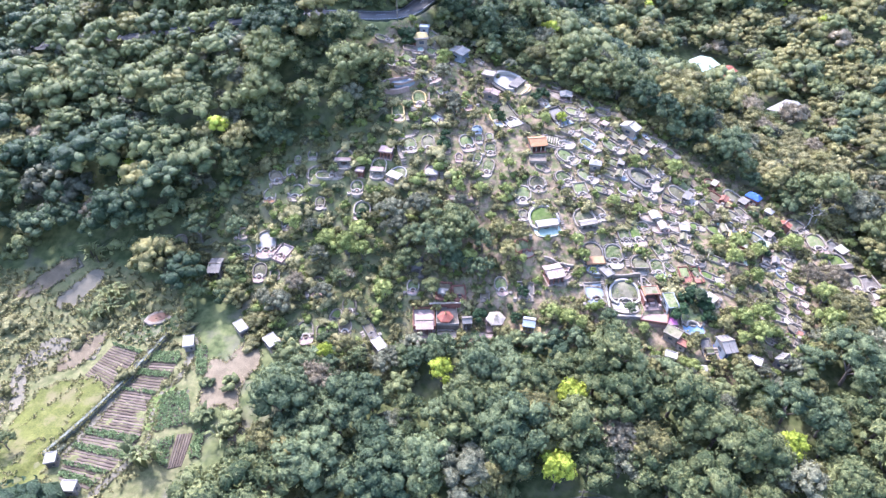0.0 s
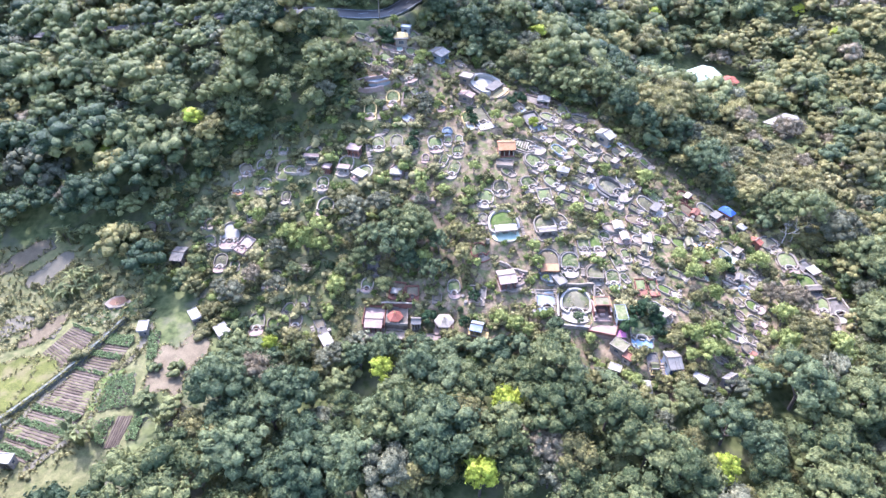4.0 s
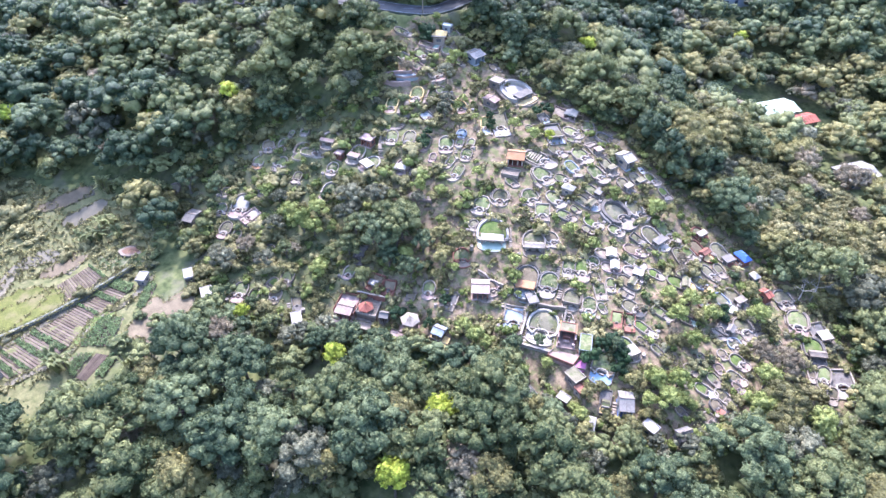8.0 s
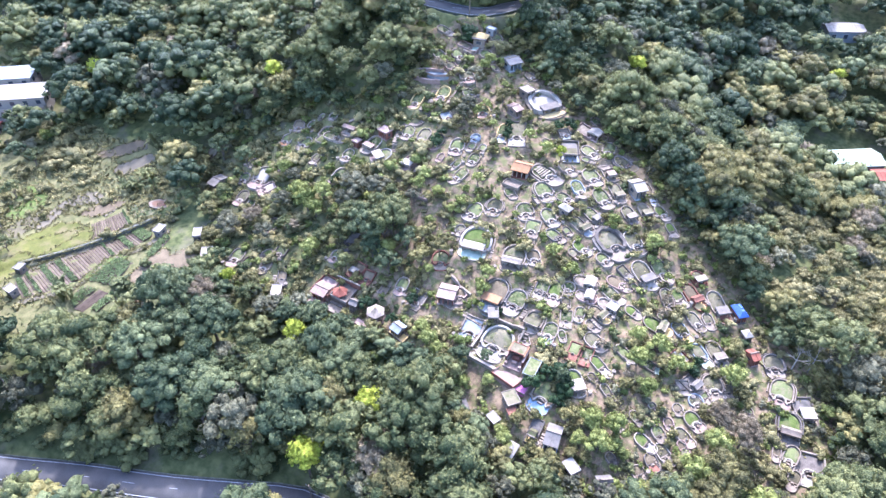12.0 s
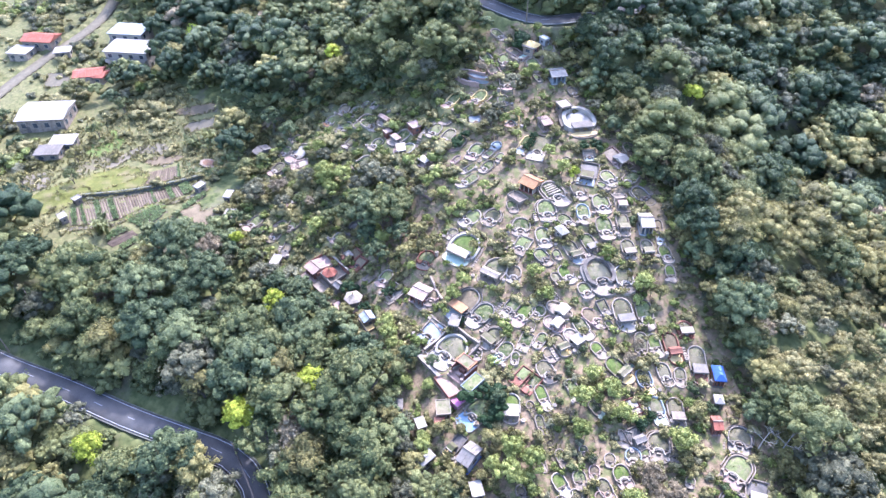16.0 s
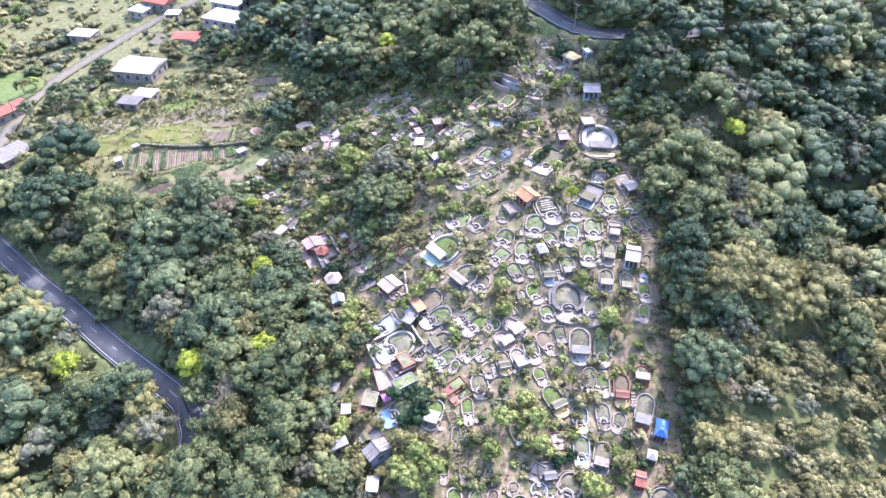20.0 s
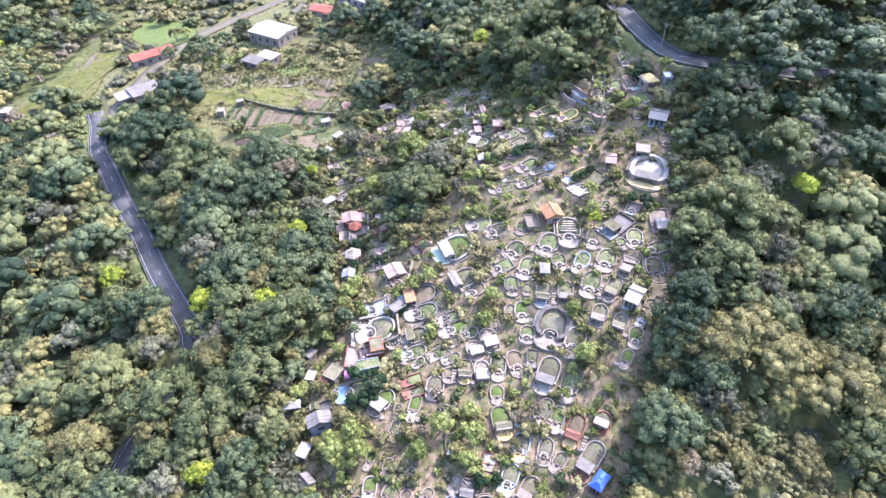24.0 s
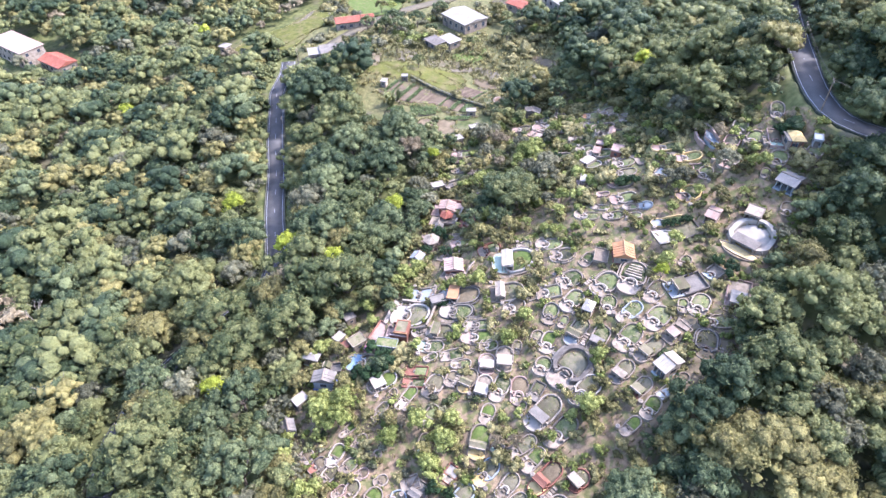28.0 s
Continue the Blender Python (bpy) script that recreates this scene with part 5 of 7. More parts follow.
tomb(52.9, 82.3, -177, 4.5, 2.4, "dark", "grey", "ochre", "grey", True)
tomb(66.7, 84.7, -120, 2.5, 1.9, "concrete", "soil", "concrete")
tomb(77.8, 107.8, -143, 5.3, 4.4, "concrete", "dry", "white")
tomb(76.8, 104.9, -135, 2.9, 2.4, "concrete", "lawn", "concrete")
tomb(75.9, 103.0, -143, 2.8, 3.1, "blue", "dry", "concrete")
tomb(73.5, 99.6, -138, 2.4, 2.2, "white", "soil", "concrete")
tomb(76.8, 99.0, -116, 4.1, 3.4, "white", "green", "pink")
tomb(72.2, 93.2, -125, 3.3, 2.6, "concrete", "lawn", "concrete")
tomb(73.0, 96.0, -138, 2.4, 2.1, "pink", "soil", "concrete")
tomb(70.7, 90.3, -105, 4.2, 2.7, "white", "green", "bright")
tomb(74.3, 90.2, -120, 4.3, 2.7, "white", "dry", "white")
tomb(72.9, 87.7, -131, 3.2, 2.6, "dark", "soil", "red")
tomb(71.7, 84.9, -126, 2.5, 2.8, "white", "soil", "concrete")
tomb(76.3, 95.1, -108, 4.0, 2.7, "white", "dry", "pink")
tomb(76.6, 93.2, -129, 2.6, 1.9, "pink", "soil", "concrete")
tomb(86.6, 120.3, -152, 5.4, 4.6, "dark", "dry", "white")
tomb(89.1, 114.4, -176, 7.1, 4.8, "concrete", "lawn", "pink")
tomb(93.8, 113.8, -150, 5.6, 4.4, "concrete", "grey", "concrete", "bright", True)
tomb(92.0, 108.1, -170, 6.6, 4.5, "dark", "green", "dark", "concrete")
tomb(93.3, 102.4, 175, 5.3, 2.9, "white", "lawn", "concrete")
tomb(94.7, 98.8, 174, 3.9, 2.3, "white", "dry", "concrete")
tomb(96.9, 102.7, -166, 5.2, 5.8, "white", "dark", "bright", "", True)
tomb(91.1, 102.1, -174, 3.1, 1.7, "concrete", "soil", "concrete")
tomb(84.8, 107.2, -153, 2.0, 1.8, "concrete", "lawn", "white")
tomb(80.4, 108.8, -146, 2.9, 2.2, "concrete", "dry", "concrete")
tomb(72.9, 104.5, -150, 2.8, 2.8, "white", "white", "white", "", True)
tomb(69.4, 97.5, -124, 1.7, 1.7, "white", "lawn", "white")
tomb(-15.5, 127.1, 173, 6.2, 4.2, "white", "lawn", "white", "pink")
tomb(-11.1, 125.1, 146, 5.1, 4.9, "bright", "lawn", "pink", "bright")
tomb(-7.9, 132.5, -166, 4.8, 3.5, "white", "lawn", "white")
tomb(-3.6, 132.6, -178, 5.4, 3.5, "white", "dry", "white")
tomb(0.5, 132.3, 180, 5.1, 3.3, "concrete", "lawn", "pink")
tomb(5.9, 133.1, -166, 5.3, 4.0, "white", "lawn", "pink")
tomb(8.8, 134.8, -179, 3.0, 2.2, "white", "lawn", "white")
tomb(11.4, 135.5, -180, 3.1, 2.1, "white", "lawn", "white")
tomb(11.4, 131.5, 180, 4.1, 3.1, "concrete", "lawn", "white")
tomb(-2.7, 125.2, 179, 4.7, 3.8, "pink", "white", "pink", "bright")
tomb(3.8, 128.9, 179, 2.6, 1.9, "pink", "soil", "pink")
tomb(-11.1, 141.3, -174, 6.1, 3.5, "ochre", "lawn", "pink")
tomb(-5.9, 145.6, -172, 5.5, 3.8, "ochre", "lawn", "pink")
tomb(-2.3, 146.8, -180, 5.3, 2.9, "pink", "lawn", "pink")
tomb(13.4, 142.2, -166, 6.4, 3.0, "ochre", "lawn", "blue")
tomb(-41.5, 123.1, -176, 4.1, 3.3, "white", "lawn", "orange")
tomb(-35.2, 123.3, 168, 4.6, 4.0, "white", "lawn", "white")
tomb(-36.5, 128.5, -176, 3.8, 3.1, "white", "lawn", "white")
tomb(-30.5, 126.9, -176, 5.5, 4.5, "white", "lawn", "white")
tomb(-23.9, 130.1, -180, 5.7, 5.1, "white", "lawn", "white", "pink")
tomb(-20.4, 123.2, -177, 4.1, 3.3, "white", "lawn", "white")
tomb(-18.9, 117.4, 176, 5.3, 4.4, "white", "lawn", "pink")
tomb(-29.1, 120.4, 178, 3.7, 2.5, "concrete", "dry", "white")
tomb(-35.5, 131.6, 176, 2.2, 1.7, "white", "lawn", "white")
tomb(-31.8, 132.1, -177, 2.3, 2.5, "white", "lawn", "white")
tomb(-40.3, 127.5, -154, 4.3, 3.4, "concrete", "soil", "white")
tomb(-36.4, 116.1, -170, 3.6, 3.2, "concrete", "lawn", "concrete")
tomb(-40.9, 111.2, -175, 7.2, 5.1, "white", "bright", "pink")
tomb(-36.8, 109.0, 151, 4.4, 3.8, "pink", "white", "pink", "", True)
tomb(-46.7, 114.5, -179, 2.6, 2.8, "white", "lawn", "white")
tomb(-45.6, 109.8, -172, 3.7, 3.2, "white", "lawn", "concrete")
tomb(-41.3, 104.1, -179, 4.8, 3.5, "concrete", "dry", "pink")
tomb(-37.8, 103.9, -167, 2.8, 2.3, "white", "lawn", "concrete")
tomb(-27.7, 100.1, -173, 5.1, 3.8, "concrete", "lawn", "pink")
tomb(-20.3, 95.3, -176, 4.8, 3.4, "concrete", "lawn", "white")
tomb(-23.3, 93.2, 157, 3.8, 2.6, "concrete", "green", "concrete")
tomb(-29.0, 89.1, -170, 5.7, 3.8, "concrete", "lawn", "pink")
tomb(-25.6, 89.2, -177, 3.6, 2.6, "concrete", "green", "concrete")
tomb(-20.8, 90.3, -178, 4.1, 3.1, "concrete", "soil", "soil")
tomb(-15.5, 90.4, -151, 5.1, 2.4, "dark", "soil", "dark", "", True)
tomb(-5.7, 104.2, -176, 4.8, 3.0, "dark", "grey", "concrete", "", True)
tomb(-6.6, 99.6, 177, 3.6, 3.0, "white", "lawn", "pink")
tomb(0.1, 98.8, 173, 4.1, 3.7, "red", "soil", "red", "tin", True)
tomb(3.6, 98.2, -175, 3.5, 3.2, "red", "soil", "red", "", True)
tomb(12.7, 98.7, -173, 4.5, 3.1, "white", "lawn", "pink")
tomb(17.8, 97.0, 177, 3.7, 4.1, "concrete", "grey", "concrete", "", True)
tomb(9.1, 97.0, 179, 2.0, 2.2, "concrete", "soil", "concrete", "", True)
tomb(-61.3, 112.5, -173, 4.9, 3.3, "concrete", "dry", "concrete", "grey")
tomb(45.5, 112.0, -174, 3.1, 3.1, "white", "lawn", "white")
tomb(5.6, 145.9, -137, 5.0, 4.7, "ochre", "lawn", "pink")
tomb(16.6, 143.8, -153, 8.3, 5.1, "concrete", "dry", "bright", "", True)
tomb(-15.0, 162.5, -93, 5.1, 3.3, "white", "lawn", "white")
tomb(-12.6, 155.6, -106, 4.5, 3.6, "white", "lawn", "white")
tomb(-8.5, 158.1, -122, 4.4, 3.8, "concrete", "lawn", "white")
tomb(-7.9, 153.8, -111, 4.4, 3.6, "pink", "dry", "pink")
tomb(-3.0, 153.4, -126, 4.7, 4.4, "white", "dry", "pink")
tomb(-7.8, 162.1, -84, 5.0, 3.4, "pink", "soil", "mint", "", True)
tomb(-2.3, 162.4, -116, 3.8, 4.1, "white", "lawn", "white")
tomb(-2.6, 168.5, -124, 4.7, 3.6, "white", "lawn", "pink")
tomb(1.5, 160.1, -100, 2.7, 2.1, "white", "lawn", "white")
tomb(10.3, 163.8, -103, 3.5, 3.0, "concrete", "soil", "concrete")
tomb(18.4, 156.7, -123, 9.8, 8.5, "bright", "bright", "ochre", "grey")
tomb(31.6, 154.6, -100, 7.4, 4.6, "pink", "white", "pink", "bright", True)
tomb(-27.1, 126.6, -93, 6.2, 3.3, "white", "lawn", "white")
tomb(8.4, 137.6, 179, 2.5, 2.8, "blue", "blue", "blue")
tomb(-1.2, 140.4, -123, 3.5, 3.5, "white", "blue", "white", "", True)
tomb(0.1, 148.9, -124, 3.1, 3.3, "white", "lawn", "concrete")
tomb(24.4, 163.1, -120, 2.9, 1.9, "concrete", "soil", "concrete")

# ---- shrines and sheds ----
pavilion(23.0, 134.2, -173, 4.8, 4.6, 2.5, "gable", "orange", "white", "red", "small shrine", 0.9)
pavilion(47.3, 92.2, -176, 2.7, 4.8, 2.6, "flat", "lawn", "blue", "concrete", "small shrine", 0.3)
pavilion(39.0, 80.8, -131, 2.2, 2.7, 2.2, "flat", "grey", "concrete", "concrete", "small shrine", 0.3)
pavilion(36.7, 129.0, -105, 2.3, 3.2, 2.4, "hip", "bright", "white", "white", "small shrine", 0.6)
pavilion(47.9, 143.1, -133, 3.3, 5.2, 3.0, "gable", "bright", "white", "blue", "small shrine", 0.9)
pavilion(23.9, 99.9, -165, 4.4, 4.6, 2.8, "gable", "pink", "red", "pink", "small shrine", 0.6)
pavilion(77.1, 127.6, -138, 2.5, 4.0, 2.6, "hip", "deepblue", "red", "grey", "small shrine", 0.9)
pavilion(79.9, 123.4, -138, 2.0, 2.2, 2.2, "hip", "bright", "concrete", "grey", "garden canopy", 0.5)
pavilion(82.2, 119.1, -134, 2.0, 3.2, 2.4, "gable", "redroof", "red", "pink", "small shrine", 0.6)
pavilion(35.0, 99.3, -149, 2.5, 3.5, 2.2, "flat", "grey", "concrete", "concrete", "small shrine", 0.2)
pavilion(56.4, 82.5, -170, 3.1, 5.0, 3.2, "gable", "grey", "blue", "deepblue", "small shrine", 1.0)
pavilion(50.8, 77.2, 179, 2.4, 3.8, 2.6, "hip", "bright", "concrete", "mint", "small shrine", 0.6)
pavilion(61.3, 79.5, -120, 2.4, 3.1, 2.4, "flat", "bright", "concrete", "concrete", "tin shed", 0.4, False)
pavilion(67.2, 79.8, -145, 3.1, 2.8, 2.6, "gable", "grey", "dark", "concrete", "tin shed", 0.9, False)
pavilion(103.1, 100.6, -140, 3.0, 2.2, 2.4, "gable", "grey", "concrete", "concrete", "small shrine", 0.7)
pavilion(-6.1, 165.3, -80, 3.3, 4.5, 3.0, "hip", "ochre", "red", "concrete", "small shrine", 0.7)
pavilion(4.2, 164.1, -123, 4.7, 5.4, 2.6, "gable", "tin", "blue", "blue", "tin shed", 0.6)
pavilion(-5.0, 169.1, -98, 2.0, 3.0, 2.2, "flat", "blue", "blue", "concrete", "tin shed", 0.2, False)
pavilion(12.5, 150.4, -113, 2.8, 4.5, 2.4, "gable", "pink", "concrete", "pink", "small shrine", 0.5)
pavilion(12.2, 157.7, -111, 3.7, 3.9, 2.4, "flat", "white", "concrete", "pink", "small shrine", 0.3)
pavilion(-13.6, 130.9, 168, 3.7, 2.9, 2.6, "flat", "pink", "red", "pink", "small shrine", 0.3)
pavilion(-19.8, 126.9, 170, 2.3, 2.2, 2.2, "flat", "pink", "red", "pink", "small shrine", 0.3)
pavilion(-13.3, 86.2, -146, 2.6, 3.8, 2.4, "flat", "bright", "concrete", "concrete", "tin shed", 0.3, False)
pavilion(-3.9, 91.3, -179, 4.3, 4.6, 2.8, "gable", "pink", "red", "pink", "small shrine", 0.5)
pavilion(0.5, 92.3, 180, 4.1, 5.0, 3.0, "hex", "redroof", "white", "concrete", "small shrine", 1.2)
pavilion(11.1, 91.2, -177, 4.9, 4.4, 3.0, "hex", "white", "concrete", "pink", "small shrine", 1.1)
pavilion(5.1, 91.5, -176, 2.4, 2.3, 2.4, "gable", "grey", "white", "concrete", "small shrine", 0.7)
pavilion(18.0, 89.8, 169, 3.0, 3.1, 2.6, "gable", "blue", "concrete", "ochre", "small shrine", 0.7)
pavilion(-51.5, 105.9, -180, 3.3, 5.3, 2.6, "gable", "grey", "concrete", "grey", "small shrine", 0.6)
pavilion(-42.6, 90.0, -140, 2.3, 3.7, 2.2, "flat", "bright", "concrete", "concrete", "tin shed", 0.3, False)
pavilion(-35.4, 86.3, -139, 3.0, 3.7, 2.2, "flat", "bright", "concrete", "concrete", "tin shed", 0.3, False)
pavilion(-52.8, 86.6, -167, 2.5, 3.3, 2.3, "flat", "bright", "white", "concrete", "field hut", 0.3, False)
pavilion(-63.6, 54.3, 179, 3.1, 2.2, 2.3, "flat", "bright", "white", "concrete", "field hut", 0.3, False)
pavilion(-69.2, 59.8, -167, 2.2, 2.4, 2.2, "flat", "tin", "concrete", "concrete", "field hut", 0.3, False)
pavilion(46.5, 85.5, -128, 3.1, 3.6, 2.4, "flat", "dry", "white", "concrete", "small shrine", 0.3)
pavilion(45.3, 81.0, -112, 2.0, 2.6, 2.2, "flat", "bright", "concrete", "concrete", "small shrine", 0.3)
pavilion(48.0, 83.2, -131, 2.0, 2.2, 2.2, "flat", "red", "white", "concrete", "small shrine", 0.3)


terrace([(40.6, 88.6), (41.7, 91.6), (45.0, 91.9), (46.8, 90.5), (45.8, 87.6)], PINK, RED, "pink tiled terrace with a low red parapet")
terrace([(46.0, 87.6), (47.2, 90.9), (48.3, 89.8), (48.2, 87.5)], MAGENTA, PINK, "terrace covered with magenta sheeting", 0.2)
terrace([(34.2, 89.7), (34.8, 91.5), (41.9, 91.3), (40.9, 89.3)], WHITE, WHITEWASH, "bright white paved forecourt slab", 0.25)
terrace([(37.1, 144.8), (38.5, 147.0), (40.4, 146.1), (39.2, 144.2)], CONCRETE, CONCRETE, "pale concrete landing by the footpath", 0.1)
terrace([(-13.7, 148.9), (-10.3, 148.8), (-7.1, 150.8), (-8.5, 151.9), (-12.1, 150.7)], BLUE, PINK, "water basin with a pink tiled wall", 0.3)
terrace([(0.9, 118.0), (1.6, 119.4), (6.4, 120.0), (7.1, 118.1)], WHITEWASH, PINK, "pale paved terrace among the bushes", 0.2)
terrace([(-6.5, 95.7), (-2.0, 95.6), (-1.6, 90.2), (-6.3, 90.2)], PINK, RED, "pink tiled shrine terrace with a red boundary wall", 0.7)
terrace([(-6.1, 89.7), (-1.7, 89.7), (-1.4, 87.6), (-6.0, 87.6)], PINK, PINK, "lower pink tiled terrace with a kerb", 0.25)
terrace([(-1.5, 95.6), (2.9, 95.4), (3.3, 90.7), (-1.3, 90.9)], CONCRETE, WHITEWASH, "pale paved terrace round a six-sided shrine", 0.4)
terrace([(-1.2, 90.4), (3.3, 90.3), (3.3, 88.1), (-1.1, 88.2)], WHITEWASH, WHITEWASH, "lower white paved terrace with a kerb", 0.25)
terrace([(7.4, 89.6), (10.6, 89.3), (10.5, 87.6), (7.4, 87.9)], PINK, CONCRETE, "pale pink paved terrace below a shrine", 0.25)
terrace([(16.0, 90.8), (20.6, 89.9), (20.4, 87.8), (16.2, 88.7)], OCHRE, CONCRETE, "ochre tiled court in front of a shrine", 0.2)
terrace([(20.8, 128.9), (20.9, 131.6), (24.9, 131.4), (24.7, 128.7)], CONCRETE, WHITEWASH, "grey paved terrace in front of the orange-roofed shrine", 0.3)
terrace([(18.6, 151.5), (20.4, 152.0), (22.1, 153.9), (23.2, 156.3), (23.5, 158.1), (22.4, 158.5), (19.4, 154.4)], OCHRE, WHITEWASH, "wide ochre tiled apron below a white tomb", 0.2)


def red_court(x, y, turn, w, d):
    """A walled ancestral court: red tiled walls, a flat roof over its back half, beams and columns at its open front."""
    z = height(x, y) + 0.15
    FOOT.append((x, y, (w + d) * 0.27))
    PADS.append((x, y, turn, w * 0.5, -d * 0.5, d * 0.5, z - 0.05, 0.0, 0.0))
    ob = thing("family_shrine", x, y, z, turn, "red-tiled family shrine with a brown flat roof and open forecourt", "shrine", "roofed shrines among the tombs")
    part("platform", prism([(-w * 0.53, -d * 0.53), (w * 0.53, -d * 0.53), (w * 0.53, d * 0.56), (-w * 0.53, d * 0.56)], -2.4, 0.12, 0.06), PINK, ob)
    part("back_wall", block(0, -d * 0.48, 0.1, w, 0.25, 2.3), RED, ob)
    for s in (-1, 1):
        side = part("side_wall", block(s * w * 0.48, -d * 0.1, 0.1, 0.22, d * 0.76, 1.5), RED, ob)
        part("coping", block(s * w * 0.48, -d * 0.1, 1.6, 0.34, d * 0.78, 0.12), PINK, side)
        part("column", tube((s * w * 0.42, d * 0.05, 0.1), (s * w * 0.42, d * 0.05, 2.35), 0.14, 0.13, 8), RED, ob)
        part("beam", block(s * w * 0.46, -d * 0.2, 2.3, 0.24, d * 0.62, 0.26), ORANGE, ob, "orange-red roof beam")
        part("plinth", block(s * w * 0.4, d * 0.42, 0.1, 0.5, 0.5, 0.8), PINK, ob)
    cover = part("roof", flat_roof(w * 0.84, d * 0.52, 2.32, 0.2), DRYLAWN, ob, "brown weathered flat roof")
    part("parapet", sweep([(-w * 0.42, -d * 0.26, 2.5), (w * 0.42, -d * 0.26, 2.5), (w * 0.42, d * 0.26, 2.5), (-w * 0.42, d * 0.26, 2.5)], [(-0.09, -0.12), (-0.09, 0.16), (0.09, 0.16), (0.09, -0.12)], True), RED, cover)
    cover.matrix_basis = pose(0, -d * 0.2, 0)
    part("altar", block(0, d * 0.02, 0.1, w * 0.4, 0.5, 0.85), RED, ob)
    part("offering_table", block(0, d * 0.26, 0.1, w * 0.3, 0.6, 0.7), PINK, ob)


red_court(43.5, 93.3, -176, 3.5, 4.4)


def settle():
    """Cuts the level places of the tombs and shrines into the sheet of ground."""
    me = LAND_SHEET.data
    co = np.empty(len(me.vertices) * 3, np.float32)
    me.vertices.foreach_get("co", co)
    co = co.reshape(-1, 3)
    x, y = co[:, 0].astype(float), co[:, 1].astype(float)
    pick = inside(x, y, [(-72, 76), (-72, 178), (106, 178), (106, 70)])
    rough = np.random.default_rng(9).normal(size=pick.sum()) * 0.07
    near_road = (away(x[pick], y[pick], TOP)[0] < 3.7) | (away(x[pick], y[pick], FARM)[0] < 3.0) | (away(x[pick], y[pick], LOW)[0] < 3.3)
    co[pick, 2] = ground(x[pick], y[pick]) - 0.06 - 0.7 * near_road + rough * ~near_road
    me.vertices.foreach_set("co", co.ravel())
    me.update()


settle()

# ---- fields below the wood ----
EDGE_TUFTS = []


def drape(name, polygon, mat, label, category, lift=0.06, step=1.2, kind="structure", wobble=0.0):
    """A thin sheet that lies on the ground inside a polygon, with a soft uneven edge."""
    rng = np.random.default_rng(len(polygon) * 7 + len(label))
    loop = smooth_line(polygon + polygon[:2], 0.7)
    first = np.argmin(np.hypot(loop[:, 0] - polygon[1][0], loop[:, 1] - polygon[1][1])[:len(loop) // 2])
    last = len(loop) - 1
    rim = loop[first:last] + rng.normal(size=(last - first, 2)) * (0.2 if kind == "stuff" else 0.16)
    EDGE_TUFTS.extend((px + rng.normal() * 0.25, py + rng.normal() * 0.25) for px, py in rim for _ in range(2))
    lo, hi = rim.min(0), rim.max(0)
    step = max(step, 0.8)
    x, y = np.meshgrid(np.arange(lo[0], hi[0], step), np.arange(lo[1], hi[1], step))
    x, y = x.ravel() + rng.uniform(-0.2, 0.2, x.size), y.ravel() + rng.uniform(-0.2, 0.2, y.size)
    ok = inside(x, y, [tuple(p) for p in rim]) & (away(x, y, rim)[0] > 0.4)
    pts = [Vector(p) for p in np.vstack([rim, np.stack([x[ok], y[ok]], 1)])]
    n = len(rim)
    got = delaunay_2d_cdt(pts, [(i, (i + 1) % n) for i in range(n)], [], 1, 1e-4)
    flat = np.array([tuple(p) for p in got[0]])
    z = ground(flat[:, 0], flat[:, 1]) + lift + rng.uniform(-wobble, wobble, len(flat))
    return tagged(new(name, mesh_of(name, np.column_stack([flat, z]).tolist(), [list(f) for f in got[2]], mat, True)), label, category, "", kind)


def lerp_line(line, t):
    """The point a share t along a line of points."""
    p = np.array(line, float)
    d = np.r_[0, np.cumsum(np.linalg.norm(np.diff(p, axis=0), axis=1))]
    return np.array([np.interp(t * d[-1], d, p[:, 0]), np.interp(t * d[-1], d, p[:, 1])])


def field(name, one, two, count, mats, label, gap=0.1, crops=()):
    """Raised beds that run from one edge line to the other."""
    ob = thing(name, 0, 0, 0, 0, label, "field")
    rng = random.Random(count * 7 + len(name))
    tufts = []
    for k in range(count):
        a0, a1 = lerp_line(one, (k + gap / 2) / count), lerp_line(one, (k + 1 - gap / 2) / count)
        b0, b1 = lerp_line(two, (k + gap / 2) / count), lerp_line(two, (k + 1 - gap / 2) / count)
        n = 7
        verts, faces = [], []
        for i in range(n + 1):
            t = i / n
            p, q = a0 + (b0 - a0) * t, a1 + (b1 - a1) * t
            for s, h in ((0.0, -0.06), (0.16, 0.07), (0.5, 0.1), (0.84, 0.07), (1.0, -0.06)):
                w = p + (q - p) * s
                verts.append((w[0], w[1], height(w[0], w[1]) + h + rng.uniform(-0.02, 0.02)))
        for i in range(n):
            for j in range(4):
                faces.append([i * 5 + j, i * 5 + j + 1, i * 5 + 6 + j, i * 5 + 5 + j])
        faces += [[0, 1, 2, 3, 4][::-1], [n * 5 + j for j in range(5)]]
        part("bed", (verts, faces), mats[k % len(mats)], ob)
        if k in crops:
            for i in range(int(np.linalg.norm(b0 - a0) * 7)):
                t, s = rng.random(), rng.uniform(0.1, 0.9)
                w = (a0 + (b0 - a0) * t) * (1 - s) + (a1 + (b1 - a1) * t) * s
                tufts.append((*WEED, w[0], w[1], height(w[0], w[1]) + 0.18, rng.uniform(0, 6.28), rng.uniform(0.7, 1.2)))
    return ob, tufts


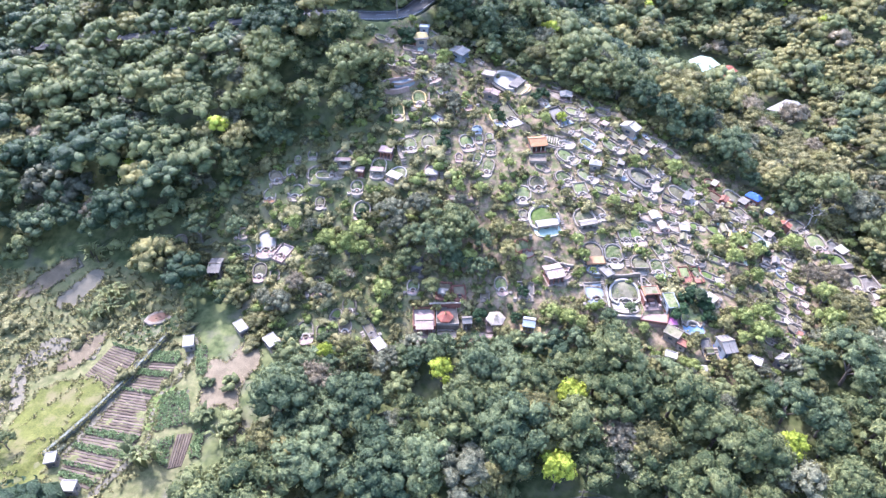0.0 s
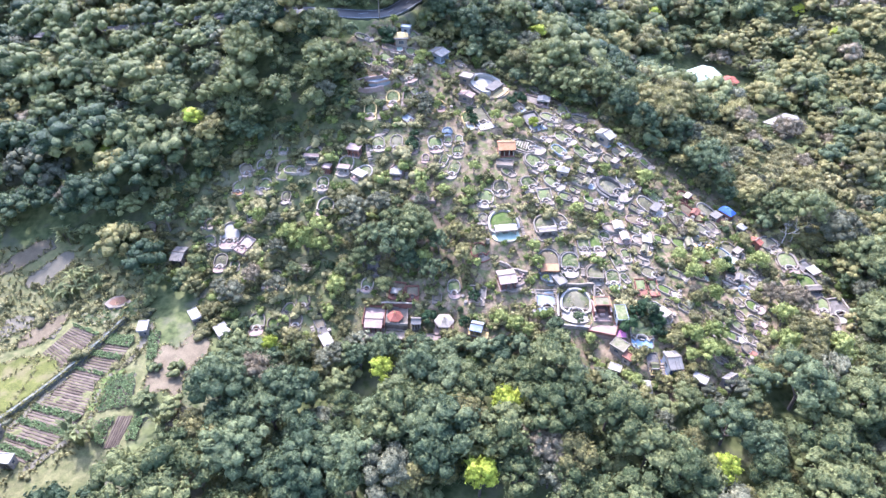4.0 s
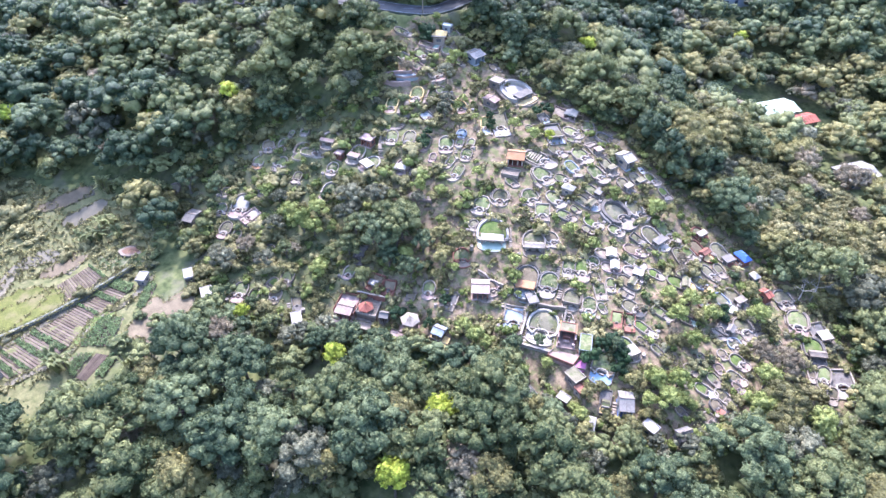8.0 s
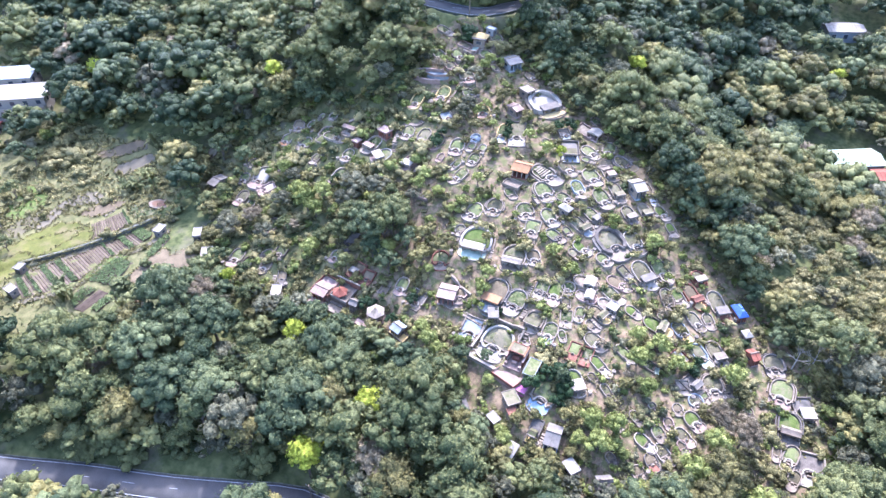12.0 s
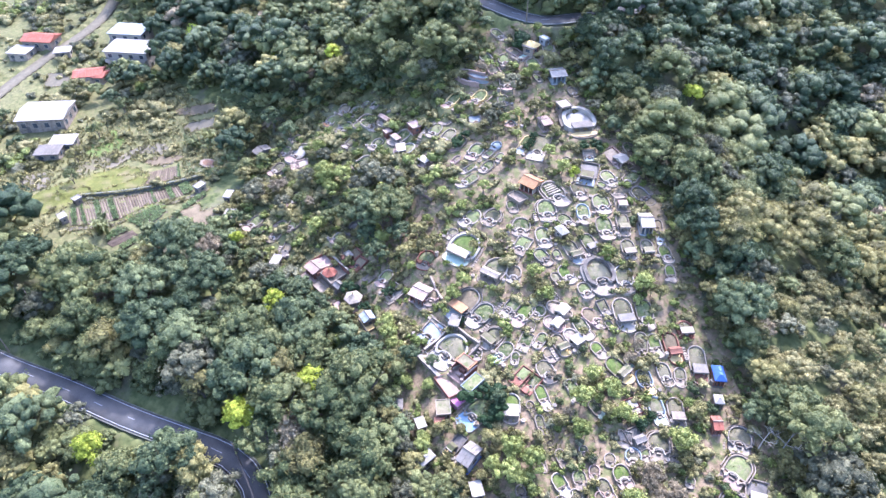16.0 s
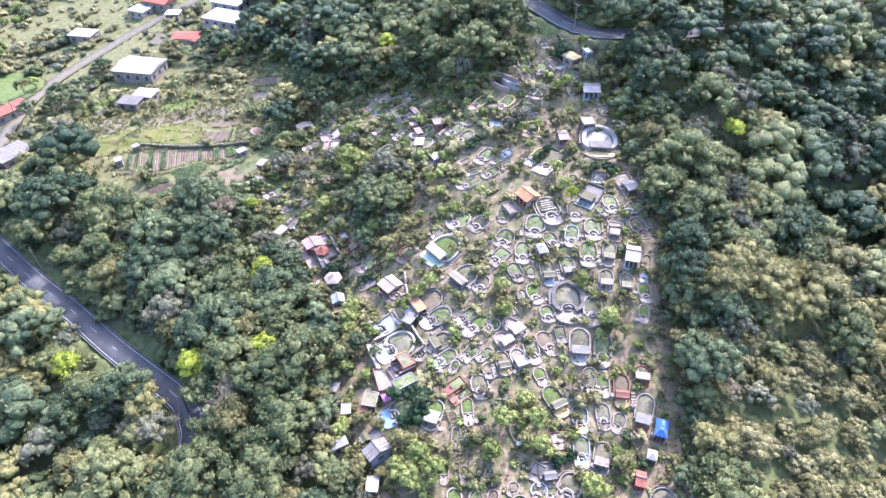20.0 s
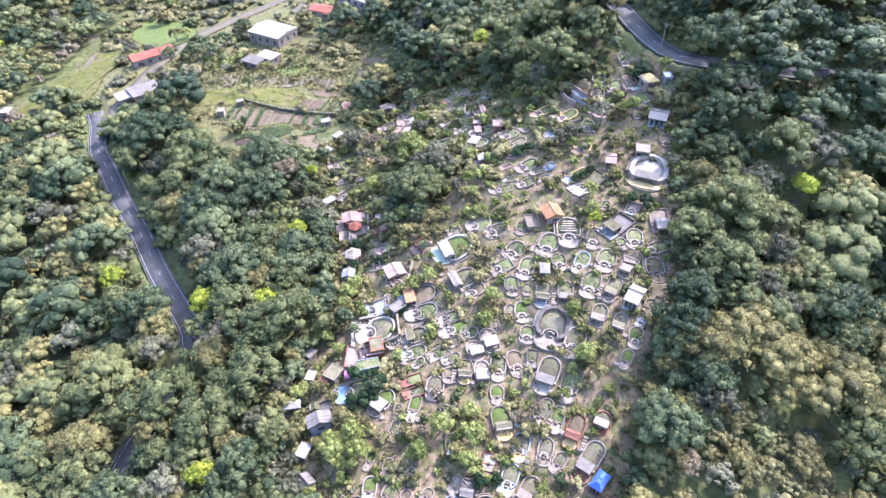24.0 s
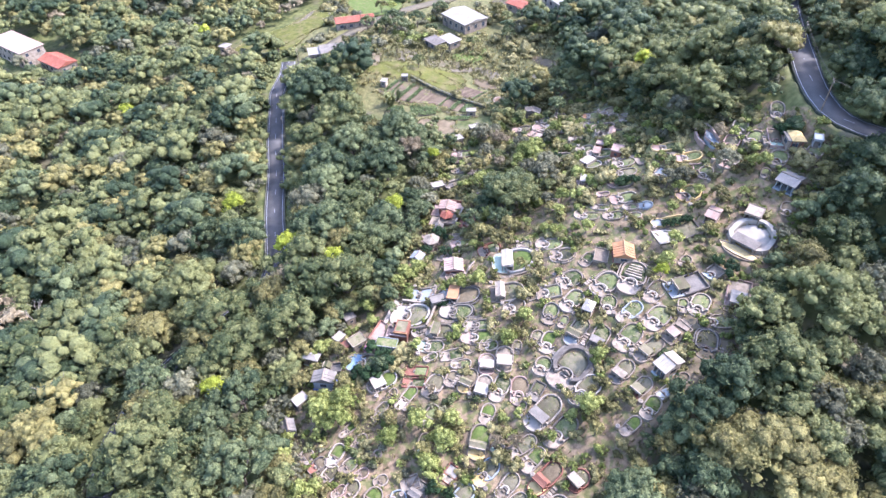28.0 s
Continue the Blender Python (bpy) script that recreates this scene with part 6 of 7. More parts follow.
WEED = fan(91, 0.45, 0.5, 6, 0.11)
EDGE_L = [(-60.7, 86.1), (-64.1, 76.7), (-66.5, 67.9), (-68.2, 61.0), (-66.9, 56.4)]
EDGE_R = [(-54.3, 85.2), (-55.0, 79.1), (-57.4, 73.2), (-56.0, 65.7), (-56.7, 61.6), (-61.1, 54.6)]
crop_tufts = []
for name, one, two, count, mats, label, crops in (
        ("vegetable_field", EDGE_L, EDGE_R, 46, [TILLED], "long plot of red-brown vegetable beds below the stone wall", (0, 1, 2, 3, 7, 8, 14, 29, 30, 34, 35, 40, 43, 44)),
        ("grey_field", [(-69.6, 88.2), (-73.0, 80.4)], [(-62.4, 85.4), (-66.2, 76.1)], 15, [TILLED], "small plot of dry grey beds above the stone wall", (0,)),
        ("green_field", [(-54.9, 74.7), (-49.9, 75.8)], [(-53.7, 66.3), (-47.7, 68.3)], 6, [TILLED, GREYSOIL], "plot of green vegetable rows", (0, 1, 2, 3, 4, 5)),
        ("ridged_field", [(-49.4, 65.8), (-46.5, 66.2)], [(-49.1, 59.0), (-46.7, 59.6)], 6, [TILLED], "plot of bare brown soil in straight ridges", ()),
        ("leaf_field", [(-53.9, 64.2), (-49.6, 65.5)], [(-52.4, 60.9), (-49.4, 59.2)], 5, [TILLED], "small plot of leafy green vegetable rows", (1, 2, 3, 4)),
        ("cabbage_field", [(-51.9, 86.9), (-49.2, 86.7)], [(-49.7, 79.6), (-47.4, 79.2)], 3, [TILLED], "strip of leafy green vegetables along the path", (0, 1, 2)),
        ("corner_field", [(-46.0, 66.8), (-44.2, 67.0)], [(-46.0, 61.1), (-44.1, 61.2)], 3, [TILLED], "strip of green vegetables at the field's corner", (0, 1, 2)),
        ("terrace_field", [(-77.0, 90.1), (-74.9, 84.4)], [(-72.2, 90.3), (-72.5, 84.3)], 5, [GREYSOIL], "curved terrace plot of dry soil", ()),
        ("upper_field", [(-92.1, 104.9), (-84.7, 110.2)], [(-89.7, 103.4), (-82.7, 108.1)], 7, [GREYSOIL, SOIL], "narrow plot of dry soil at the wood's edge", ()),
        ("back_field", [(-84.7, 102.6), (-79.6, 106.1)], [(-82.8, 99.8), (-77.9, 104.7)], 4, [GREYSOIL], "bare terrace of grey soil", ())):
    tufts = field(name, one, two, count, mats, label, crops=crops)[1]
    crop_tufts += tufts
bank = []
for bx, by in smooth_line(WALL_LINE, 0.35):
    for off in (-0.5, 0.2, 0.9):
        bank.append((*WEED, bx + off * 0.9, by + off * 0.4, height(bx - 0.9, by + 0.4) + 0.1, bx * 9 + off, 0.7 + 0.25 * math.sin(bx * 5 + off)))
stuff("bank_grass", bank, LEAF["olive"], "rough olive grass along the top of the field wall", "grass")
stuff("crop_rows", crop_tufts, CROP, "green and yellow vegetable plants in rows", "crops")
drape("meadow", [(-74.9, 63.5), (-75.0, 56.3), (-80.5, 62.4), (-78.2, 69.6), (-74.7, 75.9), (-73.0, 79.8), (-66.2, 75.4), (-69.6, 65.4)], MEADOW, "patch of bright green grass beside the fields", "grass", 0.12, 0.45, "stuff", 0.05)
drape("meadow", [(-83.2, 22.5), (-56.9, 21.5), (-62.2, 27.8), (-72.6, 31.7), (-81.5, 30.5)], MEADOW, "patch of bright green grass by the farm road", "grass", 0.12, 0.6, "stuff", 0.05)
drape("meadow", [(-55.5, 66.7), (-57.0, 72.8), (-54.5, 77.4), (-52.7, 76.2), (-54.7, 71.4), (-54.3, 67.2)], BRIGHTLAWN, "strip of lush green grass between the plots", "grass", 0.16, 0.35, "stuff", 0.05)
drape("path", [(-52.5, 88.7), (-52.7, 82.9), (-53.4, 79.4), (-56.2, 74.1), (-54.7, 65.7), (-55.7, 62.2), (-60.5, 54.2), (-59.5, 53.6), (-54.5, 61.6), (-54.1, 66.3), (-55.1, 73.1), (-52.4, 78.9), (-51.5, 82.8), (-51.6, 88.3)], GREYSOIL, "narrow footpath of pale concrete round the beds", "path", 0.16, 0.3)
drape("path", [(-59.6, 89.8), (-64.7, 78.1), (-67.6, 67.9), (-68.8, 62.2), (-67.8, 61.4), (-66.0, 67.0), (-63.3, 76.9), (-58.5, 88.6)], GREYSOIL, "narrow footpath under the stone wall", "path", 0.12, 0.3)
drape("meadow", [(-84.5, -19.9), (-97.1, -17.6), (-115.4, -3.3), (-134.8, 9.4), (-130.7, 16.7), (-105.7, 6.2), (-82.1, -7.3)], MEADOW, "open grassy strip beside the valley wood", "grass", 0.5, 1.0, "stuff", 0.08)
drape("meadow", [(-69.6, 89.9), (-65.7, 95.4), (-55.8, 94.1), (-55.5, 90.4), (-59.6, 89.5), (-63.8, 87.4)], LAWN, "green grass round the pond", "grass", 0.1, 0.45, "stuff", 0.05)
drape("meadow", [(-89.4, -17.8), (-100.2, -14.6), (-109.5, -7.2), (-124.1, -2.8), (-131.1, -0.2), (-124.3, 5.2), (-102.1, 7.6), (-91.5, 4.5), (-94.7, -5.6), (-88.1, -11.6)], MEADOW, "open grassy terraces beside the valley wood", "grass", 0.3, 1.0, "stuff", 0.08)
drape("meadow", [(-140.0, 11.5), (-156.1, 12.7), (-147.8, 31.4), (-133.6, 37.3), (-125.5, 26.2)], BRIGHTLAWN, "patch of lush green grass beyond the farm road", "grass", 0.3, 1.0, "stuff", 0.08)
drape("meadow", [(-77.2, 46.4), (-80.6, 59.6), (-81.0, 76.1), (-72.9, 78.0), (-69.8, 62.0), (-70.0, 46.6)], MEADOW, "green grass terrace above the vegetable beds", "grass", 0.13, 0.8, "stuff", 0.08)
drape("path", [(-95.7, -18.0), (-105.9, -10.9), (-115.9, -3.3), (-129.4, -1.1), (-127.9, 0.5), (-113.5, -1.5), (-102.9, -9.4), (-93.0, -16.5)], GREYSOIL, "curved dirt track along the grassy terraces", "path", 0.45, 0.8)
for label, mat, spots in (
        ("plot of bare soil beside the dirt track", SOIL, [(-125.5, 0.2), (-122.3, 5.2), (-109.1, 6.5), (-112.1, 2.1)]),
        ("plot of dry grey soil in the village", GREYSOIL, [(-92.5, 52.4), (-91.0, 58.0), (-82.0, 56.5), (-83.1, 51.3)]),
        ("plot of bare brown soil in the village", SOIL, [(-87.1, 38.9), (-86.8, 45.4), (-76.0, 47.8), (-74.9, 42.7)]),
        ("terrace of dry grass in the village", DRYLAWN, [(-87.8, 63.4), (-91.0, 75.9), (-86.9, 76.9), (-82.5, 64.2)]),
        ("garden plot by the white house", GREYSOIL, [(-150.4, 77.9), (-147.1, 83.4), (-139.3, 82.2), (-141.9, 75.5)]),
        ("terrace of grass above the field", BRIGHTLAWN, [(-95.1, 70.5), (-102.0, 80.2), (-93.5, 82.0), (-89.9, 73.9)]),
        ("terrace plot of dry soil at the wood's foot", GREYSOIL, [(-86.5, 99.5), (-80.6, 106.8), (-77.5, 105.2), (-82.7, 97.4)]),
        ("terrace plot of grey soil at the wood's foot", SOIL, [(-95.9, 100.3), (-88.3, 109.3), (-84.2, 108.0), (-90.6, 100.8)]),
        ("bare terrace of soil on the slope", SOIL, [(-80.5, 82.6), (-77.4, 91.1), (-72.2, 90.6), (-75.2, 83.2)])):
    drape("plot", spots, mat, label, "plot", 0.12, 0.35)
drape("path", [(-47.9, 82.6), (-44.3, 82.5), (-40.9, 88.1), (-37.4, 82.5), (-39.9, 75.8), (-38.1, 67.3), (-39.4, 63.8), (-41.8, 71.9), (-46.6, 71.9)], SOIL, "trodden path of bare pale soil", "path", 0.1, 0.4)
drape("path", [(31.1, 161.2), (38.8, 155.6), (47.2, 150.6), (58.4, 144.2), (61.1, 142.3), (58.8, 140.6), (45.0, 146.8), (36.7, 151.8), (29.1, 157.7)], SOIL, "pale earth path along the wood's edge", "path", 0.1, 0.5)
drape("path", [(36.9, 144.2), (36.5, 148.4), (34.0, 153.1), (35.7, 154.0), (41.3, 148.4), (46.1, 145.8), (42.9, 143.9)], SOIL, "open patch of pale trodden earth", "path", 0.1, 0.5)
drape("path", [(41.3, 113.8), (41.7, 116.8), (43.7, 117.5), (45.5, 113.2), (47.4, 110.6), (45.6, 110.0)], SOIL, "pale footpath junction between the tombs", "path", 0.1, 0.4)
drape("path", [(56.6, 96.1), (58.7, 97.5), (63.0, 95.8), (66.9, 93.0), (66.4, 92.5), (62.5, 95.0)], SOIL, "pale footpath winding between the tombs", "path", 0.1, 0.4)
drape("path", [(-84.2, 89.9), (-76.8, 89.4), (-84.7, 82.8), (-82.3, 73.1), (-85.5, 73.0), (-88.1, 82.7)], GREYSOIL, "trodden bare ground between the plots", "path", 0.1, 0.4)


def stone_wall(line, tall=1.2):
    """The field wall, course by course, stone by stone."""
    ob = thing("stone_wall", 0, 0, 0, 0, "dry-stone retaining wall between the plots", "wall", "", "structure")
    rng = random.Random(17)
    d = np.gradient(line, axis=0)
    d /= np.linalg.norm(d, axis=1)[:, None]
    low = [min(height(p[0] + q[1] * s, p[1] - q[0] * s) for s in (-1.4, 1.4)) for p, q in zip(line, d)]
    part("backing", sweep([(*p, h) for p, h in zip(line, low)], wall_section(0.5, -0.5, tall)), STONE, ob)
    stones = [mesh_of("stone", *prism([(0.24 * (1 + rng.uniform(-0.2, 0.2)) * math.cos(k), 0.16 * math.sin(k)) for k in (0.3, 1.3, 2.4, 3.6, 4.6, 5.7)], -0.15, 0.15, 0.05), STONE) for _ in range(5)]
    total = np.r_[0, np.cumsum(np.linalg.norm(np.diff(line, axis=0), axis=1))]
    for row in range(4):
        s = 0.25 * (row % 2)
        while s < total[-1]:
            i = min(len(line) - 2, int(np.searchsorted(total, s, "right")) - 1)
            t = (s - total[i]) / (total[i + 1] - total[i])
            p = line[i] + (line[i + 1] - line[i]) * t
            h = low[i] + (low[i + 1] - low[i]) * t
            o = new("stone", stones[rng.randrange(5)])
            o.matrix_basis = pose(p[0] + d[i][1] * 0.0, p[1], h + 0.15 + row * 0.31, rng.uniform(-8, 8), rng.uniform(-8, 8), math.degrees(math.atan2(d[i][1], d[i][0])) + rng.uniform(-8, 8)) @ Matrix.Diagonal((1, 2.2, 1, 1))
            o.parent = ob
            s += 0.5 + rng.uniform(-0.04, 0.04)
    return ob


stone_wall(WALL_RUN)


def pond():
    x, y = -61.6, 93.8
    z = max(height(x + dx, y + dy) for dx in (-1.5, 0, 1.5) for dy in (-1, 1)) + 0.1
    FOOT.append((x, y, 3.6))
    ob = thing("pond", x, y, z, 20, "small muddy pond with a plastic-lined rim", "pond", "", "structure")
    ring = [(2.4 * math.cos(k * math.pi / 7) * (1 + 0.08 * math.sin(3 * k)), 1.5 * math.sin(k * math.pi / 7)) for k in range(14)]
    part("rim", prism([(px * 1.22, py * 1.3) for px, py in ring], -1.6, 0.1, 0.1), CONCRETE, ob, "pale lining sheet folded over the rim")
    part("water", prism([(px * 0.86, py * 0.84) for px, py in ring], -0.5, 0.12, 0.01), WATER, ob, "still brown water")


pond()


# ---- village ----
def house(name, x, y, turn, w, d, h, storeys, kind, roof, wall, label, rise=1.2, balcony=False):
    """A building of some storeys, with windows in its four sides, facing local +y."""
    z = min(height(x + a, y + b) for a in (-w / 3, w / 3) for b in (-d / 3, d / 3))
    FOOT.append((x, y, max(w, d) * 0.6))
    ob = thing(name, x, y, z, turn, label, name.split("_")[-1])
    body = part("wall", prism([(-w / 2, -d / 2), (w / 2, -d / 2), (w / 2, d / 2), (-w / 2, d / 2)], -2.0, h, 0.03), MATS[wall], ob)
    cover = part("roof", flat_roof(w + 0.9, d + 0.9, h, rise, kind), MATS[roof], ob)
    if kind in ("gable", "flat"):
        for k in range(1, int(w / 1.1)):
            px = -w / 2 - 0.3 + k * 1.1
            if kind == "gable":
                for s in (-1, 1):
                    part("roof_rib", sweep([(px, s * (d / 2 + 0.44), h + 0.18), (px, s * (d / 4 + 0.22), h + 0.18 + rise * 0.42), (px, 0, h + 0.18 + rise)], [(-0.05, -0.05), (-0.04, 0.05), (0.04, 0.05), (0.05, -0.05)]), MATS[roof], cover)
            else:
                part("roof_rib", sweep([(px, -d / 2 - 0.4, h + 0.16 + rise * 0.29), (px, d / 2 + 0.4, h + 0.17)], [(-0.05, -0.05), (-0.04, 0.05), (0.04, 0.05), (0.05, -0.05)]), MATS[roof], cover)
    sh = h / storeys
    for s in range(storeys):
        for side in (-1, 1):
            n = max(1, int(w / 3.2))
            for k in range(n):
                px = -w / 2 + (k + 0.5) * w / n
                f = part("window", block(px, side * (d / 2 + 0.02), s * sh + sh * 0.36, 1.5, 0.14, sh * 0.42, 0.01), WHITE, ob)
                part("pane", block(px, side * (d / 2 + 0.06), s * sh + sh * 0.39, 1.3, 0.12, sh * 0.36, 0.01), GLASS, f)
            n = max(1, int(d / 3.6))
            for k in range(n):
                py = -d / 2 + (k + 0.5) * d / n
                f = part("window", block(side * (w / 2 + 0.02), py, s * sh + sh * 0.36, 0.14, 1.4, sh * 0.42, 0.01), WHITE, ob)
                part("pane", block(side * (w / 2 + 0.06), py, s * sh + sh * 0.39, 0.12, 1.2, sh * 0.36, 0.01), GLASS, f)
        if balcony:
            b = part("balcony", block(0, d / 2 + 0.7, s * sh - 0.1, w * 0.96, 1.5, 0.22), MATS[wall], ob)
            part("rail", sweep([(-w * 0.48, d / 2, s * sh + 0.1), (-w * 0.48, d / 2 + 1.4, s * sh + 0.1), (w * 0.48, d / 2 + 1.4, s * sh + 0.1), (w * 0.48, d / 2, s * sh + 0.1)], [(-0.07, 0), (-0.07, 0.9), (0.07, 0.9), (0.07, 0)]), MATS[wall], b)
    part("door", block(w * 0.3, d / 2 + 0.03, 0.0, 1.1, 0.14, 2.1, 0.01), DARK, ob)
    return ob


house("village_house", -131.9, 103.4, -140, 15, 9, 6.6, 2, "flat", "tin", "bright", "white two-storey village house with long balconies and a pale flat roof", 0.8, True)
house("village_house", -142.4, 107.9, -140, 12, 8, 6.6, 2, "flat", "blue", "bright", "white two-storey house with a bluish roof behind the trees", 0.6, True)
house("farm_shed", -119.9, 68.8, -128, 14, 11, 4.2, 1, "gable", "tin", "white", "large farm shed with a shallow white tin roof", 0.9)
house("farm_shed", -101.7, 67.4, -128, 6.5, 4.8, 2.6, 1, "flat", "tin", "white", "small white-roofed shed by the plots", 0.5)
house("farm_shed", -99.2, 62.3, -128, 6.5, 4.6, 2.4, 1, "flat", "grey", "white", "small mossy grey-roofed shed by the plots", 0.5)
house("farm_shed", -163.6, 53.8, -128, 9, 6, 3.0, 1, "flat", "tin", "white", "low farm shed with a pale flat roof", 0.5)
house("farm_house", -115.3, 24.2, -60, 15, 5.5, 3.2, 1, "gable", "redroof", "white", "long low farmhouse with a red sheet roof at the road", 1.2)
house("farm_house", -86.4, 26.6, -60, 9, 7, 3.2, 1, "flat", "grey", "white", "grey flat-roofed house at the road bend", 0.4)
house("farm_house", -84.3, 20.6, -60, 5, 5, 3.0, 1, "flat", "tin", "white", "small pale-roofed house at the road bend", 0.4)
house("farm_house", -171.0, 84.8, -140, 11, 7, 3.4, 1, "gable", "redroof", "white", "village house with a faded red sheet roof", 1.3)
house("farm_house", -169.5, 76.8, -140, 7, 6, 3.0, 1, "flat", "tin", "white", "low annex with a pale tin roof", 0.4)
house("farm_house", -133.1, 89.4, -140, 8, 5, 2.6, 1, "gable", "redroof", "white", "low shed with a rusty red roof", 0.8)
house("farm_house", -157.4, 87.5, -120, 5, 4, 2.5, 1, "flat", "tin", "white", "small white hut beside the road", 0.4)
house("farm_house", -134.6, 88.2, -120, 9, 6, 3.0, 1, "gable", "redroof", "white", "red-roofed house beyond the shed", 1.0)
house("valley_shed", 91.1, 216.7, 35, 15, 8, 4.0, 1, "gable", "mint", "white", "large shed with a pale green and white roof in the valley", 1.0)
house("valley_shed", 100.7, 214.3, 35, 7, 5, 3.4, 1, "gable", "redroof", "white", "red-roofed annex in the valley", 0.9)
house("valley_shed", 111.8, 186.1, 35, 10, 7, 4.0, 1, "gable", "tin", "concrete", "white-roofed shed among the valley trees", 0.9)
house("valley_shed", 75.6, 274.9, 30, 12, 7, 4.0, 1, "gable", "tin", "blue", "far shed with a white and blue roof", 0.9)
house("school_block", -81.3, -114.5, -110, 24, 10, 7.0, 2, "flat", "pink", "white", "long two-storey building with a pinkish flat roof", 0.5)
house("farm_house", -76.9, -92.0, -110, 14, 8, 3.5, 1, "gable", "redroof", "white", "house with a bright red sheet roof in the valley", 1.4)
house("water_tank_house", -88.3, -19.9, -100, 3, 3, 4.5, 1, "flat", "tin", "white", "narrow white pump house on the slope", 0.3)
house("water_tank_house", -83.0, -25.6, -100, 2.6, 2.6, 3.6, 1, "flat", "grey", "grey", "narrow grey hut on the slope", 0.3)
house("water_tank_house", -5.9, 164.8, 10, 3, 2.4, 2.2, 1, "flat", "grey", "concrete", "small grey hut near the upper road", 0.3)


def street_lamp(x, y, tall=7.5, turn=0):
    ob = thing("utility_pole", x, y, height(x, y), turn, "tall grey concrete utility pole beside the road", "pole", "utility poles")
    part("post", tube((0, 0, -0.5), (0, 0, tall), 0.16, 0.1, 8), CONCRETE, ob)
    part("crossarm", block(0, 0, tall - 0.7, 1.6, 0.12, 0.12, 0.02), DARK, ob)
    for s in (-0.7, 0, 0.7):
        part("insulator", tube((s, 0, tall - 0.58), (s, 0, tall - 0.3), 0.07, 0.05, 6), WHITE, ob)
    return ob


for spot in ((-12.2, 169.8), (-37.6, 168.1), (-40.3, 38.6), (-35.4, 30.0), (-76.8, 16.8), (-113.1, 27.9), (24.0, 54.0), (64.6, 45.5), (-2.5, 190.0)):
    street_lamp(*spot)


def retaining_wall(points, tall, mat, label, thick=0.3):
    line = smooth_line(points, 1.0)
    ob = thing("retaining_wall", 0, 0, 0, 0, label, "wall")
    part("wall", sweep([(x, y, height(x, y)) for x, y in line], wall_section(thick, -1.5, tall)), mat, ob)
    part("coping", sweep([(x, y, height(x, y) + tall) for x, y in line], wall_section(thick * 1.4, -0.05, 0.18)), WHITEWASH if mat is not PINK else PINK, ob)


retaining_wall([(-8.6, 148.8), (-11.4, 147.4), (-15.3, 147.1), (-16.2, 148.3), (-14.0, 149.9), (-9.1, 151.5)], 1.1, PINK, "curved pink tiled retaining wall on the slope")
retaining_wall([(-3.0, 95.8), (3.8, 95.4)], 1.2, RED, "low red-brown boundary wall behind the shrines")
retaining_wall([(34.6, 91.4), (34.7, 95.0), (34.8, 98.9)], 0.8, CONCRETE, "straight grey wall beside the largest tomb")
retaining_wall([(34.9, 99.1), (38.5, 99.0), (42.2, 98.9)], 0.9, CONCRETE, "straight grey wall behind the largest tomb")
retaining_wall([(42.3, 98.7), (42.2, 95.2), (42.0, 92.0)], 0.8, CONCRETE, "straight grey wall along the largest tomb")
retaining_wall([(22.3, 104.1), (25.2, 103.0), (28.4, 101.9)], 0.8, WHITEWASH, "white wall along the steps")
drape("path", [(60.0, 97.9), (62.1, 96.4), (65.5, 94.5), (67.1, 94.5), (66.7, 95.1), (62.6, 97.6), (60.7, 98.9)], SOIL, "winding footpath of pale soil between the tombs", "path", 0.08, 0.4)


def steps(points, wide=1.3):
    """A flight of steps up the hill."""
    line = smooth_line(points, 0.42)
    ob = thing("stone_steps", 0, 0, 0, 0, "flight of grey stone steps up the hillside", "steps", "", "structure")
    for k in range(len(line) - 1):
        p, q = line[k], line[k + 1]
        a = math.degrees(math.atan2(q[1] - p[1], q[0] - p[0]))
        s = part("step", block(0, 0, -0.5, 0.46, wide, 0.68, 0.03), CONCRETE, ob)
        s.matrix_basis = pose(p[0], p[1], height(*p), 0, 0, a)


steps([(-8.9, 127.6), (-10.4, 132.0), (-9.9, 135.0), (-6.8, 136.5), (-6.4, 139.7), (-7.6, 142.9), (-8.8, 146.7)])
steps([(33.5, 97.3), (28.2, 97.8), (23.7, 98.5)])
steps([(34.0, 91.5), (34.1, 95.0), (34.2, 98.8)], 0.7)
steps([(42.9, 98.6), (42.9, 97.4), (42.8, 96.4)], 0.8)


def dead_tree(x, y, tall, seed):
    """A leafless tree: a pale trunk that forks again and again."""
    rng = random.Random(seed)
    ob = thing("dead_tree", x, y, height(x, y), rng.uniform(0, 360), "leafless dead tree with pale bare branches", "tree", "dead trees")
    limbs = []
    def grow(p, way, long, thick, left):
        q = p + way * long
        limbs.append(tube(p, q, thick, thick * 0.66, 4))
        for _ in range(3 if left > 1 else 2) if left else ():
            turn = Vector((rng.uniform(-1, 1), rng.uniform(-1, 1), rng.uniform(-0.1, 0.7)))
            grow(q, (way * 0.8 + turn * 0.75).normalized(), long * rng.uniform(0.6, 0.8), thick * 0.6, left - 1)
    part("trunk", tube((0, 0, -0.4), (0, 0, tall * 0.5), 0.14, 0.09, 7), DEADWOOD, ob)
    for k in range(3):
        grow(Vector((0, 0, tall * 0.5)), Vector((math.cos(k * 2.1), math.sin(k * 2.1), 0.9)).normalized(), tall * 0.19, 0.07, 3)
    part("branches", merge(*limbs), DEADWOOD, ob)


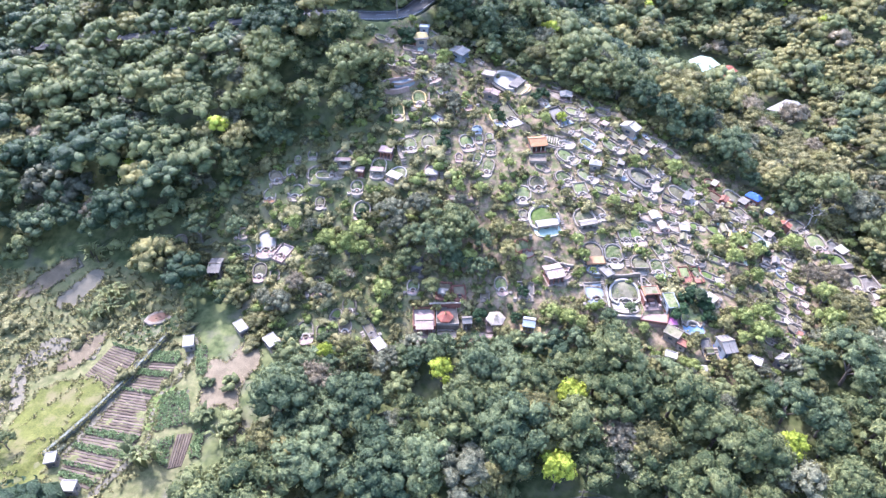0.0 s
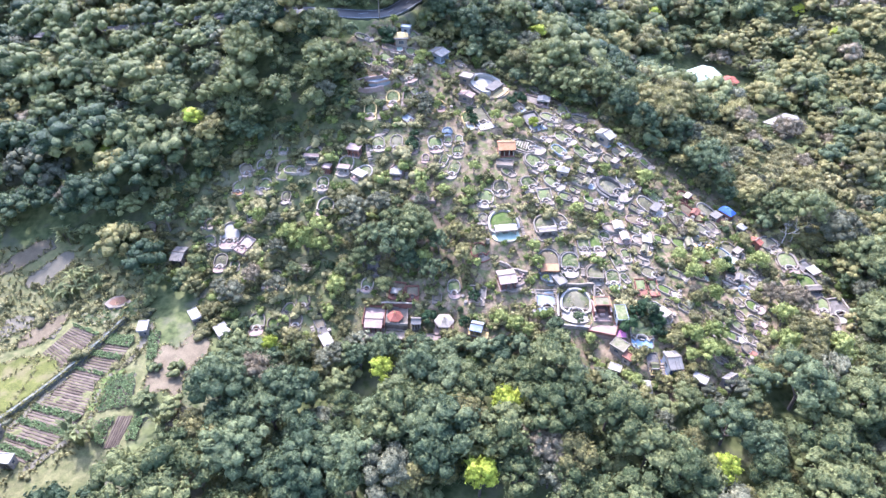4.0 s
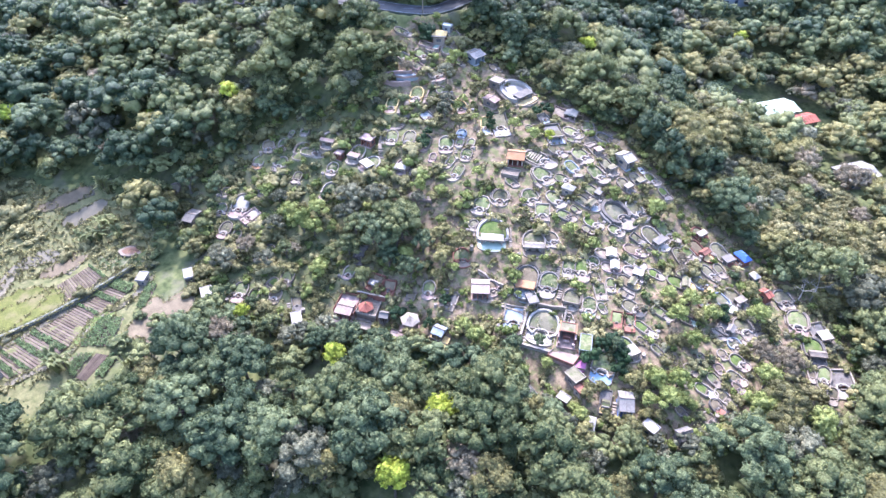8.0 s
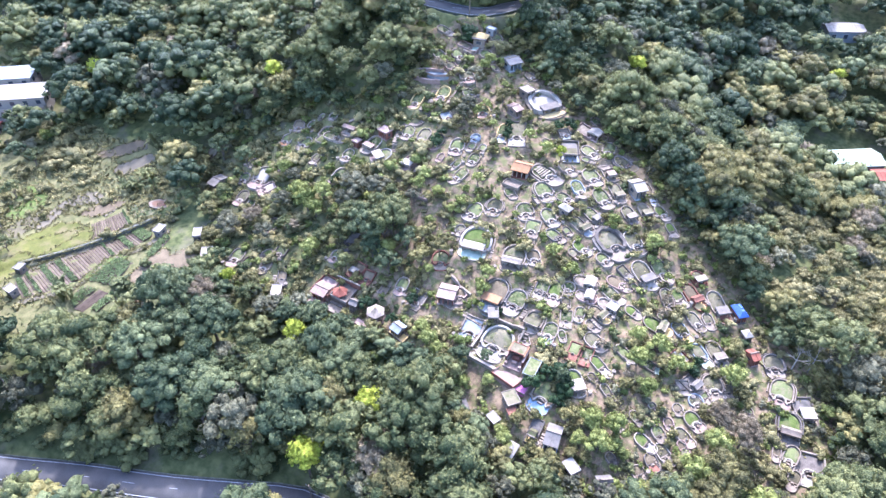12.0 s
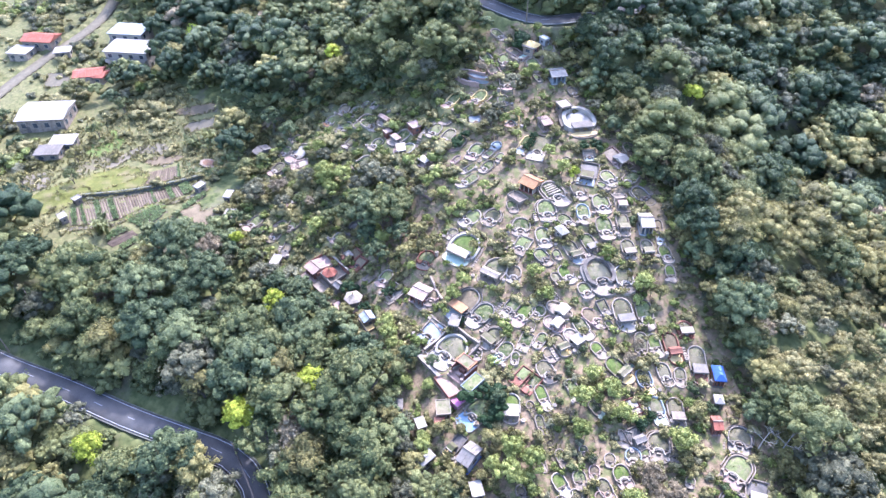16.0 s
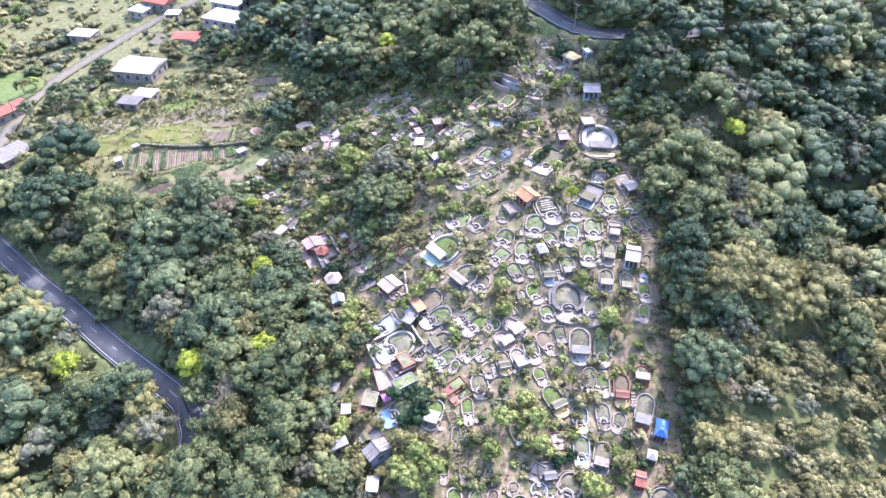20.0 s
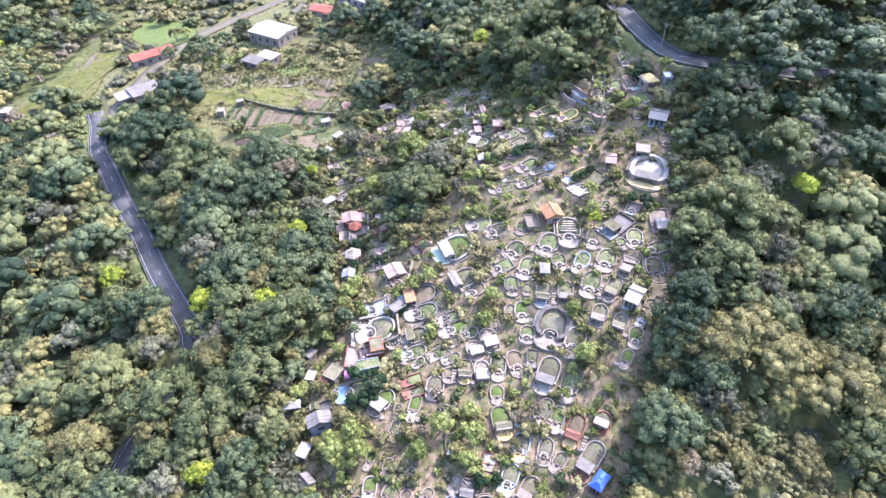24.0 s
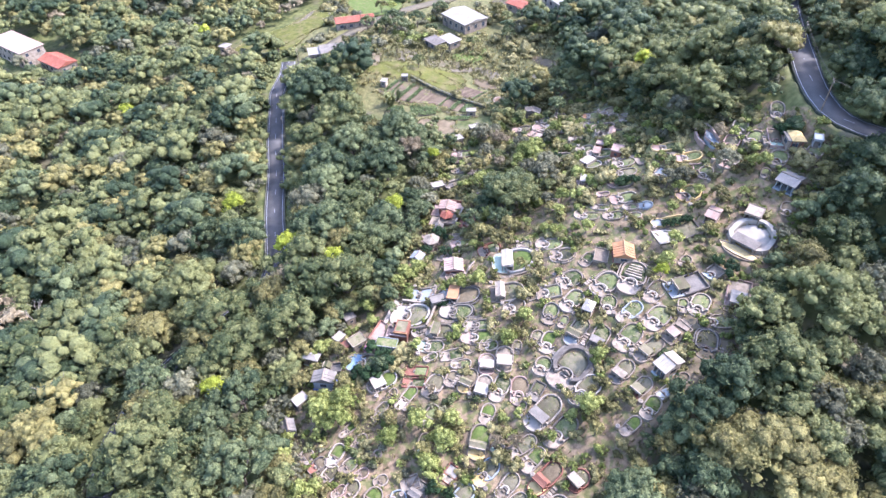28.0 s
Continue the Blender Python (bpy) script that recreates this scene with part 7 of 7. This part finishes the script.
DEADWOOD = material("pale_dead_wood", (0.20, 0.17, 0.13), (0.38, 0.34, 0.28), scale=1.5, bump=0.3)
for x, y, tall, seed in ((60.5, 15.0, 11.5, 1), (65.0, 24.0, 11.0, 2), (92.5, 123.5, 8.0, 3), (89.5, 121.5, 7.0, 4), (46.0, 2.0, 11.0, 5)):
    dead_tree(x, y, tall, seed)


def cable(one, two, sag, label):
    """A power cable that hangs between two poles."""
    pts = []
    a, b = Vector((*one, height(*one) + 7.2)), Vector((*two, height(*two) + 7.2))
    for k in range(13):
        t = k / 12
        p = a.lerp(b, t)
        pts.append((p.x, p.y, p.z - sag * 4 * t * (1 - t)))
    ob = thing("power_cable", 0, 0, 0, 0, label, "cable", "power cables")
    part("wire", sweep(pts, [(-0.025, -0.025), (-0.025, 0.025), (0.025, 0.025), (0.025, -0.025)]), DARK, ob)


for one, two in (((-12.2, 169.8), (-37.6, 168.1)), ((-12.2, 169.8), (-2.5, 190.0)), ((64.6, 45.5), (24.0, 54.0))):
    cable(one, two, 0.8, "thin black power cable slung between utility poles")


# ---- trees and bushes among the tombs ----
def hedge_ball(x, y, r, tall):
    ob = thing("clipped_bush", x, y, height(x, y), 0, "dark green clipped round bush beside a tomb", "bush", "clipped bushes")
    v, f = crown(int(x * 10) % 97, r, tall, 260, 0.14, 7, 0.0)
    o = new("leaves", mesh_np("leaves", v, f, HEDGE))
    o.parent = ob
    part("stem", tube((0, 0, -0.2), (0, 0, tall * 0.5), 0.08, 0.05, 6), BARK, ob)


for x, y, r, tall in ((73.1, 108.5, 1.3, 2.2), (73.7, 111.2, 1.1, 1.9), (54.2, 88.8, 1.7, 3.0), (50.2, 92.6, 1.9, 3.4), (48.8, 90.0, 1.9, 3.2), (52.4, 94.0, 2.0, 3.4), (35.3, 100.7, 1.2, 2.2),
                      (54.6, 91.8, 1.9, 3.2), (24.0, 151.2, 1.5, 2.6), (25.9, 153.3, 1.7, 3.0), (14.6, 143.5, 1.2, 2.0), (13.5, 145.6, 1.2, 2.0), (14.6, 141.9, 1.1, 1.8), (0.4, 132.4, 1.6, 2.0), (0.5, 135.0, 1.4, 2.2), (17.1, 96.4, 1.5, 2.6),
                      (7.6, 92.4, 1.8, 3.4), (15.3, 91.3, 1.4, 2.6), (-18.9, 116.5, 1.3, 2.0), (-9.3, 165.1, 2.4, 3.4), (-9.0, 163.1, 2.0, 3.0)):
    hedge_ball(x, y, r, tall)
for kind, x, y, size, which in (
        ("mid", -7.8, 103.5, 0.8, 0), ("dark", -3.6, 108.0, 0.9, 0), ("mid", 2.8, 111.2, 0.9, 2), ("dark", 2.4, 102.4, 0.9, 1),
        ("dark", 8.7, 107.0, 0.8, 0), ("grey", 16.9, 107.6, 0.7, 0), ("mid", -2.4, 98.2, 0.7, 1), ("mid", 10.8, 113.4, 0.6, 1),
        ("mid", 2.7, 106.8, 1.0, 0), ("olive", -19.2, 95.9, 0.6, 0), ("brown", -21.1, 101.3, 0.6, 0), ("fresh", -18.9, 111.2, 1.0, 0),
        ("fresh", -21.3, 107.6, 0.9, 0), ("brown", -34.7, 94.7, 0.8, 0), ("grey", -26.0, 96.7, 0.7, 0), ("grey", -9.9, 113.8, 0.6, 1),
        ("mid", -2.1, 116.4, 0.6, 1), ("grey", 3.9, 117.3, 0.5, 0), ("grey", 9.9, 101.9, 0.6, 0), ("mid", 17.3, 102.9, 0.5, 1)):
    tree(kind, x, y, size, (x * 37 + y * 11) % 360, "trees among the tombs", "", which)
for kind, x, y, size, which in (
        ("fresh", 8.8, 120.0, 0.7, 0), ("fresh", 15.0, 119.6, 0.6, 0), ("fresh", 15.6, 126.5, 0.7, 0), ("mid", 21.8, 124.6, 0.4, 1),
        ("grey", 24.9, 114.3, 0.5, 1), ("grey", 28.3, 119.2, 0.45, 0), ("mid", 27.6, 122.4, 0.4, 1), ("fresh", 29.5, 106.5, 0.8, 0),
        ("fresh", 30.4, 102.8, 0.8, 0), ("mid", 32.1, 99.4, 0.4, 1), ("olive", 37.2, 109.6, 0.45, 1), ("fresh", 39.4, 117.6, 0.8, 0),
        ("olive", 42.7, 116.0, 0.5, 1), ("olive", 39.2, 128.7, 0.45, 1), ("grey", 39.8, 131.1, 0.4, 1), ("fresh", 46.9, 131.8, 0.7, 0),
        ("olive", 44.6, 132.0, 0.35, 1), ("fresh", 56.6, 131.2, 1.0, 0), ("grey", 58.3, 131.7, 0.5, 0), ("fresh", 61.8, 109.0, 0.8, 0)):
    tree(kind, x, y, size, (x * 37 + y * 11) % 360, "trees among the tombs", "", which)
for kind, x, y, size, which in (
        ("fresh", 66.0, 108.8, 1.0, 0), ("mid", 65.3, 106.4, 0.5, 1), ("mid", 68.7, 105.9, 0.6, 0), ("fresh", 70.4, 107.1, 0.9, 0),
        ("olive", 61.9, 106.9, 0.45, 0), ("mid", 61.1, 88.3, 0.7, 0), ("fresh", 65.2, 88.9, 1.1, 0), ("mid", 63.0, 85.5, 0.7, 1),
        ("mid", 66.2, 86.3, 0.8, 0), ("grey", 57.3, 86.9, 0.6, 0), ("grey", 63.5, 97.9, 0.45, 0), ("olive", 67.3, 99.3, 0.4, 1),
        ("brown", 63.2, 100.3, 0.4, 0), ("mid", 40.8, 86.9, 0.6, 1), ("mid", 36.2, 84.0, 0.9, 0), ("dark", 38.5, 90.2, 0.5, 1),
        ("dark", 33.7, 88.1, 0.8, 1), ("brown", 63.7, 120.4, 0.5, 0), ("brown", 64.2, 117.3, 0.5, 0), ("olive", 54.8, 114.7, 0.4, 1)):
    tree(kind, x, y, size, (x * 37 + y * 11) % 360, "trees among the tombs", "", which)
for kind, x, y, size, which in (
        ("brown", 56.4, 103.7, 0.35, 0), ("fresh", 59.7, 117.4, 0.45, 0), ("fresh", 25.4, 142.1, 0.8, 0), ("lime", 29.5, 141.1, 0.54, 0),
        ("olive", 14.4, 135.2, 0.5, 1), ("mid", 76.9, 118.2, 0.6, 1), ("grey", 78.8, 118.0, 0.6, 0), ("olive", 53.0, 131.4, 0.35, 1),
        ("fresh", 61.9, 125.9, 0.5, 0), ("grey", 59.9, 132.8, 0.6, 1), ("mid", 47.4, 79.5, 0.6, 1), ("olive", 49.7, 82.5, 0.6, 0),
        ("fresh", 48.9, 78.3, 0.8, 0), ("olive", 58.0, 78.0, 0.7, 0), ("mid", 58.9, 74.1, 0.9, 0), ("olive", 62.8, 82.1, 0.5, 1),
        ("fresh", 61.1, 88.1, 1.0, 0), ("fresh", 63.8, 84.8, 1.1, 0), ("mid", 60.4, 84.3, 0.7, 0), ("fresh", 67.2, 99.1, 0.9, 0)):
    tree(kind, x, y, size, (x * 37 + y * 11) % 360, "trees among the tombs", "", which)
for kind, x, y, size, which in (
        ("fresh", 63.7, 103.5, 1.0, 0), ("grey", 67.8, 105.6, 0.5, 0), ("olive", 68.7, 115.4, 0.5, 1), ("fresh", 80.2, 110.5, 1.1, 0),
        ("olive", 82.5, 108.8, 0.5, 0), ("brown", 80.6, 101.0, 0.7, 0), ("brown", 84.8, 99.3, 0.9, 0), ("mid", 81.3, 95.3, 0.9, 0),
        ("mid", 79.8, 88.4, 1.0, 1), ("grey", 83.5, 90.0, 0.9, 0), ("mid", 90.0, 88.8, 1.1, 0), ("grey", 82.7, 85.2, 0.9, 0),
        ("mid", 68.3, 85.7, 0.5, 1), ("olive", 60.4, 81.8, 0.5, 1), ("fresh", 72.5, 81.3, 0.9, 0), ("mid", 68.9, 80.4, 0.6, 1),
        ("fresh", -22.0, 108.1, 1.1, 0), ("fresh", -26.1, 110.2, 0.9, 0), ("fresh", -18.2, 107.1, 0.9, 0), ("brown", -32.4, 99.4, 0.8, 0)):
    tree(kind, x, y, size, (x * 37 + y * 11) % 360, "trees among the tombs", "", which)
for kind, x, y, size, which in (
        ("grey", -35.1, 93.8, 0.9, 0), ("grey", -38.9, 96.9, 0.7, 1), ("mid", -22.7, 100.7, 0.6, 0), ("mid", -11.6, 101.5, 0.7, 1),
        ("fresh", -12.7, 98.1, 0.9, 0), ("grey", -28.2, 106.1, 0.7, 0), ("mid", 3.2, 108.9, 1.1, 2), ("dark", -0.5, 105.3, 1.1, 0),
        ("mid", 5.6, 103.9, 1.1, 0), ("mid", -1.8, 111.2, 0.9, 0), ("dark", 8.0, 100.7, 0.9, 0), ("grey", -10.6, 110.8, 0.9, 0),
        ("grey", -12.0, 114.7, 0.9, 0), ("grey", -5.6, 115.4, 0.9, 0), ("mid", -8.0, 108.4, 0.8, 0), ("dark", -7.9, 103.7, 0.7, 1),
        ("grey", 12.1, 109.9, 0.7, 0), ("grey", 14.3, 104.4, 0.8, 0), ("olive", 17.1, 109.9, 0.6, 0), ("mid", 26.0, 89.2, 1.0, 0)):
    tree(kind, x, y, size, (x * 37 + y * 11) % 360, "trees among the tombs", "", which)
for kind, x, y, size, which in (
        ("mid", 22.9, 91.3, 0.8, 1), ("mid", 28.3, 88.5, 0.8, 0), ("grey", 14.2, 101.1, 0.7, 1), ("grey", 7.2, 118.0, 0.5, 0),
        ("fresh", 3.4, 120.1, 0.7, 0), ("mid", 10.7, 142.6, 0.6, 0), ("mid", 5.1, 144.0, 0.7, 1), ("grey", 2.9, 141.7, 0.6, 0),
        ("fresh", 0.1, 159.5, 0.7, 0), ("mid", 13.7, 117.7, 0.5, 1), ("mid", -46.2, 102.9, 0.7, 1), ("mid", -47.2, 98.6, 0.7, 0),
        ("mid", -55.0, 100.2, 0.8, 0), ("dark", -56.2, 113.4, 0.9, 0), ("dark", -47.1, 113.4, 0.8, 1), ("grey", -61.5, 105.3, 0.7, 0),
        ("fresh", -34.4, 114.5, 0.8, 0), ("mid", -26.0, 126.5, 0.5, 1), ("olive", -27.1, 121.4, 0.5, 1), ("grey", -30.3, 113.4, 0.6, 0)):
    tree(kind, x, y, size, (x * 37 + y * 11) % 360, "trees among the tombs", "", which)
for kind, x, y, size, which in (
        ("dark", 53.2, 92.8, 0.6, 1), ("fresh", 44.6, 115.4, 0.8, 0), ("grey", -0.0, 152.3, 0.7, 0), ("fresh", -0.3, 157.6, 0.7, 0),
        ("brown", -10.5, 151.4, 0.6, 0), ("mid", 5.8, 147.6, 0.6, 0), ("olive", 8.7, 151.2, 0.7, 0), ("mid", 6.5, 156.0, 0.5, 1),
        ("mid", 10.0, 166.5, 0.6, 1), ("grey", 2.7, 144.5, 0.6, 0), ("grey", 7.5, 139.2, 0.6, 0), ("fresh", 20.2, 143.3, 0.8, 0),
        ("olive", 16.7, 149.4, 0.5, 0), ("lime", 19.9, 57.9, 1.32, 0), ("lime", -0.3, 78.2, 1.0, 0),
        ("lime", -23.8, 82.2, 0.72, 0), ("lime", 4.8, 34.4, 1.2, 0), ("lime", -41.4, -33.1, 1.08, 0)):
    tree(kind, x, y, size, (x * 37 + y * 11) % 360, "trees among the tombs", "", which)
for kind, x, y, size, which in (
        ("lime", 31.4, 184.4, 1.08, 0), ("olive", 48.2, 159.5, 1.1, 0),
        ("olive", 47.5, 159.1, 1.2, 0), ("olive", 47.8, 172.3, 1.2, 0), ("lime", -74.2, 126.5, 0.96, 0), ("lime", 62.3, 61.8, 0.96, 0),
        ("lime", 24.1, 71.4, 1.2, 0),
        ("dark", -111.9, 42.2, 0.95, 0),
        ("dark", -105.3, 47.3, 0.9, 0), ("mid", -106.5, 40.3, 0.9, 0), ("dark", -108.6, 32.3, 0.8, 0), ("dark", -126.9, 57.3, 0.8, 0)):
    tree(kind, x, y, size, (x * 37 + y * 11) % 360, "trees among the tombs", "", which)
for kind, x, y, size, which in (
        ("dark", -115.4, 50.8, 0.8, 0), ("olive", -129.4, 30.9, 0.7, 0), ("fresh", -131.9, 34.7, 0.8, 0), ("olive", -150.9, 22.3, 0.8, 0),
        ("dark", -67.3, 25.4, 0.9, 0), ("mid", -85.8, 1.7, 0.8, 0), ("mid", -88.1, 3.0, 0.8, 0), ("mid", -64.5, 29.4, 0.9, 0),
        ("grey", -75.1, 41.2, 0.8, 0), ("mid", -106.8, 88.1, 0.7, 0), ("mid", -99.5, 76.7, 0.7, 0), ("olive", -90.5, 67.1, 0.7, 0),
        ("mid", -78.2, 62.1, 0.6, 0), ("olive", -86.9, 51.5, 0.6, 0)):
    tree(kind, x, y, size, (x * 37 + y * 11) % 360, "trees among the tombs", "", which)

SHRUBS = {"fresh": [crown(201, 1.15, 1.5, 52, 0.19, 5, 0.0), crown(202, 0.8, 1.1, 40, 0.17, 4, 0.0)], "mid": [crown(211, 1.2, 1.6, 52, 0.19, 5, 0.0), crown(212, 0.85, 1.2, 40, 0.17, 4, 0.0)],
          "olive": [crown(221, 1.1, 1.4, 52, 0.18, 5, 0.0)], "reed": [crown(231, 1.3, 1.4, 46, 0.15, 5, 0.0), crown(232, 1.0, 1.1, 36, 0.14, 4, 0.0)], "grey": [crown(241, 1.0, 1.3, 50, 0.18, 5, 0.0)]}


def undergrowth():
    rng = random.Random(77)
    heap, weeds = {}, []
    feet = np.array(FOOT)
    def clear(x, y, r):
        return (np.hypot(feet[:, 0] - x, feet[:, 1] - y) > feet[:, 2] + r).all()
    spots = []
    for _ in range(20000):
        x, y = rng.uniform(-66, 104), rng.uniform(74, 174)
        p = noise.noise(Vector((x * 0.09, y * 0.09, 7.7)))
        west = x < 4 and y < 138
        if rng.random() < (0.78 if west else 0.55 + 0.4 * (p > 0.0)):
            spots.append((x, y, 0.1))
    sx, sy = np.array([s[0] for s in spots]), np.array([s[1] for s in spots])
    ok = inside(sx, sy, HILL) & (away(sx, sy, TOP)[0] > 3.6)
    hz = ground(sx, sy)
    for (x, y, gap), o, z in zip(spots, ok, hz):
        if not o or not clear(x, y, gap - 0.2):
            continue
        q = rng.random()
        if q < (0.72 if west else 0.42 if x > 56 and y < 112 else 0.28):
            kind = "fresh" if q < 0.09 else "mid" if q < 0.11 else "reed" if q < 0.21 else "olive" if q < 0.32 else "grey" if q < 0.42 else "mid" if q < 0.62 else "fresh"
            v, f = rng.choice(SHRUBS[kind])
            mass = noise.noise(Vector((x * 0.07, y * 0.07, 7.7))) > 0.12
            if mass and kind in ("mid", "grey"):
                kind = "reed"
            s = (rng.uniform(0.5, 1.05) if x > 4 else rng.uniform(0.7, 1.5)) * (1.3 if mass else 1.0)
            if clear(x, y, s * 0.33):
                heap.setdefault(kind, []).append((v, f, x, y, z - 0.1, rng.uniform(0, 6.28), s))
                continue
        if west and q > 0.93 and clear(x, y, 1.3):
            kind = rng.choice(("fresh", "mid", "grey", "olive"))
            v, f = LIGHT[kind][0]
            heap.setdefault(kind, []).append((v, f, x, y, z - 0.1, rng.uniform(0, 6.28), rng.uniform(0.28, 0.48)))
            continue
        if q > 0.88:
            continue
        weeds.append((*WEED, x, y, z - 0.03, rng.uniform(0, 6.28), rng.uniform(0.5, 1.3)))
    rn = np.random.default_rng(31)
    hem = smooth_line(HILL + HILL[:1], 1.0)
    for hx, hy in hem:
        ex, ey = hx + rng.uniform(-3.2, 3.2), hy + rng.uniform(-3.2, 3.2)
        if rng.random() < 0.85 and clear(ex, ey, 1.0) and not any(inside([ex], [ey], plot)[0] for plot in PLOTS) and away([ex], [ey], TOP)[0][0] > 8:
            kind = rng.choice(("mid", "olive", "olive", "grey", "fresh", "dark"))
            v, f = LIGHT[kind][0]
            heap.setdefault(kind, []).append((v, f, ex, ey, height(ex, ey) - 0.4, rng.uniform(0, 6.28), rng.uniform(0.35, 0.75)))
    vx, vy = np.r_[rn.uniform(-235, -40, 2500), rn.uniform(-112, -66, 120)], np.r_[rn.uniform(-5, 130, 2500), rn.uniform(76, 106, 120)]
    ok = inside(vx, vy, VILLAGE) & (away(vx, vy, LOW)[0] > 4.2) & (away(vx, vy, FARM)[0] > 4.0)
    for plot in PLOTS:
        ok &= ~inside(vx, vy, plot)
    vz = ground(vx, vy)
    for x, y, z in zip(vx[ok], vy[ok], vz[ok]):
        if not clear(x, y, 0.6):
            continue
        p = noise.noise(Vector((x * 0.05, y * 0.05, 2.2)))
        if -112 < x < -60 and y > 66 and rng.random() < 0.55:
            continue
        if p < -0.2 and x < -112 and rng.random() < 0.7:
            continue
        kind = rng.choice(("fresh", "mid", "grey", "reed") if p > 0.12 else ("olive", "reed", "reed", "grey"))
        if x > -112 and y > 72 and x < -60:
            kind = rng.choice(("reed", "reed", "olive"))
        v, f = rng.choice(SHRUBS[kind])
        heap.setdefault(kind, []).append((v, f, x, y, z - 0.1, rng.uniform(0, 6.28), (rng.uniform(0.8, 2.4) if x < -95 or y < 44 else rng.uniform(0.5, 1.6)) * (1.0 if p > -0.1 else 0.65)))
    gx, gy = rn.uniform(-112, -44, 3600), rn.uniform(44, 112, 3600)
    ok = inside(gx, gy, VILLAGE) & (away(gx, gy, FARM)[0] > 3)
    for plot in PLOTS:
        ok &= ~inside(gx, gy, plot)
    for x, y, z in zip(gx[ok], gy[ok], ground(gx[ok], gy[ok])):
        weeds.append((*WEED, x, y, z - 0.03, rng.uniform(0, 6.28), rng.uniform(0.9, 2.0)))
    names = {"fresh": "bright_shrubs", "mid": "green_shrubs", "dark": "dark_shrubs", "olive": "olive_shrubs", "reed": "dry_reeds", "grey": "grey_green_shrubs"}
    for kind, pieces in heap.items():
        stuff(names[kind], pieces, LEAF[kind], names[kind].replace("_", " ") + " growing wild between the tombs and plots", "shrubs")
    ex, ey = np.array([p[0] for p in EDGE_TUFTS]), np.array([p[1] for p in EDGE_TUFTS])
    for x, y, z in zip(ex, ey, ground(ex, ey)):
        weeds.append((*WEED, x, y, z - 0.02, rng.uniform(0, 6.28), rng.uniform(0.5, 1.3)))
    for ob, px, py, mound, size in MOUND_TUFTS:
        m = ob.matrix_basis
        w = m @ Vector((px, py, 0))
        z = height(w.x, w.y) + 0.3
        if mound != "green":
            weeds.append((*WEED, w.x, w.y, z - 0.1, size * 9, size * 0.7))
    stuff("weeds", weeds[::2], LEAF["olive"], "low olive weeds and grass tufts between the tombs", "weeds")
    stuff("grass_tufts", weeds[1::2], LEAF["reed"], "dry yellow-green grass tufts between the tombs", "grass")


undergrowth()


def banana(x, y, tall, leaf_kind="mid", blades=16, radius=2.6, label="banana plant with long arching green leaves", name="banana_plant"):
    ob = thing(name, x, y, height(x, y), 0, label, "plant")
    v, f = fan(int(abs(x) * 7), radius, tall * 1.3, blades, 0.34)
    o = new("leaves", mesh_np("leaves", v, f, LEAF[leaf_kind]))
    o.parent = ob
    part("stem", tube((0, 0, -0.2), (0, 0, tall * 0.55), 0.16, 0.1, 7), BARK, ob)


for x, y, tall in ((-76.7, 94.3, 3.0), (-75.2, 95.4, 3.2), (-73.0, 96.4, 3.0), (-74.6, 99.9, 2.8), (-72.9, 100.5, 3.0), (-68.3, 97.7, 2.8), (-53.2, 59.4, 4.2), (-52.1, 60.6, 4.0), (-55.3, 61.1, 3.4), (-81.3, 110.2, 3.4), (-79.8, 109.2, 3.0), (-44.9, 69.4, 2.6), (-40.8, 65.4, 3.0)):
    banana(x, y, tall)
